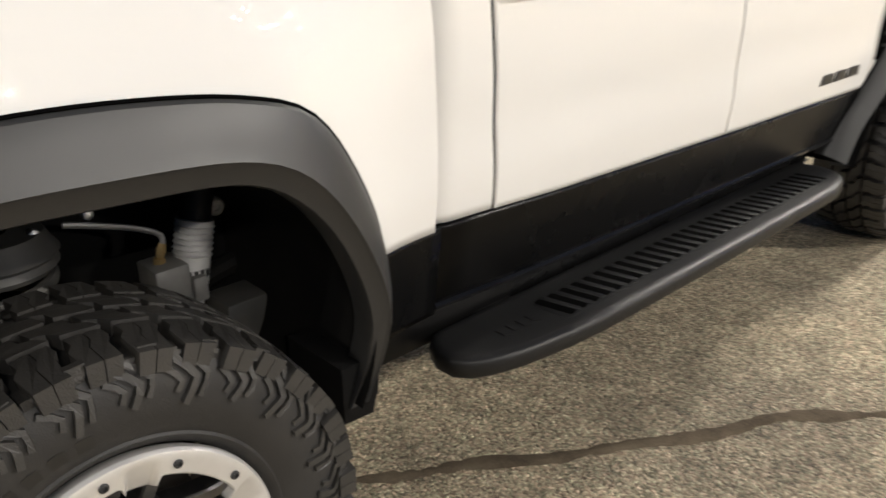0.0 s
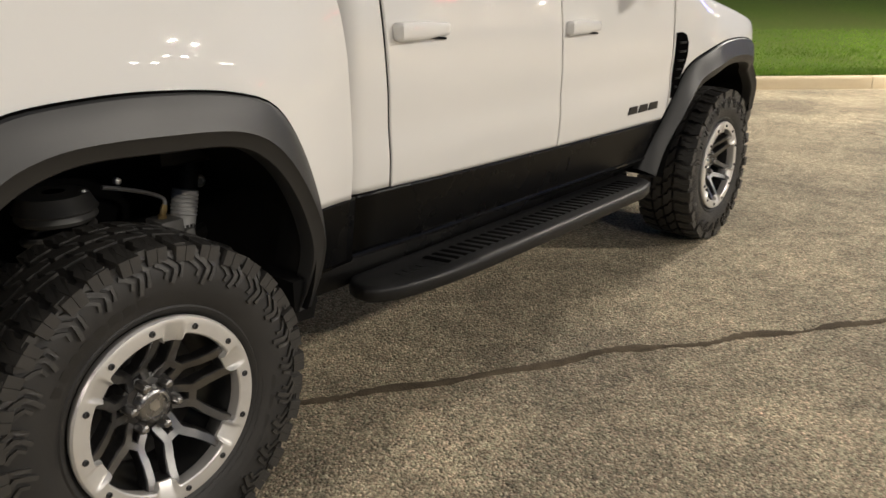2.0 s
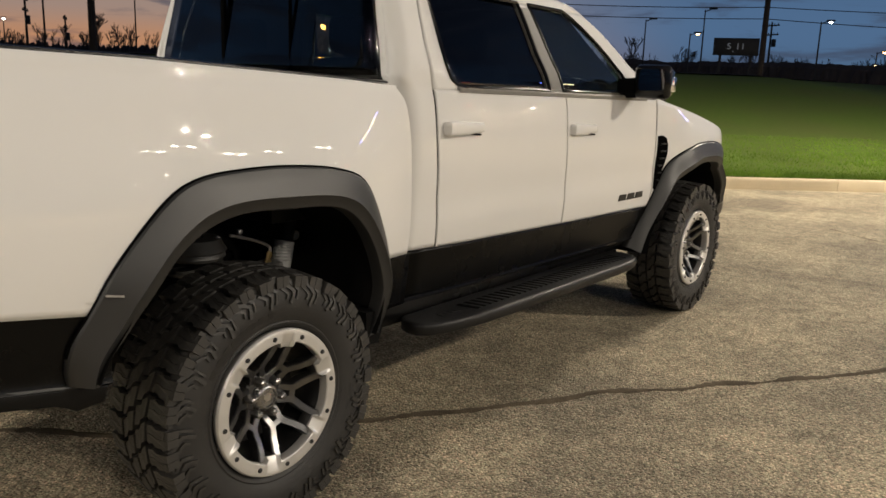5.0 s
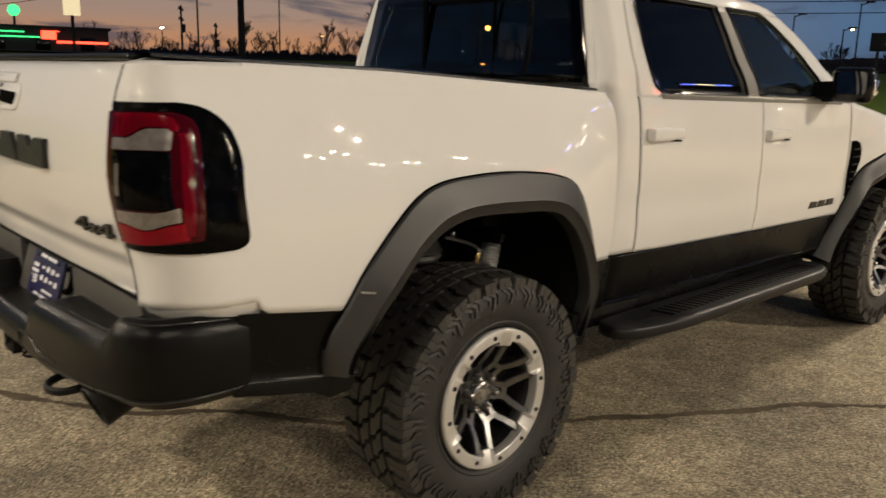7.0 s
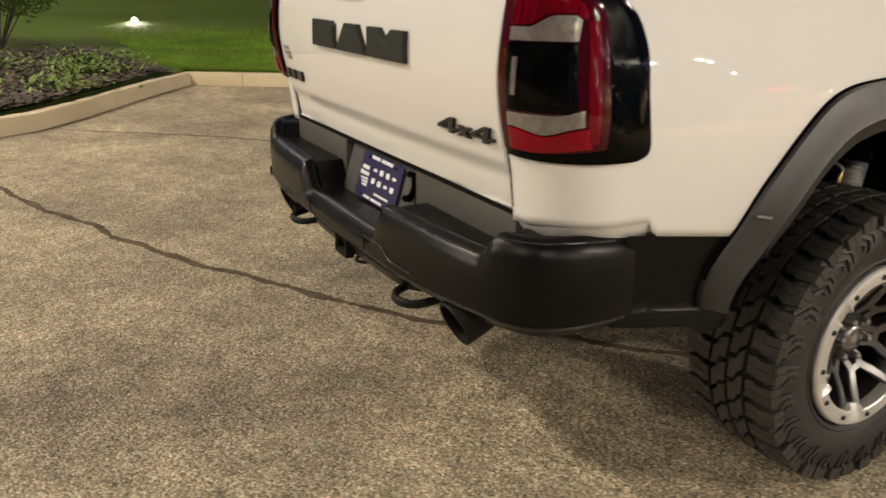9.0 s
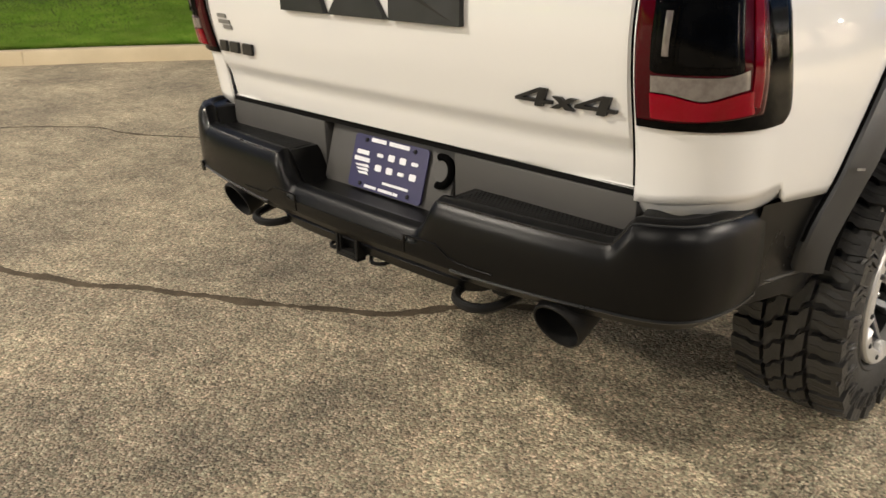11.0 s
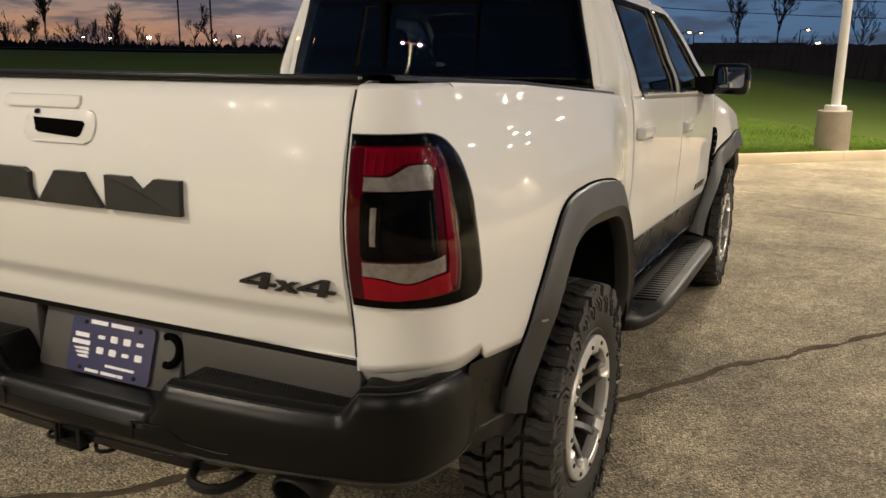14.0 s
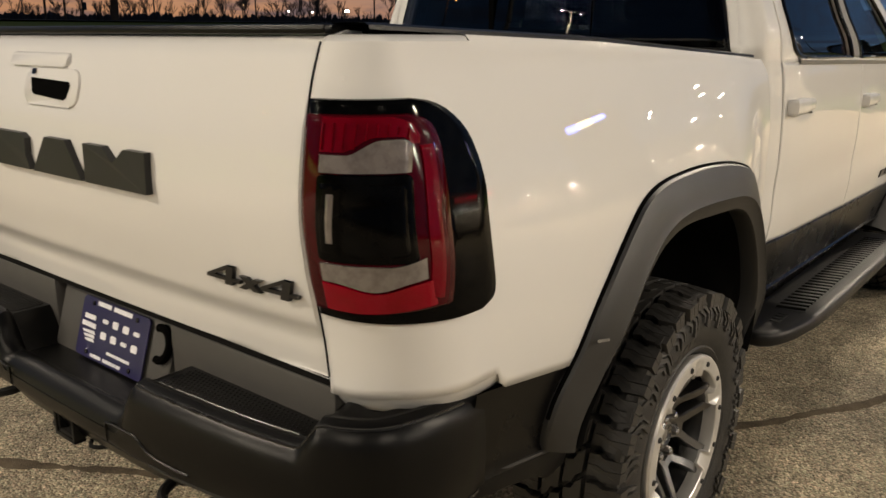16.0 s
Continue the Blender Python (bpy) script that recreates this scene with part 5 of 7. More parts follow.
# the cover's crescent shadow, added as a black tube
part("socket_shadow_arc", tube([(0.205 + 0.036 * math.cos(a), -1.166 + 0.011 * math.sin(a), 0.895 + 0.036 * math.sin(a)) for a in np.linspace(2.0, -1.75, 22)], 0.010, 8), VOID, sock, "black arc for the shadow round the socket cover")
for sg in (1, -1):
    # raised flap over the tow hook
    pts = []
    for x in (0.232, *np.linspace(0.234, 0.52, 14)):
        row = bumper_row(int(np.argmin(abs(BPATH[:, 0] - x))), sg)
        up = interp(x, [0.232, 0.234, 0.345, 0.395, 0.52], [0.0, 0.045, 0.048, 0.020, 0.014])
        at = row[5].lerp(row[6], min(1.0, up / max(0.01, row[6].z - row[5].z)))
        pts.append(Vector((sg * x, at.y - 0.0005, row[5].z + up)))
    part("flap_edge", tube(pts, 0.0032, 6), PLASTIC, bumper)
part("fog_sensor", lathe([(0, 0.001), (0, 0.018), (0.008, 0.018), (0.010, 0.012), (0.010, 0.001)], 18, m=Matrix.Translation((-0.86, -1.268, 0.73)) @ pose(0, 0, 0, 0, 0, -105)), GLOSS, bumper, "round parking sensor")

# dealer plate
plate = empty("dealer_plate", (0.0, -1.172, 0.866))
plate.rotation_euler = (radians(-17), 0, 0)
tagged(plate, "blue dealer plate with pale printed marks in the bumper recess", "plate")
part("plate_sheet", prism(rounded(0.305, 0.152, 0.012), 0, 0.003, lambda a, b, h: Vector((a, -h, b))), PLATEBLUE, plate)


def mark(x, z, w, h, name="printed_bar"):
    part(name, prism([(x - w / 2, z - h / 2), (x + w / 2, z - h / 2), (x + w / 2, z + h / 2), (x - w / 2, z + h / 2)], 0.0025, 0.0042, lambda a, b, hh: Vector((a, -hh, b))), BADGEWHITE, plate, smooth=False)


for x, w in ((-0.050, 0.062), (0.035, 0.082)):
    mark(x, 0.066, w, 0.011)
for x, w in ((-0.055, 0.05), (0.01, 0.06), (0.052, 0.018)):
    mark(x, -0.066, w, 0.008)
mark(0.045, -0.045, 0.105, 0.007)
for z, w in ((0.026, 0.052), (0.006, 0.066)):
    mark(-0.108, z, w, 0.012)
for k in range(3):
    part("swoosh", prism([(-0.135 + 0.008 * k, -0.010 - 0.010 * k), (-0.08, -0.006 - 0.010 * k), (-0.072, -0.014 - 0.010 * k), (-0.125 + 0.008 * k, -0.015 - 0.010 * k)], 0.0025, 0.0042, lambda a, b, hh: Vector((a, -hh, b))), BADGEWHITE, plate)
for r in range(2):
    for c in range(4):
        x, z = -0.035 + 0.047 * c, 0.028 - 0.036 * r
        part("printed_mark", prism(rounded(0.026, 0.018 if (r + c) % 3 else 0.010, 0.0045, 4, x, z), 0.0025, 0.0042, lambda a, b, hh: Vector((a, -hh, b))), BADGEWHITE, plate)
for sx, sz in ((-0.10, 0.062), (0.10, 0.062), (-0.10, -0.062), (0.10, -0.062)):
    part("plate_screw", lathe([(-0.001, 0.006), (0.003, 0.006), (0.004, 0.001)], 12, m=Matrix.Translation((sx, -0.003, sz)) @ pose(0, 0, 0, 0, 0, -90)), FRAME, plate)

# ---- running boards ----
for sg in (1, -1):
    part("rocker_sill", boxed((0.70 if sg > 0 else -0.838, 0.60, 0.505), (0.838 if sg > 0 else -0.70, 2.86, 0.60), 0.012), CLAD, truck, "black painted sill under the doors")
    outline = [(0.845, 0.81), (0.875, 0.772), (0.93, 0.752), (0.99, 0.768), (1.035, 0.85), (1.066, 1.00), (1.086, 1.3), (1.090, 2.40), (1.080, 2.58), (1.050, 2.69), (0.985, 2.745), (0.90, 2.755), (0.85, 2.73), (0.84, 2.66), (0.84, 1.0)]
    o = resample(outline, 90, closed=True)
    body = bmesh.new()
    rows = []
    for w, z in ((0.03, 0.486), (0.010, 0.488), (0.002, 0.496), (0.0, 0.526), (0.003, 0.535), (0.008, 0.5395), (0.03, 0.5415)):
        mid = np.array((0.95, 1.78))
        ring = []
        for k in range(90):
            tg = o[(k + 1) % 90] - o[k - 1]
            tg /= np.linalg.norm(tg)
            nr = np.array((tg[1], -tg[0]))
            if nr[0] * (o[k][0] - 0.95) / 0.1 + nr[1] * (o[k][1] - 1.78) < 0:
                nr = -nr
            q = o[k] - nr * w
            ring.append(flip((q[0], q[1], z), sg))
        rows.append(ring)
    grid_bm(rows, closed_v=True, bm=body)
    body.verts.ensure_lookup_table()
    body.faces.new(body.verts[:90])
    body.faces.new([v for v in body.verts[-90:]])
    board = part("running_board", body, BOARD, truck, "textured black running board with slotted tread", angle=50)
    cx = sg * 0.968
    part("tread_inset", prism(rounded(0.125, 1.56, 0.02, 4, cx, 1.87), 0.535, 0.5425, lambda a, b, h: Vector((a, b, h))), BOARD, board)
    # solid black plates on the inset; colour gives the slots' inner shade
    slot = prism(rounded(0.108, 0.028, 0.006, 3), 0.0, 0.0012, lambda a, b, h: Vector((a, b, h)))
    first = part("tread_slot_shade", slot, VOID, board, at=Matrix.Translation((cx, 1.12, 0.5425)) @ pose(0, 0, 0, 0, 0, sg * 12))
    rib = prism(rounded(0.110, 0.020, 0.006, 3), 0.0, 0.0022, lambda a, b, h: Vector((a, b, h)), bevel=0.0007)
    ribo = part("tread_rib", rib, BOARD, board, at=Matrix.Translation((cx, 1.1445, 0.5425)) @ pose(0, 0, 0, 0, 0, sg * 12))
    for k in range(1, 31):
        y = 1.12 + k * 0.049
        if k < 31:
            c = new("tread_slot_shade", first.data)
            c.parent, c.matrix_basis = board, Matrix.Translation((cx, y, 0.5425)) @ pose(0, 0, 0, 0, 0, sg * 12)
        if k < 30:
            c = new("tread_rib", ribo.data)
            c.parent, c.matrix_basis = board, Matrix.Translation((cx, y + 0.0245, 0.5425)) @ pose(0, 0, 0, 0, 0, sg * 12)
    for k, y in enumerate((0.93, 0.965, 1.0, 1.035)):
        part("moulded_mark", prism([(-0.02, -0.010), (0.012, -0.010), (0.02, 0.010), (-0.012, 0.010)], 0, 0.003, lambda a, b, h: Vector((cx + a, y + b, 0.5415 + h))), BOARD, board)
    for y in (0.98, 1.5, 2.05, 2.58):
        part("bracket", boxed((0.66 if sg > 0 else -0.88, y - 0.03, 0.480), (0.88 if sg > 0 else -0.66, y + 0.03, 0.505), 0.004), FRAME, board)
    for y in (1.02, 1.92, 2.30, 2.62):
        part("bracket_plate", boxed((0.828 if sg > 0 else -0.85, y - 0.07, 0.532), (0.85 if sg > 0 else -0.828, y + 0.07, 0.537), 0.002), FRAME, board)

for sg in (1, -1):
    x = sg * 0.36
    part("frame_rail", boxed((x - 0.04, -1.1, 0.56), (x + 0.04, 4.4, 0.70), 0.01), FRAME, truck, "black steel chassis rail")
part("rear_axle", tube([(-0.72, 0, 0.44), (0.72, 0, 0.44)], 0.055, 16), FRAME, truck, "black rear axle tube")
part("differential", lathe([(-0.16, 0.02), (-0.13, 0.10), (-0.05, 0.15), (0.05, 0.15), (0.13, 0.10), (0.16, 0.02)], 24, m=Matrix.Translation((0.0, 0, 0.45))), FRAME, truck)
part("front_axle", tube([(-0.75, 3.686, 0.44), (0.75, 3.686, 0.44)], 0.05, 12), FRAME, truck)
part("spare_tyre", lathe([(-0.10, 0.22), (-0.11, 0.30), (-0.08, 0.37), (0.0, 0.385), (0.08, 0.37), (0.11, 0.30), (0.10, 0.22)], 32, axis="z", m=Matrix.Translation((0, -0.68, 0.73))), RUBBER, truck)
part("fuel_tank", boxed((-0.80, 1.2, 0.50), (-0.42, 2.5, 0.74), 0.03), FRAME, truck)

# rear suspension seen over the tyre
DAMPER = material("grey_damper_alloy", (0.42, 0.42, 0.415), 0.48, metal=0.25, bump=0.1, bump_scale=500.0, patch=(0.30, 0.298, 0.29), patch_scale=30.0)
SPRING = material("grey_coated_steel", (0.055, 0.054, 0.051), 0.5, specular=0.4, bump=0.1, bump_scale=300.0, patch=(0.085, 0.080, 0.072), patch_scale=14.0)
CASTALLOY = material("cast_damper_alloy", (0.15, 0.147, 0.14), 0.5, metal=0.3, bump=0.15, bump_scale=400.0, patch=(0.10, 0.098, 0.094), patch_scale=25.0)
BRASS = material("brass_fitting", (0.55, 0.40, 0.18), 0.35, metal=0.9, patch=(0.4, 0.28, 0.12))
for sg in (1, -1):
    a, b = Vector((0.610, 0.385, 1.00)), Vector((0.630, 0.265, 0.50))
    d = (b - a).normalized()

    def along(s):
        return flip(a + d * s, sg)
    shock = part("shock_absorber", tube([along(0.105), along(0.107), along(0.245), along(0.25)], [0.030, 0.039, 0.037, 0.030], 22), DAMPER, truck, "grey damper body with maker's print")
    part("shock_mount", tube([along(-0.02), along(0.0), along(0.105)], [0.020, 0.034, 0.034], 18), FRAME, shock)
    part("shock_tube", tube([along(0.25), along(0.42)], 0.031, 18), DAMPER, shock)
    for s in (0.118, 0.130, 0.142, 0.154, 0.166, 0.178):
        part("damper_groove", tube([along(s), along(s + 0.003), along(s + 0.006)], [0.0385, 0.0415, 0.0385], 22, caps=False), DAMPER, shock)
    for k in range(6):
        part("print_bar", boxed((-0.002, -0.0045, -0.010), (0.002, 0.0045, 0.010), 0, Matrix.Translation(along(0.218) + Vector((sg * 0.036 * math.cos(0.36 * (k - 2.5)), 0.036 * math.sin(0.36 * (k - 2.5)), 0))) @ pose(0, 0, 0, 0, 0, 20.6 * (k - 2.5) * sg)), BADGE, shock)
    part("reservoir", boxed((0.575 if sg > 0 else -0.665, 0.238, 0.742), (0.665 if sg > 0 else -0.575, 0.312, 0.826), 0.006), CASTALLOY, shock, "square dark grey damper block")
    part("reservoir_cap", boxed((0.585 if sg > 0 else -0.67, 0.313, 0.735), (0.67 if sg > 0 else -0.585, 0.345, 0.790), 0.006), CASTALLOY, shock)
    hose = resample([(sg * 0.62, 0.281, 0.862), (sg * 0.62, 0.282, 0.880), (sg * 0.615, 0.268, 0.893), (sg * 0.612, 0.22, 0.915), (sg * 0.61, 0.150, 0.938), (sg * 0.606, 0.105, 0.950)], 20)
    part("damper_hose", tube(hose, 0.0065, 8), STEEL, shock, "braided steel hose")
    part("hose_fitting", tube([(sg * 0.62, 0.268, 0.822), (sg * 0.62, 0.270, 0.836), (sg * 0.62, 0.271, 0.837), (sg * 0.62, 0.276, 0.852), (sg * 0.62, 0.281, 0.866)], [0.013, 0.013, 0.009, 0.011, 0.008], 6), BRASS, shock, "brass hose fitting")
    part("mount_bolt", lathe([(-0.02, 0.020), (0.006, 0.020), (0.010, 0.015), (0.010, 0.009), (0.004, 0.008), (0.004, 0.001)], 16, m=Matrix.Translation((sg * 0.625, 0.402, 0.915)) @ pose(0, 0, 0, 0, 0, 0 if sg > 0 else 180)), STEEL, shock)
    coil = [(sg * 0.55 + 0.088 * math.cos(t), -0.005 + 0.088 * math.sin(t), 0.66 + 0.040 * t / (2 * math.pi) * 1.5) for t in np.linspace(0, 8 * math.pi, 120)]
    part("coil_spring", tube(coil, 0.0135, 8), SPRING, truck, "grey coil spring")
    part("spring_seat", lathe([(0.0, 0.03), (0.0, 0.098), (0.012, 0.108), (0.026, 0.104), (0.034, 0.112), (0.046, 0.104), (0.075, 0.090), (0.08, 0.03)], 28, axis="z", m=Matrix.Translation((sg * 0.55, -0.005, 0.872))), SPRING, truck, "grey rubber spring isolator")
    for y, z in ((0.055, 0.972), (0.155, 0.985)):
        part("frame_bolt", lathe([(-0.01, 0.011), (0.006, 0.011), (0.009, 0.006), (0.009, 0.001)], 6, m=Matrix.Translation((sg * 0.60, y, z - 0.028)) @ pose(0, 0, 0, 0, 0, 0 if sg > 0 else 180)), STEEL, truck)
    part("lower_link", tube([(sg * 0.60, 0.05, 0.40), (sg * 0.60, 0.55, 0.435), (sg * 0.56, 1.15, 0.50)], [0.030, 0.026, 0.028], 12), SPRING, truck, "grey suspension link")
    part("link_bracket", boxed((0.52 if sg > 0 else -0.63, 0.40, 0.56), (0.63 if sg > 0 else -0.52, 0.52, 0.68), 0.012), SPRING, truck)
    part("upper_link", tube([(sg * 0.50, -0.02, 0.62), (sg * 0.46, 0.62, 0.72)], 0.028, 10), FRAME, truck)
    part("bracket_box", boxed((0.52 if sg > 0 else -0.66, 0.26, 0.98), (0.66 if sg > 0 else -0.52, 0.46, 1.06), 0.01), FRAME, truck)

# maker's mark on the front door, kept as plain blocks
for sg in (1,):
    for y0, y1 in ((2.615, 2.705), (2.722, 2.812), (2.828, 2.922)):
        part("badge_block", prism([(y0, 0.868), (y1, 0.868), (y1 - 0.006, 0.905), (y0 + 0.010, 0.905)], 0, 0.006, lambda a, b, h: flip((door_x(a, b) + h, a, b), sg)), BADGE, truck, "small black door badge block", smooth=False)

# ---- wheels ----
NUT = material("nickel_nut", (0.36, 0.35, 0.335), 0.26, metal=0.9, patch=(0.26, 0.25, 0.24), patch_scale=40.0)
HUBDARK = material("dark_hub_casting", (0.085, 0.084, 0.082), 0.34, metal=0.85, patch=(0.06, 0.058, 0.056), patch_scale=30.0)
HUBMETAL = material("dark_chromed_hub", (0.30, 0.296, 0.29), 0.25, metal=0.9, patch=(0.20, 0.197, 0.19), patch_scale=30.0)
R = 0.452


def make_wheel():
    hub = empty("wheel")
    # carcass: inner side, tread base, bulging outer side
    half = [(0.110, 0.250), (0.128, 0.258), (0.142, 0.278), (0.155, 0.310), (0.160, 0.343), (0.157, 0.378), (0.150, 0.406), (0.140, 0.4215), (0.120, 0.4235)]
    prof = [(-x, r) for x, r in half] + [(0.0, 0.4250)] + list(reversed(half))
    tyre = part("tyre", lathe(prof, 96), RUBBER, hub, "black all-terrain tyre with chunky tread")

    def at(th, x, r):
        return Vector((x, r * math.sin(th), r * math.cos(th)))
    # tread: blocks in five staggered rows
    bm = bmesh.new()
    n = 36
    step = 2 * math.pi / n

    def block(shape, lo, hi, th0):
        prism([(th0 + a * step, x) for a, x in shape], lo, hi, lambda a, b, h: at(a, b, h - 0.010 * (abs(b) / 0.16) ** 3), bm)
    centre = [(-0.58, 0.004), (0.22, 0.008), (0.30, 0.030), (0.56, 0.040), (0.74, 0.058), (-0.04, 0.056), (-0.22, 0.038), (-0.48, 0.030)]
    for i in range(n):
        th = i * step
        for s in (1, -1):
            block([(s * a + (0.0 if s > 0 else 0.35), s * x) for a, x in centre], 0.412, R, th)
            wide = 0.164 if i % 2 else 0.157
            o = 0.32 if s > 0 else 0.03
            left = [(-0.37, 0.070), (-0.32, 0.094), (-0.46, 0.112), (-0.38, wide)]
            right = [(0.33, wide), (0.28, 0.112), (0.40, 0.094), (0.34, 0.070)]
            # each shoulder block is slit by a sipe
            slit = [(-0.005, 0.070), (0.035, 0.094), (-0.075, 0.116), (-0.02, wide)]
            block([(o + s * a, s * x) for a, x in left + [(a - 0.012, x) for a, x in reversed(slit)]], 0.412, R - 0.001, th)
            block([(o + s * a, s * x) for a, x in [(a + 0.012, x) for a, x in slit] + right], 0.412, R - 0.001, th)
            # tie bar and biting edge between the shoulder blocks
            block([(o + s * a, s * x) for a, x in ((0.34, 0.118), (0.54, 0.118), (0.58, 0.146), (0.38, 0.146))], 0.412, R - 0.016, th)
    tagged(part("tread", bm, TREAD, tyre, "deep staggered tread blocks", smooth=False, angle=None), kind="stuff")
    # biting lugs on the outer shoulder
    bm = bmesh.new()

    def side_x(r):
        return interp(r, [0.258, 0.278, 0.310, 0.343, 0.378, 0.406, 0.425, 0.45], [0.128, 0.142, 0.155, 0.160, 0.157, 0.150, 0.142, 0.140])

    def stroke(points, width, th0, high):
        """A raised rib along points of (arc length, radius) on the sidewall."""
        p = np.array(points, float)
        d = np.gradient(p, axis=0)
        d /= np.linalg.norm(d, axis=1)[:, None]
        nn = np.stack([-d[:, 1], d[:, 0]], 1) * width / 2
        ring = [tuple(q) for q in p + nn] + [tuple(q) for q in (p - nn)[::-1]]
        prism([(th0 + u / 0.39, r) for u, r in ring], -0.004, high, lambda a, r, h: at(a, side_x(r) + h, r), bm)
    units = 26
    for i in range(units):
        th = 2 * math.pi * i / units
        long = 0.008 * (i % 2)
        stroke([(-0.030, 0.432), (-0.022, 0.414), (-0.004, 0.402), (0.012, 0.388), (0.010, 0.372), (0.000, 0.350 - long)], 0.0125, th, 0.0085)
        stroke([(-0.012, 0.432), (-0.004, 0.420), (0.012, 0.411), (0.032, 0.394), (0.032, 0.378), (0.026, 0.362 - long)], 0.0105, th, 0.0075)
        stroke([(-0.040, 0.402), (-0.024, 0.392), (-0.012, 0.380), (-0.018, 0.362)], 0.0095, th, 0.0065)
        stroke([(-0.034, 0.426), (0.044, 0.426)], 0.0070, th, 0.0075)
        stroke([(0.014, 0.436), (0.040, 0.437)], 0.0160, th, 0.0100)
    tagged(part("shoulder_pattern", bm, TREAD, tyre, "moulded lug pattern on the shoulder", smooth=False, angle=None), kind="stuff")
    # maker's words on the sidewall, kept as plain bars
    for a0, count, gap, wdt, r0, r1 in ((118, 8, 10.4, 7.2, 0.296, 0.334), (-36, 8, 7.2, 4.6, 0.306, 0.330)):
        for k in range(count):
            th = radians(a0 + k * gap)
            w = radians(wdt) / 2
            part("sidewall_bar", prism([(th - w, r0), (th - w, r1), (th - w * 0.3, r1 + 0.0015), (th + w * 0.3, r1 + 0.0015), (th + w, r1), (th + w, r0), (th + w * 0.3, r0 + 0.0015), (th - w * 0.3, r0 + 0.0015)], -0.002, 0.0010, lambda a, r, h: at(a, side_x(r) + h, r)), LETTER, tyre, "raised dark sidewall bar")
    part("rim_guard", lathe([(0.136, 0.264), (0.146, 0.274), (0.148, 0.280), (0.144, 0.286)], 72), RUBBER, tyre)
    # beadlock-style ring with six notches and twelve bolts
    rows = []
    for i in range(288):
        th = 2 * math.pi * i / 288
        off = abs((th * 6 / (2 * math.pi)) % 1.0 - 0.5)
        notch = min(1.0, max(0.0, (0.150 - off) / 0.030))
        ri = 0.217 - 0.021 * notch
        wedge = min(1.0, max(0.0, (0.118 - off) / 0.022))

        def face(r):
            return 0.158 - 0.016 * wedge * min(1.0, max(0.0, (0.252 - r) / 0.048))
        rows.append([at(th, 0.120, 0.256), at(th, 0.140, 0.2645), at(th, 0.150, 0.2645), at(th, 0.1565, 0.2600), at(th, 0.158, 0.2545), at(th, face(0.244), 0.244), at(th, face(0.232), 0.232), at(th, face(ri + 0.004), ri + 0.004), at(th, face(ri) - 0.003, ri + 0.0005), at(th, 0.134, ri), at(th, 0.115, ri + 0.004)])
    rim = part("rim", lathe([(0.118, 0.230), (0.09, 0.220), (0.02, 0.213), (-0.10, 0.220), (-0.12, 0.250)], 64), DARKALLOY, hub, "dark wheel barrel")
    rim.scale = (1.0, 0.978, 0.978)
    ring = part("beadlock_ring", grid_bm(rows, closed_u=True), RING, rim, "bright silver rim ring with notches", angle=30)
    bolt = lathe([(0.0, 0.0085), (0.004, 0.0085), (0.006, 0.0065), (0.006, 0.0042), (0.002, 0.0040), (0.002, 0.0005)], 12)
    for k in range(12):
        th = 2 * math.pi * (k // 2 + 0.5 + (-0.25 if k % 2 else 0.25)) / 6 + math.pi / 6 + math.pi / 6
        m = Matrix.Translation(at(th, 0.157, 0.238))
        if k == 0:
            first = part("ring_bolt", bolt, DARKMETAL, rim, "dark socket bolt", at=m)
        else:
            c = new("ring_bolt", first.data)
            c.parent, c.matrix_basis = rim, m

    # forked spokes, dished towards the hub
    def dish(r):
        return interp(r / 1.075, [0.04, 0.07, 0.11, 0.15, 0.19, 0.21], [0.058, 0.064, 0.086, 0.113, 0.136, 0.142])

    def bar(path, w0, w1, bm):
        k = 7
        pts = [(a0 + (a1 - a0) * t, r0 + (r1 - r0) * t) for (a0, r0), (a1, r1) in zip(path, path[1:]) for t in np.linspace(0, 1, k, endpoint=False)] + [path[-1]]
        rows = []
        for j, (a, r) in enumerate(pts):
            t = j / (len(pts) - 1)
            w = w0 + (w1 - w0) * t
            p = at(radians(a), 0, r)
            q0, q1 = pts[max(j - 1, 0)], pts[min(j + 1, len(pts) - 1)]
            d = (at(radians(q1[0]), 0, q1[1]) - at(radians(q0[0]), 0, q0[1])).normalized()
            nn = Vector((0, -d.z, d.y))
            row = []
            for u, h in ((-1.05, -0.045), (-1.0, -0.006), (-0.78, 0.0), (0.78, 0.0), (1.0, -0.006), (1.05, -0.045)):
                q = p + nn * u * w
                row.append(q + Vector((dish(q.length) + h, 0, 0)))
            rows.append(row)
        grid_bm(rows, bm=bm)
    for k in range(6):
        a = 60 * k
        bm = bmesh.new()
        for sd in (-1, 1):
            bar([(a + sd * 19, 0.070), (a + sd * 11.5, 0.106), (a + sd * 11, 0.122), (a + sd * 17, 0.152), (a + sd * 20, 0.186), (a + sd * 20.5, 0.216)], 0.0130, 0.0135, bm)
        bar([(a - 11, 0.117), (a, 0.115), (a + 11, 0.117)], 0.0110, 0.0110, bm)
        bar([(a + 21, 0.207), (a + 30, 0.205), (a + 39, 0.207)], 0.0110, 0.0110, bm)
        part("spoke", bm, SPOKE, rim, "machined twin spoke with a cross web", angle=25)
    part("hub_boss", lathe([(0.0, 0.094), (0.036, 0.092), (0.056, 0.084), (0.064, 0.062), (0.064, 0.001)], 36), HUBDARK, rim)
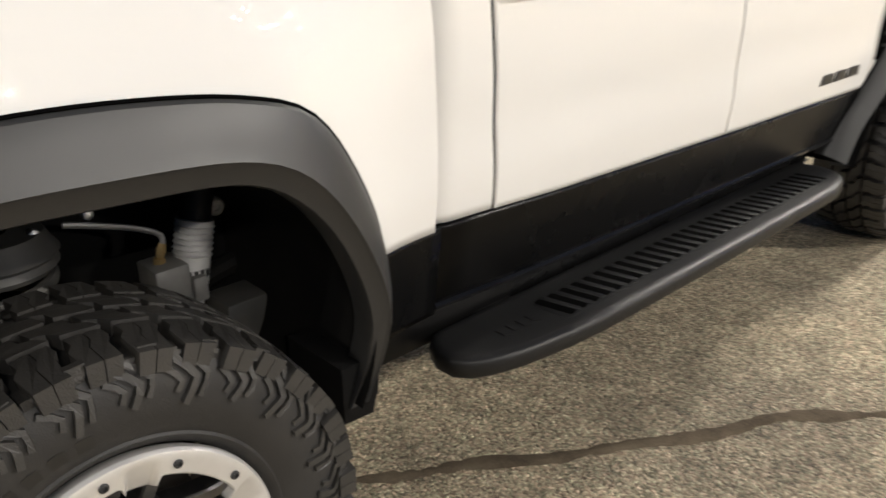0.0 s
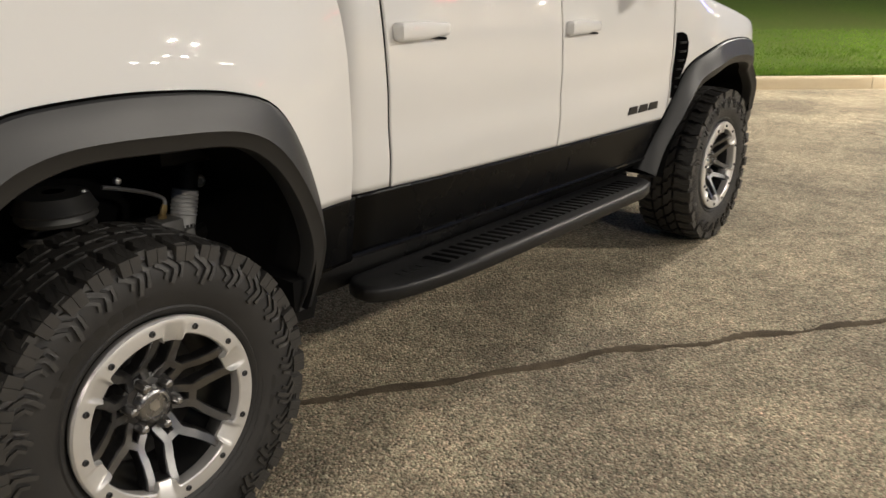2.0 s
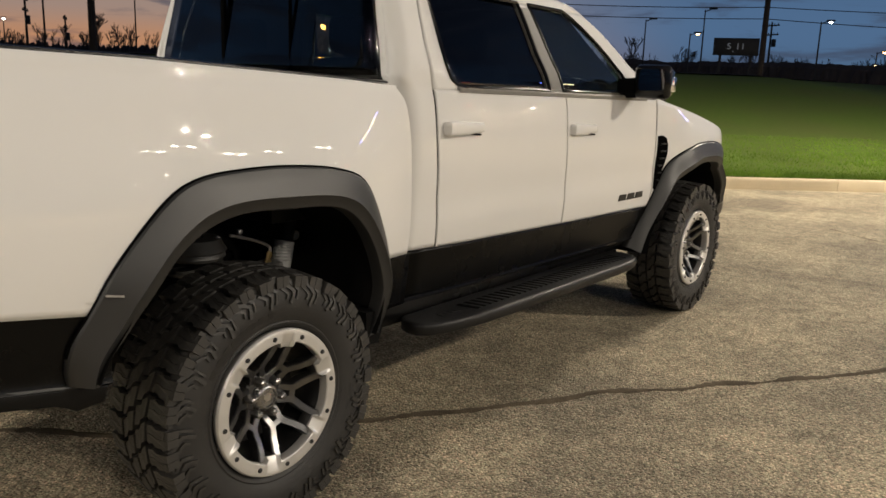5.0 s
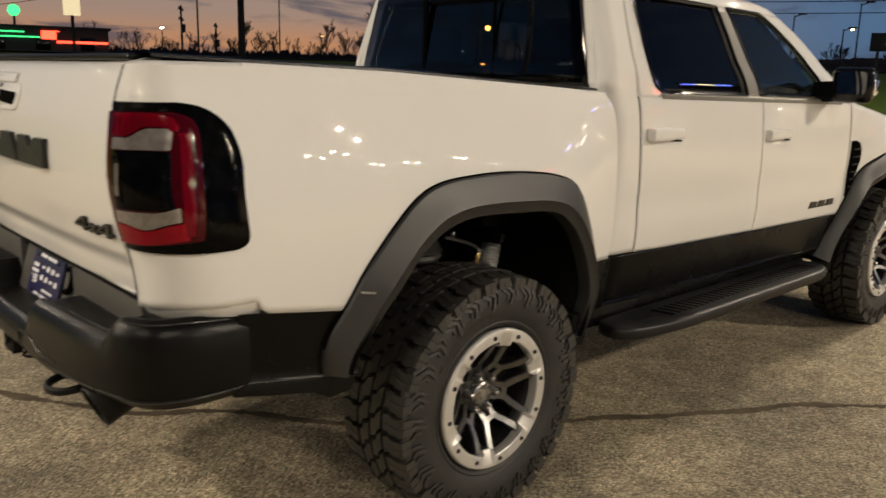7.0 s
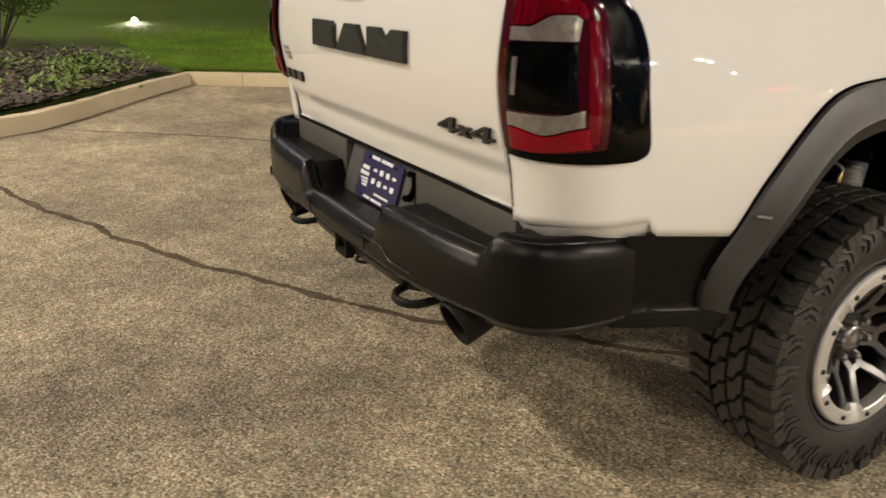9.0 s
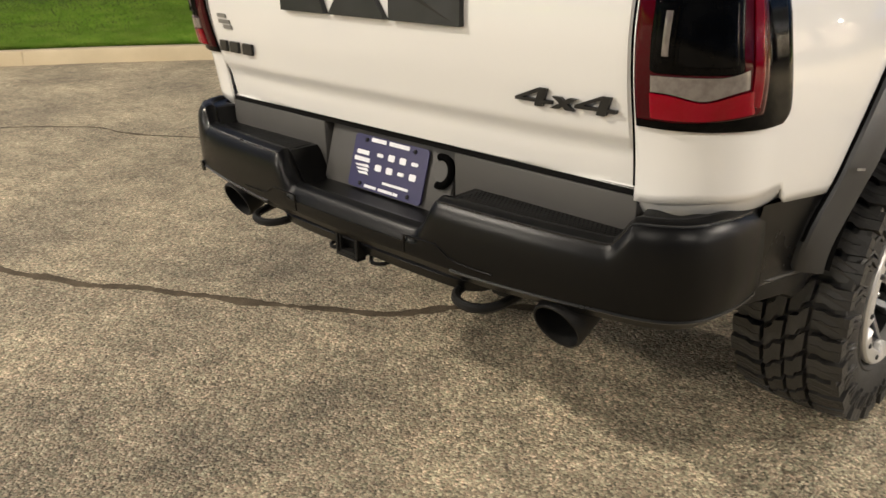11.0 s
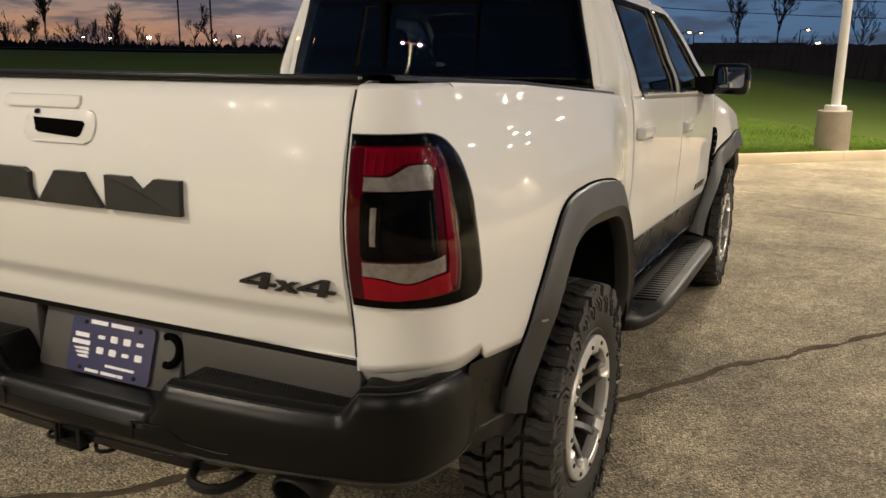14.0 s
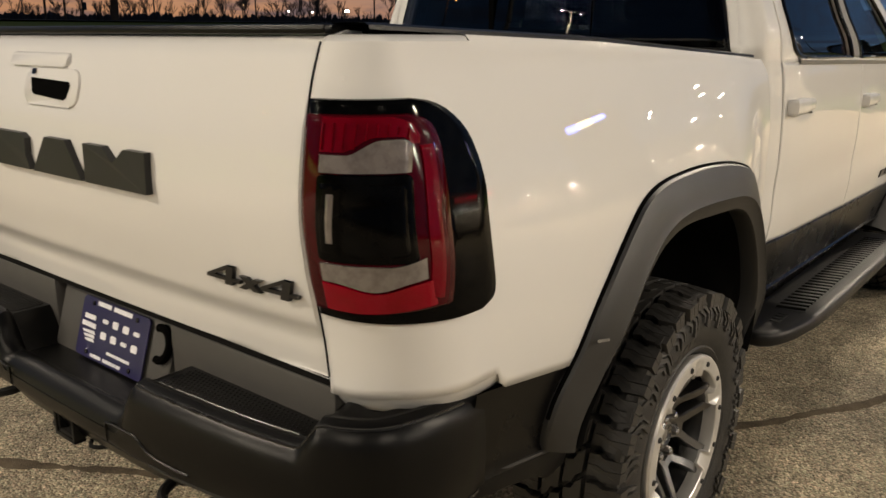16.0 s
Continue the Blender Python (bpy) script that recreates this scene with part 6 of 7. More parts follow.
    cap = part("centre_cap", lathe([(0.045, 0.060), (0.070, 0.054), (0.084, 0.048), (0.090, 0.041), (0.091, 0.035), (0.085, 0.032), (0.085, 0.001)], 32), HUBMETAL, rim, "dark centre cap")
    part("cap_emblem", prism([(-0.016, 0.004), (-0.010, 0.016), (0.010, 0.016), (0.016, 0.004), (0.008, -0.014), (-0.008, -0.014)], 0.084, 0.087, lambda a, b, h: Vector((h, a, b))), ALLOY, cap, "plain raised emblem")
    nut = lathe([(0.045, 0.0165), (0.086, 0.0155), (0.098, 0.012), (0.102, 0.006), (0.102, 0.001)], 6)
    for k in range(6):
        m = Matrix.Translation((0, 0.066 * math.sin(radians(60 * k)), 0.066 * math.cos(radians(60 * k))))
        if k == 0:
            fn = part("lug_nut", nut, NUT, rim, "bright lug nut", at=m, angle=20)
        else:
            c = new("lug_nut", fn.data)
            c.parent, c.matrix_basis = rim, m
    part("brake_disc", lathe([(-0.02, 0.07), (-0.02, 0.180), (0.0, 0.180), (0.0, 0.07)], 48), material("brake_iron", (0.035, 0.033, 0.031), 0.5, metal=0.6, patch=(0.022, 0.019, 0.017), patch_scale=20.0), hub, "dull iron brake disc")
    return tagged(hub, "off-road wheel with silver ring and forked spokes")


wheel = make_wheel()
wheel.parent = truck
wheel.matrix_basis = pose(0.870, -0.014, 0.447, 21, 0, 0)
for x, y, turn, spin in ((0.870, 3.686, 0, 37), (-0.870, 0, 180, 5), (-0.870, 3.686, 180, 50)):
    w = copy_thing(wheel, pose(x, y, 0.447, spin if turn == 0 else -spin, 0, turn))

# ---- lamps of the car park ----


def lot_lamp(x, y, z0, h, spread, watts, glow=LAMPGLOW, paint=GREYPOLE):
    post = empty("street_lamp", (x, y, z0))
    tagged(post, "white twin-head lamp post on a round concrete base" if paint is WHITEPOLE else "grey twin-head lamp post on a round concrete base", "street lamp", "lamp posts of the car park")
    part("base", lathe([(-0.1, 0.30), (0.60, 0.29), (0.62, 0.27), (0.62, 0.0005)], 32, axis="z"), POLEBASE, post, "round concrete footing")
    part("collar", lathe([(0.62, 0.19), (0.70, 0.185), (0.71, 0.17), (0.71, 0.0005)], 24, axis="z"), paint, post)
    part("post", lathe([(0.70, 0.085), (h, 0.060), (h + 0.03, 0.0005)], 16, axis="z"), paint, post, "tapered steel pole")
    for k in (-1, 1):
        a = radians(spread) + (0 if k > 0 else math.pi)
        d = Vector((math.cos(a), math.sin(a), 0))
        rot = pose(0, 0, 0, 0, 0, math.degrees(a))
        part("arm", tube([Vector((0, 0, h - 0.10)), d * 0.35 + Vector((0, 0, h + 0.02))], 0.035, 8), paint, post)
        head = part("lamp_head", boxed((0.30, -0.17, -0.04), (0.95, 0.17, 0.05), 0.03, Matrix.Translation((0, 0, h)) @ rot), DARKMETAL, post, "flat lamp head")
        part("diffuser", boxed((0.56 if watts else 0.46, -0.04 if watts else -0.08, -0.052 if watts else -0.14), (0.70 if watts else 0.74, 0.04 if watts else 0.08, -0.042), 0, Matrix.Translation((0, 0, h)) @ rot), glow, head, "glowing lamp panel")
        if not watts:
            continue
        ld = bpy.data.lights.new("lamp_light", "AREA")
        ld.shape, ld.size, ld.size_y, ld.energy, ld.color = "RECTANGLE", 0.13, 0.075, watts, WARM
        lo = new("lamp_light", ld)
        lo.parent = post
        lo.matrix_basis = Matrix.Translation(d * 0.63 + Vector((0, 0, h - 0.06))) @ rot
    return post


for (x, y), h, spread, watts in LOT_LAMPS:
    lot_lamp(x, y, 0.27 if (x, y) == (1.66, 13.9) else 0.0 if x > -6 else 0.15, h, spread, watts, LOTGLINT if y < -20 else LAMPGLOW, WHITEPOLE if (x, y) in ((1.66, 13.9), (-16.4, -27.9)) else GREYPOLE)
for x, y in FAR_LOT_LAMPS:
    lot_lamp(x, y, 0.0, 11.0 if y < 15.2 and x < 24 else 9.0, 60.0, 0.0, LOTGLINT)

# ---- planting bed at the corner ----


def on_bank(i, d, up=0.0):
    """A place d metres behind the kerb at a running index along it."""
    k = min(int(i), len(KERB) - 2)
    w = i - k
    x = KERB[k][0] * (1 - w) + KERB[k + 1][0] * w
    y = KERB[k][1] * (1 - w) + KERB[k + 1][1] * w
    dx = OUT[k][0] * (1 - w) + OUT[k + 1][0] * w
    dy = OUT[k][1] * (1 - w) + OUT[k + 1][1] * w
    return Vector((x + dx * d, y + dy * d, bank(d) + up))


rows = []
for i in np.linspace(9.35, 15.5, 60):
    reach = 3.2 + 1.6 * smooth01(9.3, 11.5, i) + 0.4 * noise.noise((i * 2.1, 0, 0))
    rows.append([on_bank(i, 0.10 + (reach - 0.10) * k / 16, (0.055 if k < 16 else -0.03) + 0.03 * noise.noise((i * 5, k * 0.9, 2.0))) for k in range(17)])
tagged(obj("planting_bed", grid_bm(rows), MULCH), "dark bark mulch bed behind the kerb", "mulch bed", kind="structure")

rnd = random.Random(11)


def scatter(name, count, shape, mat, label, category):
    """One object of many small bits; shape(rnd) yields corner points of a bit."""
    verts, faces = [], []
    for _ in range(count):
        pts = shape(rnd)
        if pts is None:
            continue
        faces.append(tuple(range(len(verts), len(verts) + len(pts))))
        verts += pts
    me = bpy.data.meshes.new(name)
    me.from_pydata([tuple(v) for v in verts], [], faces)
    me.materials.append(mat)
    return tagged(new(name, me), label, category, kind="stuff")


def chip(r):
    p = on_bank(r.uniform(9.45, 14.5), 0.15 + 4.2 * r.random() ** 1.3, 0.075)
    a, l, w = r.uniform(0, 6.28), r.uniform(0.03, 0.08), r.uniform(0.008, 0.022)
    u, v = Vector((math.cos(a), math.sin(a), r.uniform(-0.3, 0.3))) * l, Vector((-math.sin(a), math.cos(a), r.uniform(-0.3, 0.3))) * w
    return [p - u - v, p + u - v, p + u + v, p - u + v]


CHIP = material("mulch_chip", (0.07, 0.05, 0.035), 0.9, grain=(0.13, 0.10, 0.07), bump_scale=8.0, patch=(0.03, 0.024, 0.02), patch_scale=2.0)
scatter("mulch_chips", 5200, chip, CHIP, "loose bark chips on the planting bed", "mulch")


def blade(r):
    i = r.choice((r.uniform(3.2, 9.1), r.uniform(5.0, 9.1)))
    d = 0.12 + 5.5 * r.random() ** 2.0
    p = on_bank(i, d, -0.01)
    h, a = r.uniform(0.03, 0.07), r.uniform(0, 6.28)
    w = Vector((math.cos(a), math.sin(a), 0)) * r.uniform(0.004, 0.008)
    lean = Vector((r.uniform(-0.03, 0.03), r.uniform(-0.03, 0.03), h))
    return [p - w, p + w, p + lean]


scatter("grass", 170000, blade, BLADE, "uneven grass blades along the kerb", "grass")


def weed(r):
    c = on_bank(*[(10.2, 1.0), (10.5, 2.0), (11.3, 0.5), (10.0, 0.8), (12.2, 1.5), (9.7, 1.6), (11.8, 2.6), (10.9, 3.4)][r.randrange(8)], 0.06)
    p = c + Vector((r.gauss(0, 0.28), r.gauss(0, 0.28), abs(r.gauss(0, 0.07))))
    a, l = r.uniform(0, 6.28), r.uniform(0.03, 0.09)
    u = Vector((math.cos(a), math.sin(a), r.uniform(-0.2, 0.8))) * l
    v = Vector((-math.sin(a), math.cos(a), r.uniform(-0.3, 0.3))) * l * 0.35
    return [p - u * 0.2, p + u * 0.4 + v, p + u, p + u * 0.4 - v]


scatter("ground_weeds", 2600, weed, SHRUB, "low green weeds growing in the mulch", "weeds")


def shrub(at, radius, height, seed, label):
    r = random.Random(seed)
    base = empty("shrub", at)
    tagged(base, label, "shrub", "shrubs of the planting bed")
    bm = bmesh.new()
    tips = []
    for _ in range(26):
        a, t = r.uniform(0, 6.28), r.uniform(0.25, 1.0)
        end = Vector((math.cos(a) * radius * t, math.sin(a) * radius * t, height * (1.05 - 0.55 * t * t) * r.uniform(0.75, 1.05)))
        mid = end * 0.5 + Vector((0, 0, 0.12 * height))
        tube([Vector((0.03 * math.cos(a), 0.03 * math.sin(a), -0.05)), mid, end], [0.016, 0.010, 0.004], 5, bm, caps=False)
        tips.append((mid, end))
    part("stems", bm, BARK, base, "thin woody stems")
    verts, faces = [], []
    for mid, end in tips:
        for _ in range(150):
            c = mid.lerp(end, r.uniform(0.0, 1.12)) + Vector((r.gauss(0, 0.10), r.gauss(0, 0.10), r.gauss(0, 0.09))) * radius
            l, a = r.uniform(0.03, 0.065), r.uniform(0, 6.28)
            u = Vector((math.cos(a), math.sin(a), r.uniform(-0.2, 0.9))).normalized() * l
            v = u.orthogonal().normalized() * l * 0.38
            k = len(verts)
            verts += [c - u, c + v, c + u, c - v]
            faces.append((k, k + 1, k + 2, k + 3))
    me = bpy.data.meshes.new("leaves")
    me.from_pydata([tuple(v) for v in verts], [], faces)
    me.materials.append(SHRUB)
    lv = new("leaves", me)
    lv.parent = base
    tagged(lv, "small yellow-green leaves", kind="stuff")


shrub((-12.0, -2.15, 0.35), 1.05, 1.55, 4, "leafy green shrub in the mulch bed")
shrub((-11.2, -3.9, 0.30), 0.9, 1.2, 9, "rounded green shrub in the mulch bed")
shrub((-10.2, -5.8, 0.30), 0.9, 1.1, 12, "rounded green shrub in the mulch bed")

# flood lamp on a ground spike, aimed at the lot
fl = empty("flood_lamp", (-15.6, 0.42, 0.40))
tagged(fl, "small ground flood lamp glowing white on the lawn", "flood lamp")
part("spike", tube([(0, 0, -0.3), (0, 0, 0.10)], 0.02, 8), DARKMETAL, fl)
part("housing", lathe([(-0.10, 0.001), (-0.10, 0.03), (0.0, 0.055), (0.03, 0.058), (0.03, 0.052), (0.02, 0.047)], 20, m=Matrix.Translation((0, 0, 0.16)) @ pose(0, 0, 0, 0, -8, -10)), DARKMETAL, fl)
part("lens", lathe([(0.022, 0.001), (0.024, 0.03), (0.02, 0.048)], 20, m=Matrix.Translation((0, 0, 0.16)) @ pose(0, 0, 0, 0, -8, -10)), glowing("flood_glow", (1.0, 0.90, 0.72), 400.0), fl, "bright lens")
ld = bpy.data.lights.new("flood_light", "SPOT")
ld.energy, ld.color, ld.spot_size, ld.spot_blend, ld.shadow_soft_size = 60.0, (1.0, 0.88, 0.70), radians(120), 0.6, 0.05
lo = new("flood_light", ld)
lo.parent = fl
lo.matrix_basis = look((0.12, -0.02, 0.20), (4.0, -0.8, 0.9))

# ---- road and distance ----
rows = []
for i in np.linspace(0.0, 12.0, 90):
    rows.append([on_bank(i, d, 0.03) for d in (22.5, 23.0, 26, 30, 34, 34.5)])
tagged(obj("road", grid_bm(rows), material("far_road", (0.05, 0.047, 0.045), 0.85, bump=0.2, bump_scale=40.0, patch=(0.065, 0.06, 0.056), patch_scale=0.3)), "dark two-lane road along the top of the bank", "road", kind="structure")


def bank_z(x, y):
    """Height of the far ground under a place."""
    best = min(range(len(KERB)), key=lambda k: math.dist(KERB[k], (x, y)) - 0.001 * k)
    return bank(abs((x - KERB[best][0]) * OUT[best][0] + (y - KERB[best][1]) * OUT[best][1]))


def utility_pole(x, y, h, r=0.15, arms=1, label="dark wooden utility pole with cross-arm"):
    z0 = bank_z(x, y)
    p = empty("utility_pole", (x, y, z0 - 0.3))
    tagged(p, label, "utility pole", "poles along the road")
    part("post", lathe([(0, r), (h, r * 0.7), (h + 0.02, 0.001)], 10, axis="z"), WOODPOLE, p)
    for k in range(arms):
        z = h - 0.4 - 0.9 * k
        part("cross_arm", boxed((-1.1, -0.06, z), (1.1, 0.06, z + 0.13), 0.01, pose(0, 0, 0, 0, 0, -35)), WOODPOLE, p)
        for u in (-0.95, -0.4, 0.4, 0.95):
            part("insulator", lathe([(0, 0.03), (0.12, 0.045), (0.15, 0.02), (0.15, 0.001)], 8, axis="z", m=pose(0, 0, 0, 0, 0, -35) @ Matrix.Translation((u, 0, z + 0.13))), DARKMETAL, p)
    if arms > 1:
        part("transformer", lathe([(0, 0.001), (0, 0.22), (0.7, 0.22), (0.75, 0.12), (0.75, 0.001)], 14, axis="z", m=Matrix.Translation((0.34, 0, h - 2.4))), DARKMETAL, p)
    return p


def far_lamp(x, y, top, mat, size=0.16, label="tall road lamp with a glowing head", lit=True, r=0.07):
    z0 = bank_z(x, y) - 0.3
    h = top - z0
    p = empty("street_lamp", (x, y, z0))
    tagged(p, label, "street lamp", "lamps along the road")
    part("post", lathe([(0, r), (h, r * 0.6), (h + 0.02, 0.001)], 8, axis="z"), DARKMETAL, p)
    part("arm", tube([(0, 0, h - 0.1), (0.5, -0.2, h + 0.02)], 0.03, 6), DARKMETAL, p)
    head = part("lamp_head", boxed((-0.25, -0.12, 0.0), (0.25, 0.12, 0.10), 0.02, Matrix.Translation((0.65, -0.26, h))), DARKMETAL, p)
    if lit:
        bm = bmesh.new()
        bmesh.ops.create_icosphere(bm, subdivisions=2, radius=size * 0.6, matrix=Matrix.Translation((0.65, -0.26, h - 0.06)) @ Matrix.Diagonal((1.3, 1.0, 0.7, 1)))
        part("lamp_bowl", bm, mat, head, "glowing bowl")


utility_pole(-49.7, 27.0, 11.0, 0.26, 0, "thick dark wooden pole beside the road")
utility_pole(-11.4, 44.1, 10.5, 0.17, 1)
utility_pole(-23.4, 84.3, 6.2, 0.13, 2)
utility_pole(-69.6, 31.9, 5.2, 0.12, 2)
utility_pole(-77.2, 39.2, 4.2, 0.12, 2)
utility_pole(-60.0, 28.8, 9.5, 0.08, 0, "thin dark pole against the dusk")
utility_pole(-65.5, 39.7, 9.5, 0.07, 0, "thin dark pole against the dusk")
utility_pole(-46.5, 48.2, 9.0, 0.07, 0, "thin dark pole against the dusk")
utility_pole(-44.7, 49.9, 9.0, 0.08, 1)
far_lamp(-22.3, 52.7, 5.9, FARGLOW, lit=False, label="unlit dark lamp post by the road")
far_lamp(-18.7, 54.2, 6.6, FARGLOW, lit=False, label="unlit dark lamp post by the road")
far_lamp(-19.7, 54.4, 5.05, FARGLOW, 0.15, "road lamp with a warm glowing head")
far_lamp(-11.8, 56.8, 5.9, FARWHITE, 0.16)
far_lamp(-70.9, 30.6, 5.2, FARWHITE, 0.22)
far_lamp(-72.2, 48.9, 5.3, FARGLOW, 0.16)
for x, y, z, m, s in ((-69.4, 52.6, 4.6, FARGLOW, 0.18), (-66.6, 56.1, 4.0, FARWHITE, 0.14), (-64.9, 57.9, 3.95, FARWHITE, 0.14), (-62.4, 60.6, 4.1, FARWHITE, 0.34), (-57.6, 65.0, 3.95, FARWHITE, 0.16), (-55.9, 66.7, 4.4, FARWHITE, 0.20), (-11.4, 76.4, 4.8, FARGLOW, 0.20), (-10.4, 76.6, 4.75, FARGLOW, 0.14), (-12.0, 76.3, 3.7, FARGLOW, 0.14), (-1.4, 77.5, 5.0, FARGLOW, 0.16), (-0.5, 77.5, 3.85, FARWHITE, 0.26), (4.5, 78.0, 3.4, FARGLOW, 0.14), (-84.0, 22.0, 4.2, FARWHITE, 0.18)):
    far_lamp(x - 0.65, y + 0.26, z, m, s, "far lamp glowing above dark trees")


far_lamp(-23.3, -22.7, 9.1, AMBERGLOW, 0.30, "tall amber lamp beyond the lot")
far_lamp(-31.6, -31.3, 8.85, AMBERGLOW, 0.30, "tall amber lamp beyond the lot")


def wire(a, b, sag, label="thin sagging overhead power wire"):
    a, b = Vector(a), Vector(b)
    pts = [a.lerp(b, t) - Vector((0, 0, sag * 4 * t * (1 - t))) for t in np.linspace(0, 1, 24)]
    tagged(obj("overhead_wire", tube(pts, 0.022, 5), WIRE), label, "wire")


wire((-34.0, 33.5, 6.6), (-11.4, 44.1, 5.75), 0.35)
wire((-11.4, 44.1, 5.75), (22.0, 58.0, 5.6), 0.4)
wire((-34.0, 33.5, 5.9), (-11.4, 44.1, 5.15), 0.3)
wire((-11.4, 44.1, 5.15), (22.0, 58.0, 4.6), 0.5)
wire((-49.7, 27.0, 10.5), (-34.0, 33.5, 6.6), 0.2)
wire((-80.0, 14.0, 6.2), (-49.7, 27.0, 10.2), 1.2)
wire((-49.7, 27.0, 9.8), (-44.7, 49.9, 9.3), 0.6)

# roadside sign
sg_ = empty("road_sign", (-14.98, 50.26, bank_z(-14.98, 50.26)))
tagged(sg_, "dark boxy roadside sign with pale digits", "sign")
hgt = 4.5 - sg_.location.z
part("cabinet", boxed((-1.35, -0.2, hgt - 1.05), (1.35, 0.2, hgt), 0.03, pose(0, 0, 0, 0, 0, 19)), DARKMETAL, sg_)
for u in (-0.9, 0.9):
    part("leg", boxed((u - 0.08, -0.08, -0.4), (u + 0.08, 0.08, hgt - 1.0), 0.01, pose(0, 0, 0, 0, 0, 19)), DARKMETAL, sg_)
for ch, u in (("5", -0.42), (".", -0.16), ("1", 0.10), ("1", 0.40)):
    lettering(ch, 0.52, SIGNGLOW, sg_, pose(0, 0, 0, 0, 0, 19) @ Matrix.Translation((u, -0.22, hgt - 0.52 - (0.17 if ch == "." else 0.0))) @ pose(0, 0, 0, 90, 0, 0), "digit", "pale lit digit", stretch=1.15)


def building(x, y, w, d, h, turn, label, strips=()):
    z0 = bank_z(x, y) - 0.4
    b = empty("far_building", (x, y, z0))
    b.rotation_euler = (0, 0, radians(turn))
    tagged(b, label, "building", "far buildings")
    part("wall", boxed((-w / 2, -d / 2, 0), (w / 2, d / 2, h)), FARBUILD, b)
    part("roof", boxed((-w / 2 - 0.2, -d / 2 - 0.2, h), (w / 2 + 0.2, d / 2 + 0.2, h + 0.18), 0.02), DARKMETAL, b)
    n = max(2, int(w / 2.5))
    for k in range(n):
        u = -w / 2 + (k + 0.5) * w / n
        win = part("window", boxed((u - 0.5, -d / 2 - 0.03, h * 0.35), (u + 0.5, -d / 2 + 0.05, h * 0.75), 0.01), GLOSS, b)
    for x0, x1, z, th, m in strips:
        part("light_strip", boxed((x0, -d / 2 - 0.08, z - th / 2), (x1, -d / 2 - 0.02, z + th / 2)), m, b, "glowing sign strip")
    return b


building(-64.6, 18.3, 9.0, 5.0, 2.4, 75, "low dark roadside shop with red and green light strips", ((-4.6, -1.2, 2.1, 0.09, GREENGLOW), (-3.2, -0.2, 1.75, 0.09, GREENGLOW), (-0.1, 0.9, 1.9, 0.55, REDGLOW), (0.9, 4.4, 1.45, 0.16, REDGLOW), (-0.1, 1.1, 2.2, 0.07, REDGLOW)))
building(-6.4, 79.0, 9.0, 6.0, 2.2, 5, "low dark building with a green-lit canopy", ((-1.8, 1.6, 1.6, 0.12, GREENGLOW),))
building(3.6, 80.0, 10.0, 6.0, 2.0, 0, "low dark building beyond the road", ((-2.0, 1.0, 0.9, 0.10, FARGLOW),))
gs = empty("pole_sign", (-64.7, 16.5, bank_z(-64.7, 16.5) - 0.3))
tagged(gs, "round green roadside pole sign", "sign")
part("post", tube([(0, 0, 0), (0, 0, 3.2)], 0.09, 8), DARKMETAL, gs)
part("disc", lathe([(-0.08, 0.001), (-0.08, 0.42), (0.08, 0.42), (0.08, 0.001)], 24, m=Matrix.Translation((0, 0, 3.6)) @ pose(0, 0, 0, 0, 0, -15)), GREENGLOW, gs)
ps = empty("pole_sign", (-58.8, 18.7, bank_z(-58.8, 18.7) - 0.3))
tagged(ps, "tall pale-faced roadside pole sign", "sign")
part("post", tube([(0, 0, 0), (0, 0, 3.4)], 0.12, 8), DARKMETAL, ps)
part("panel", boxed((-0.15, -0.55, 3.2), (0.15, 0.55, 5.0), 0.03), glowing("sign_panel", (0.9, 0.75, 0.45), 0.8), ps)


def bare_tree(bm_v, bm_f, x, y, z, h, r, levels=4):
    def twig(a, b, w):
        d = (b - a)
        s = d.orthogonal().normalized() * w
        t = d.cross(s).normalized() * w
        k = len(bm_v)
        bm_v.extend([a - s, a + s, a + t, b])
        bm_f.extend([(k, k + 1, k + 3), (k + 1, k + 2, k + 3), (k + 2, k, k + 3)])

    def grow(a, d, l, w, depth):
        b = a + d * l
        twig(a, b, w)
        if depth:
            for _ in range(3 if depth > 1 else 4):
                nd = (d + Vector((r.uniform(-1, 1), r.uniform(-1, 1), r.uniform(-0.1, 0.8))) * 0.62).normalized()
                grow(a.lerp(b, r.uniform(0.35, 0.98)), nd, l * r.uniform(0.5, 0.75), w * 0.74, depth - 1)
    grow(Vector((x, y, z - 0.3)), Vector((r.uniform(-0.08, 0.08), r.uniform(-0.08, 0.08), 1)).normalized(), h * 0.5, 0.016 * h, levels)


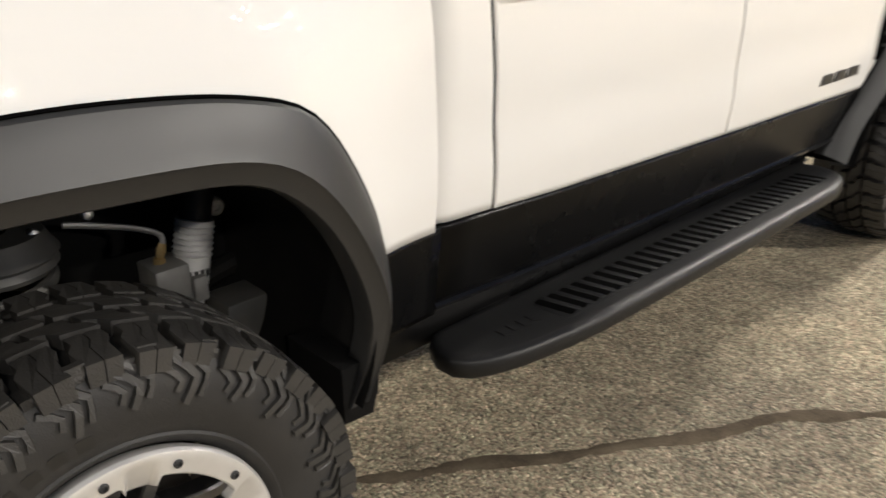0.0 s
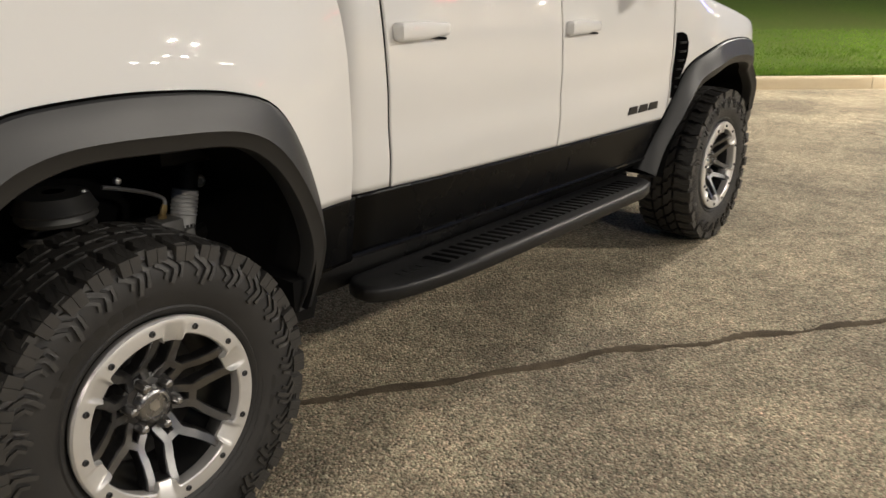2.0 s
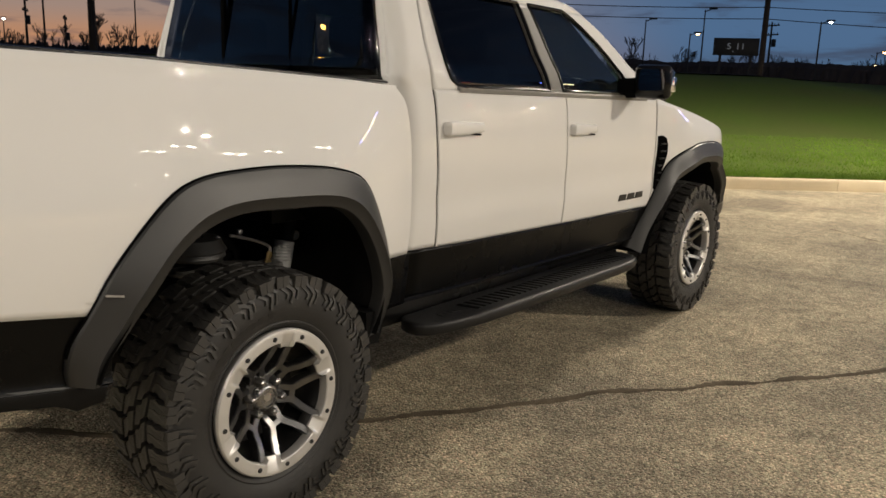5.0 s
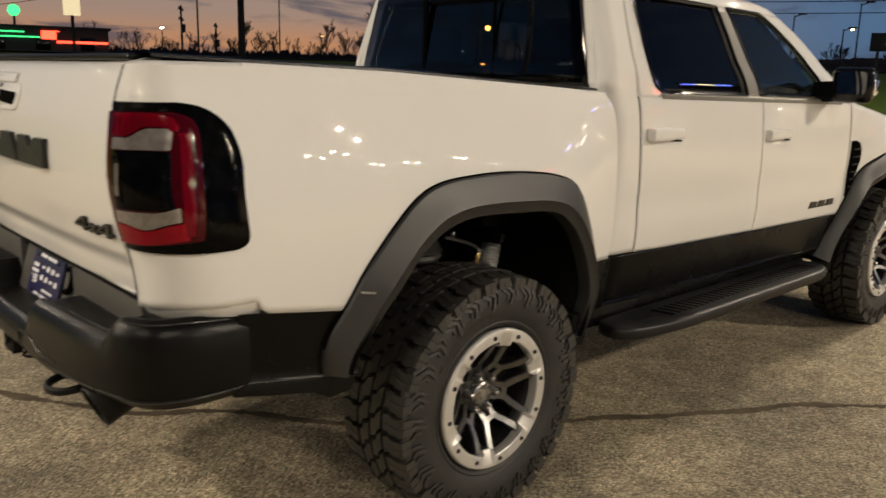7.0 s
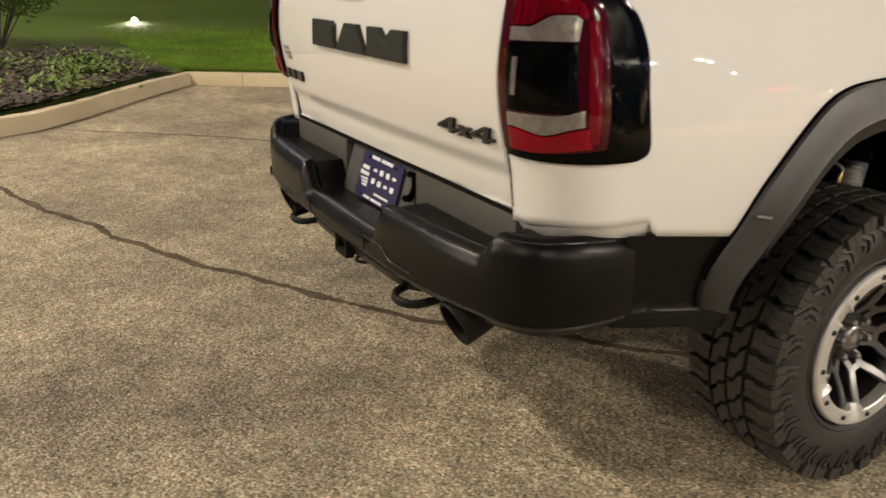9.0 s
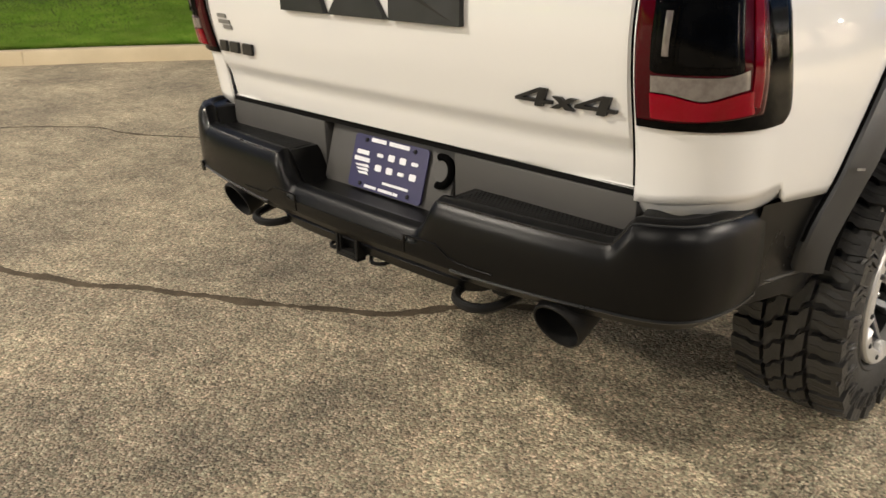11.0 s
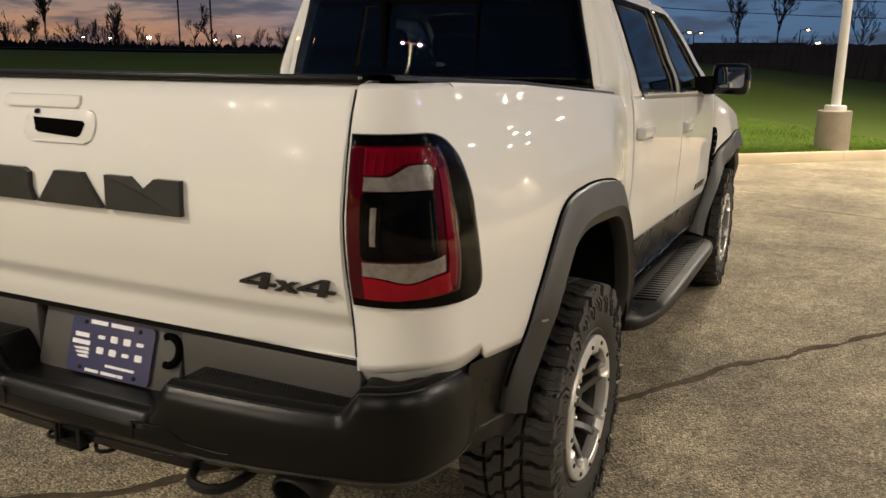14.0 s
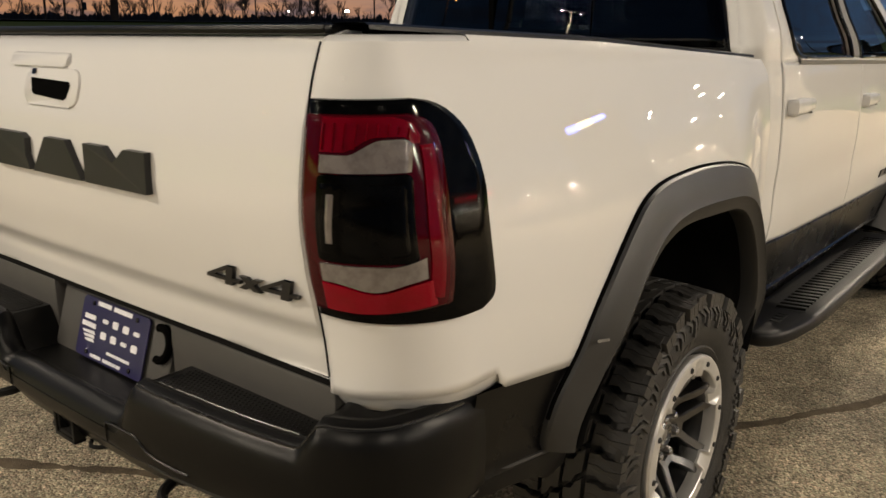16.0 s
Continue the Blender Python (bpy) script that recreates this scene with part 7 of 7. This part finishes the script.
r = random.Random(23)
vs, fs = [], []
for k in range(760):
    az = radians(r.uniform(-12, 112))
    dist = r.uniform(88, 180)
    x, y = -dist * math.sin(az), dist * math.cos(az)
    bare_tree(vs, fs, x, y, bank_z(x, y) - 0.4, r.choice((1.6, 2.2, 3.0, 4.4, 5.2)) * r.uniform(0.8, 1.2) * dist / 130, r)
me = bpy.data.meshes.new("far_trees")
me.from_pydata([tuple(v) for v in vs], [], fs)
me.materials.append(FARWOOD)
tagged(new("far_trees", me), "dark bare trees along the far edge of the fields", "trees", kind="stuff")
for x, y, h, s in ((-5.9, 67.0, 7.2, 3), (-3.2, 67.3, 8.6, 5), (2.6, 70.0, 6.0, 6), (-65.5, 51.0, 6.5, 21), (-61.5, 55.4, 5.4, 22), (-56.5, 60.5, 4.6, 23), (-72.0, 39.0, 4.8, 24), (-67.0, 46.0, 5.0, 25), (-57.0, 51.8, 5.0, 7), (-61.5, 46.5, 3.6, 8), (-58.5, 44.0, 3.4, 9), (-36.0, 79.4, 4.6, 10), (-30.0, 80.5, 4.0, 12)):
    v1, f1 = [], []
    bare_tree(v1, f1, 0, 0, 0, h, random.Random(s), 6)
    t = empty("bare_tree", (x, y, bank_z(x, y) - 0.2))
    tagged(t, "leafless dark tree against the dusk sky", "tree", "bare trees beyond the road")
    for nm, a, b in (("trunk", 0, 1), ("crown", 1, None)):
        fsub = f1[:3] if nm == "trunk" else f1[3:]
        me = bpy.data.meshes.new(nm)
        used = sorted({i for f in fsub for i in f})
        place = {i: n for n, i in enumerate(used)}
        me.from_pydata([tuple(v1[i]) for i in used], [], [tuple(place[i] for i in f) for f in fsub])
        me.materials.append(FARWOOD)
        o = new(nm, me)
        o.parent = t
# low woods that close the horizon
rows = []
for k in range(1500):
    az = radians(-14 + 128 * k / 1499)
    dist = 195 + 6 * noise.noise((k * 0.02, 0, 0))
    x, y = -dist * math.sin(az), dist * math.cos(az)
    top = 1.7 + 0.9 * abs(noise.noise((k * 0.03, 3, 0))) + 1.1 * abs(noise.noise((k * 0.17, 5, 0))) + r.uniform(0, 1.0)
    z = bank_z(x, y)
    rows.append([(x, y, z - 3), (x, y, z + top * 0.6), (x * 1.01, y * 1.01, z + top)])
tagged(obj("far_woods", grid_bm(rows), FARWOOD), "uneven dark band of woods on the horizon", "woods", kind="stuff")


# long dark hedge beyond the road
rows = []
hr = random.Random(41)
for k in range(420):
    x = -31.0 + 92.0 * k / 419
    y = 62.0 + 0.18 * (x + 31)
    z = bank_z(x, y) - 0.6
    top = 3.45 + 0.16 * noise.noise((k * 0.05, 0, 0)) + 0.10 * noise.noise((k * 0.31, 2, 0)) + hr.uniform(-0.05, 0.05) - z
    top *= smooth01(-6, 14, k)
    rows.append([(x, y - 0.9, z), (x + hr.uniform(-0.1, 0.1), y - 0.8 + hr.uniform(-0.15, 0.15), z + top * 0.4), (x, y - 0.6 + hr.uniform(-0.15, 0.15), z + top * 0.8), (x, y + hr.uniform(-0.1, 0.1), z + top), (x, y + 0.9, z)])
tagged(obj("hedge", grid_bm(rows), FARWOOD, smooth=False), "long dark clipped hedge beyond the road", "hedge", kind="stuff")

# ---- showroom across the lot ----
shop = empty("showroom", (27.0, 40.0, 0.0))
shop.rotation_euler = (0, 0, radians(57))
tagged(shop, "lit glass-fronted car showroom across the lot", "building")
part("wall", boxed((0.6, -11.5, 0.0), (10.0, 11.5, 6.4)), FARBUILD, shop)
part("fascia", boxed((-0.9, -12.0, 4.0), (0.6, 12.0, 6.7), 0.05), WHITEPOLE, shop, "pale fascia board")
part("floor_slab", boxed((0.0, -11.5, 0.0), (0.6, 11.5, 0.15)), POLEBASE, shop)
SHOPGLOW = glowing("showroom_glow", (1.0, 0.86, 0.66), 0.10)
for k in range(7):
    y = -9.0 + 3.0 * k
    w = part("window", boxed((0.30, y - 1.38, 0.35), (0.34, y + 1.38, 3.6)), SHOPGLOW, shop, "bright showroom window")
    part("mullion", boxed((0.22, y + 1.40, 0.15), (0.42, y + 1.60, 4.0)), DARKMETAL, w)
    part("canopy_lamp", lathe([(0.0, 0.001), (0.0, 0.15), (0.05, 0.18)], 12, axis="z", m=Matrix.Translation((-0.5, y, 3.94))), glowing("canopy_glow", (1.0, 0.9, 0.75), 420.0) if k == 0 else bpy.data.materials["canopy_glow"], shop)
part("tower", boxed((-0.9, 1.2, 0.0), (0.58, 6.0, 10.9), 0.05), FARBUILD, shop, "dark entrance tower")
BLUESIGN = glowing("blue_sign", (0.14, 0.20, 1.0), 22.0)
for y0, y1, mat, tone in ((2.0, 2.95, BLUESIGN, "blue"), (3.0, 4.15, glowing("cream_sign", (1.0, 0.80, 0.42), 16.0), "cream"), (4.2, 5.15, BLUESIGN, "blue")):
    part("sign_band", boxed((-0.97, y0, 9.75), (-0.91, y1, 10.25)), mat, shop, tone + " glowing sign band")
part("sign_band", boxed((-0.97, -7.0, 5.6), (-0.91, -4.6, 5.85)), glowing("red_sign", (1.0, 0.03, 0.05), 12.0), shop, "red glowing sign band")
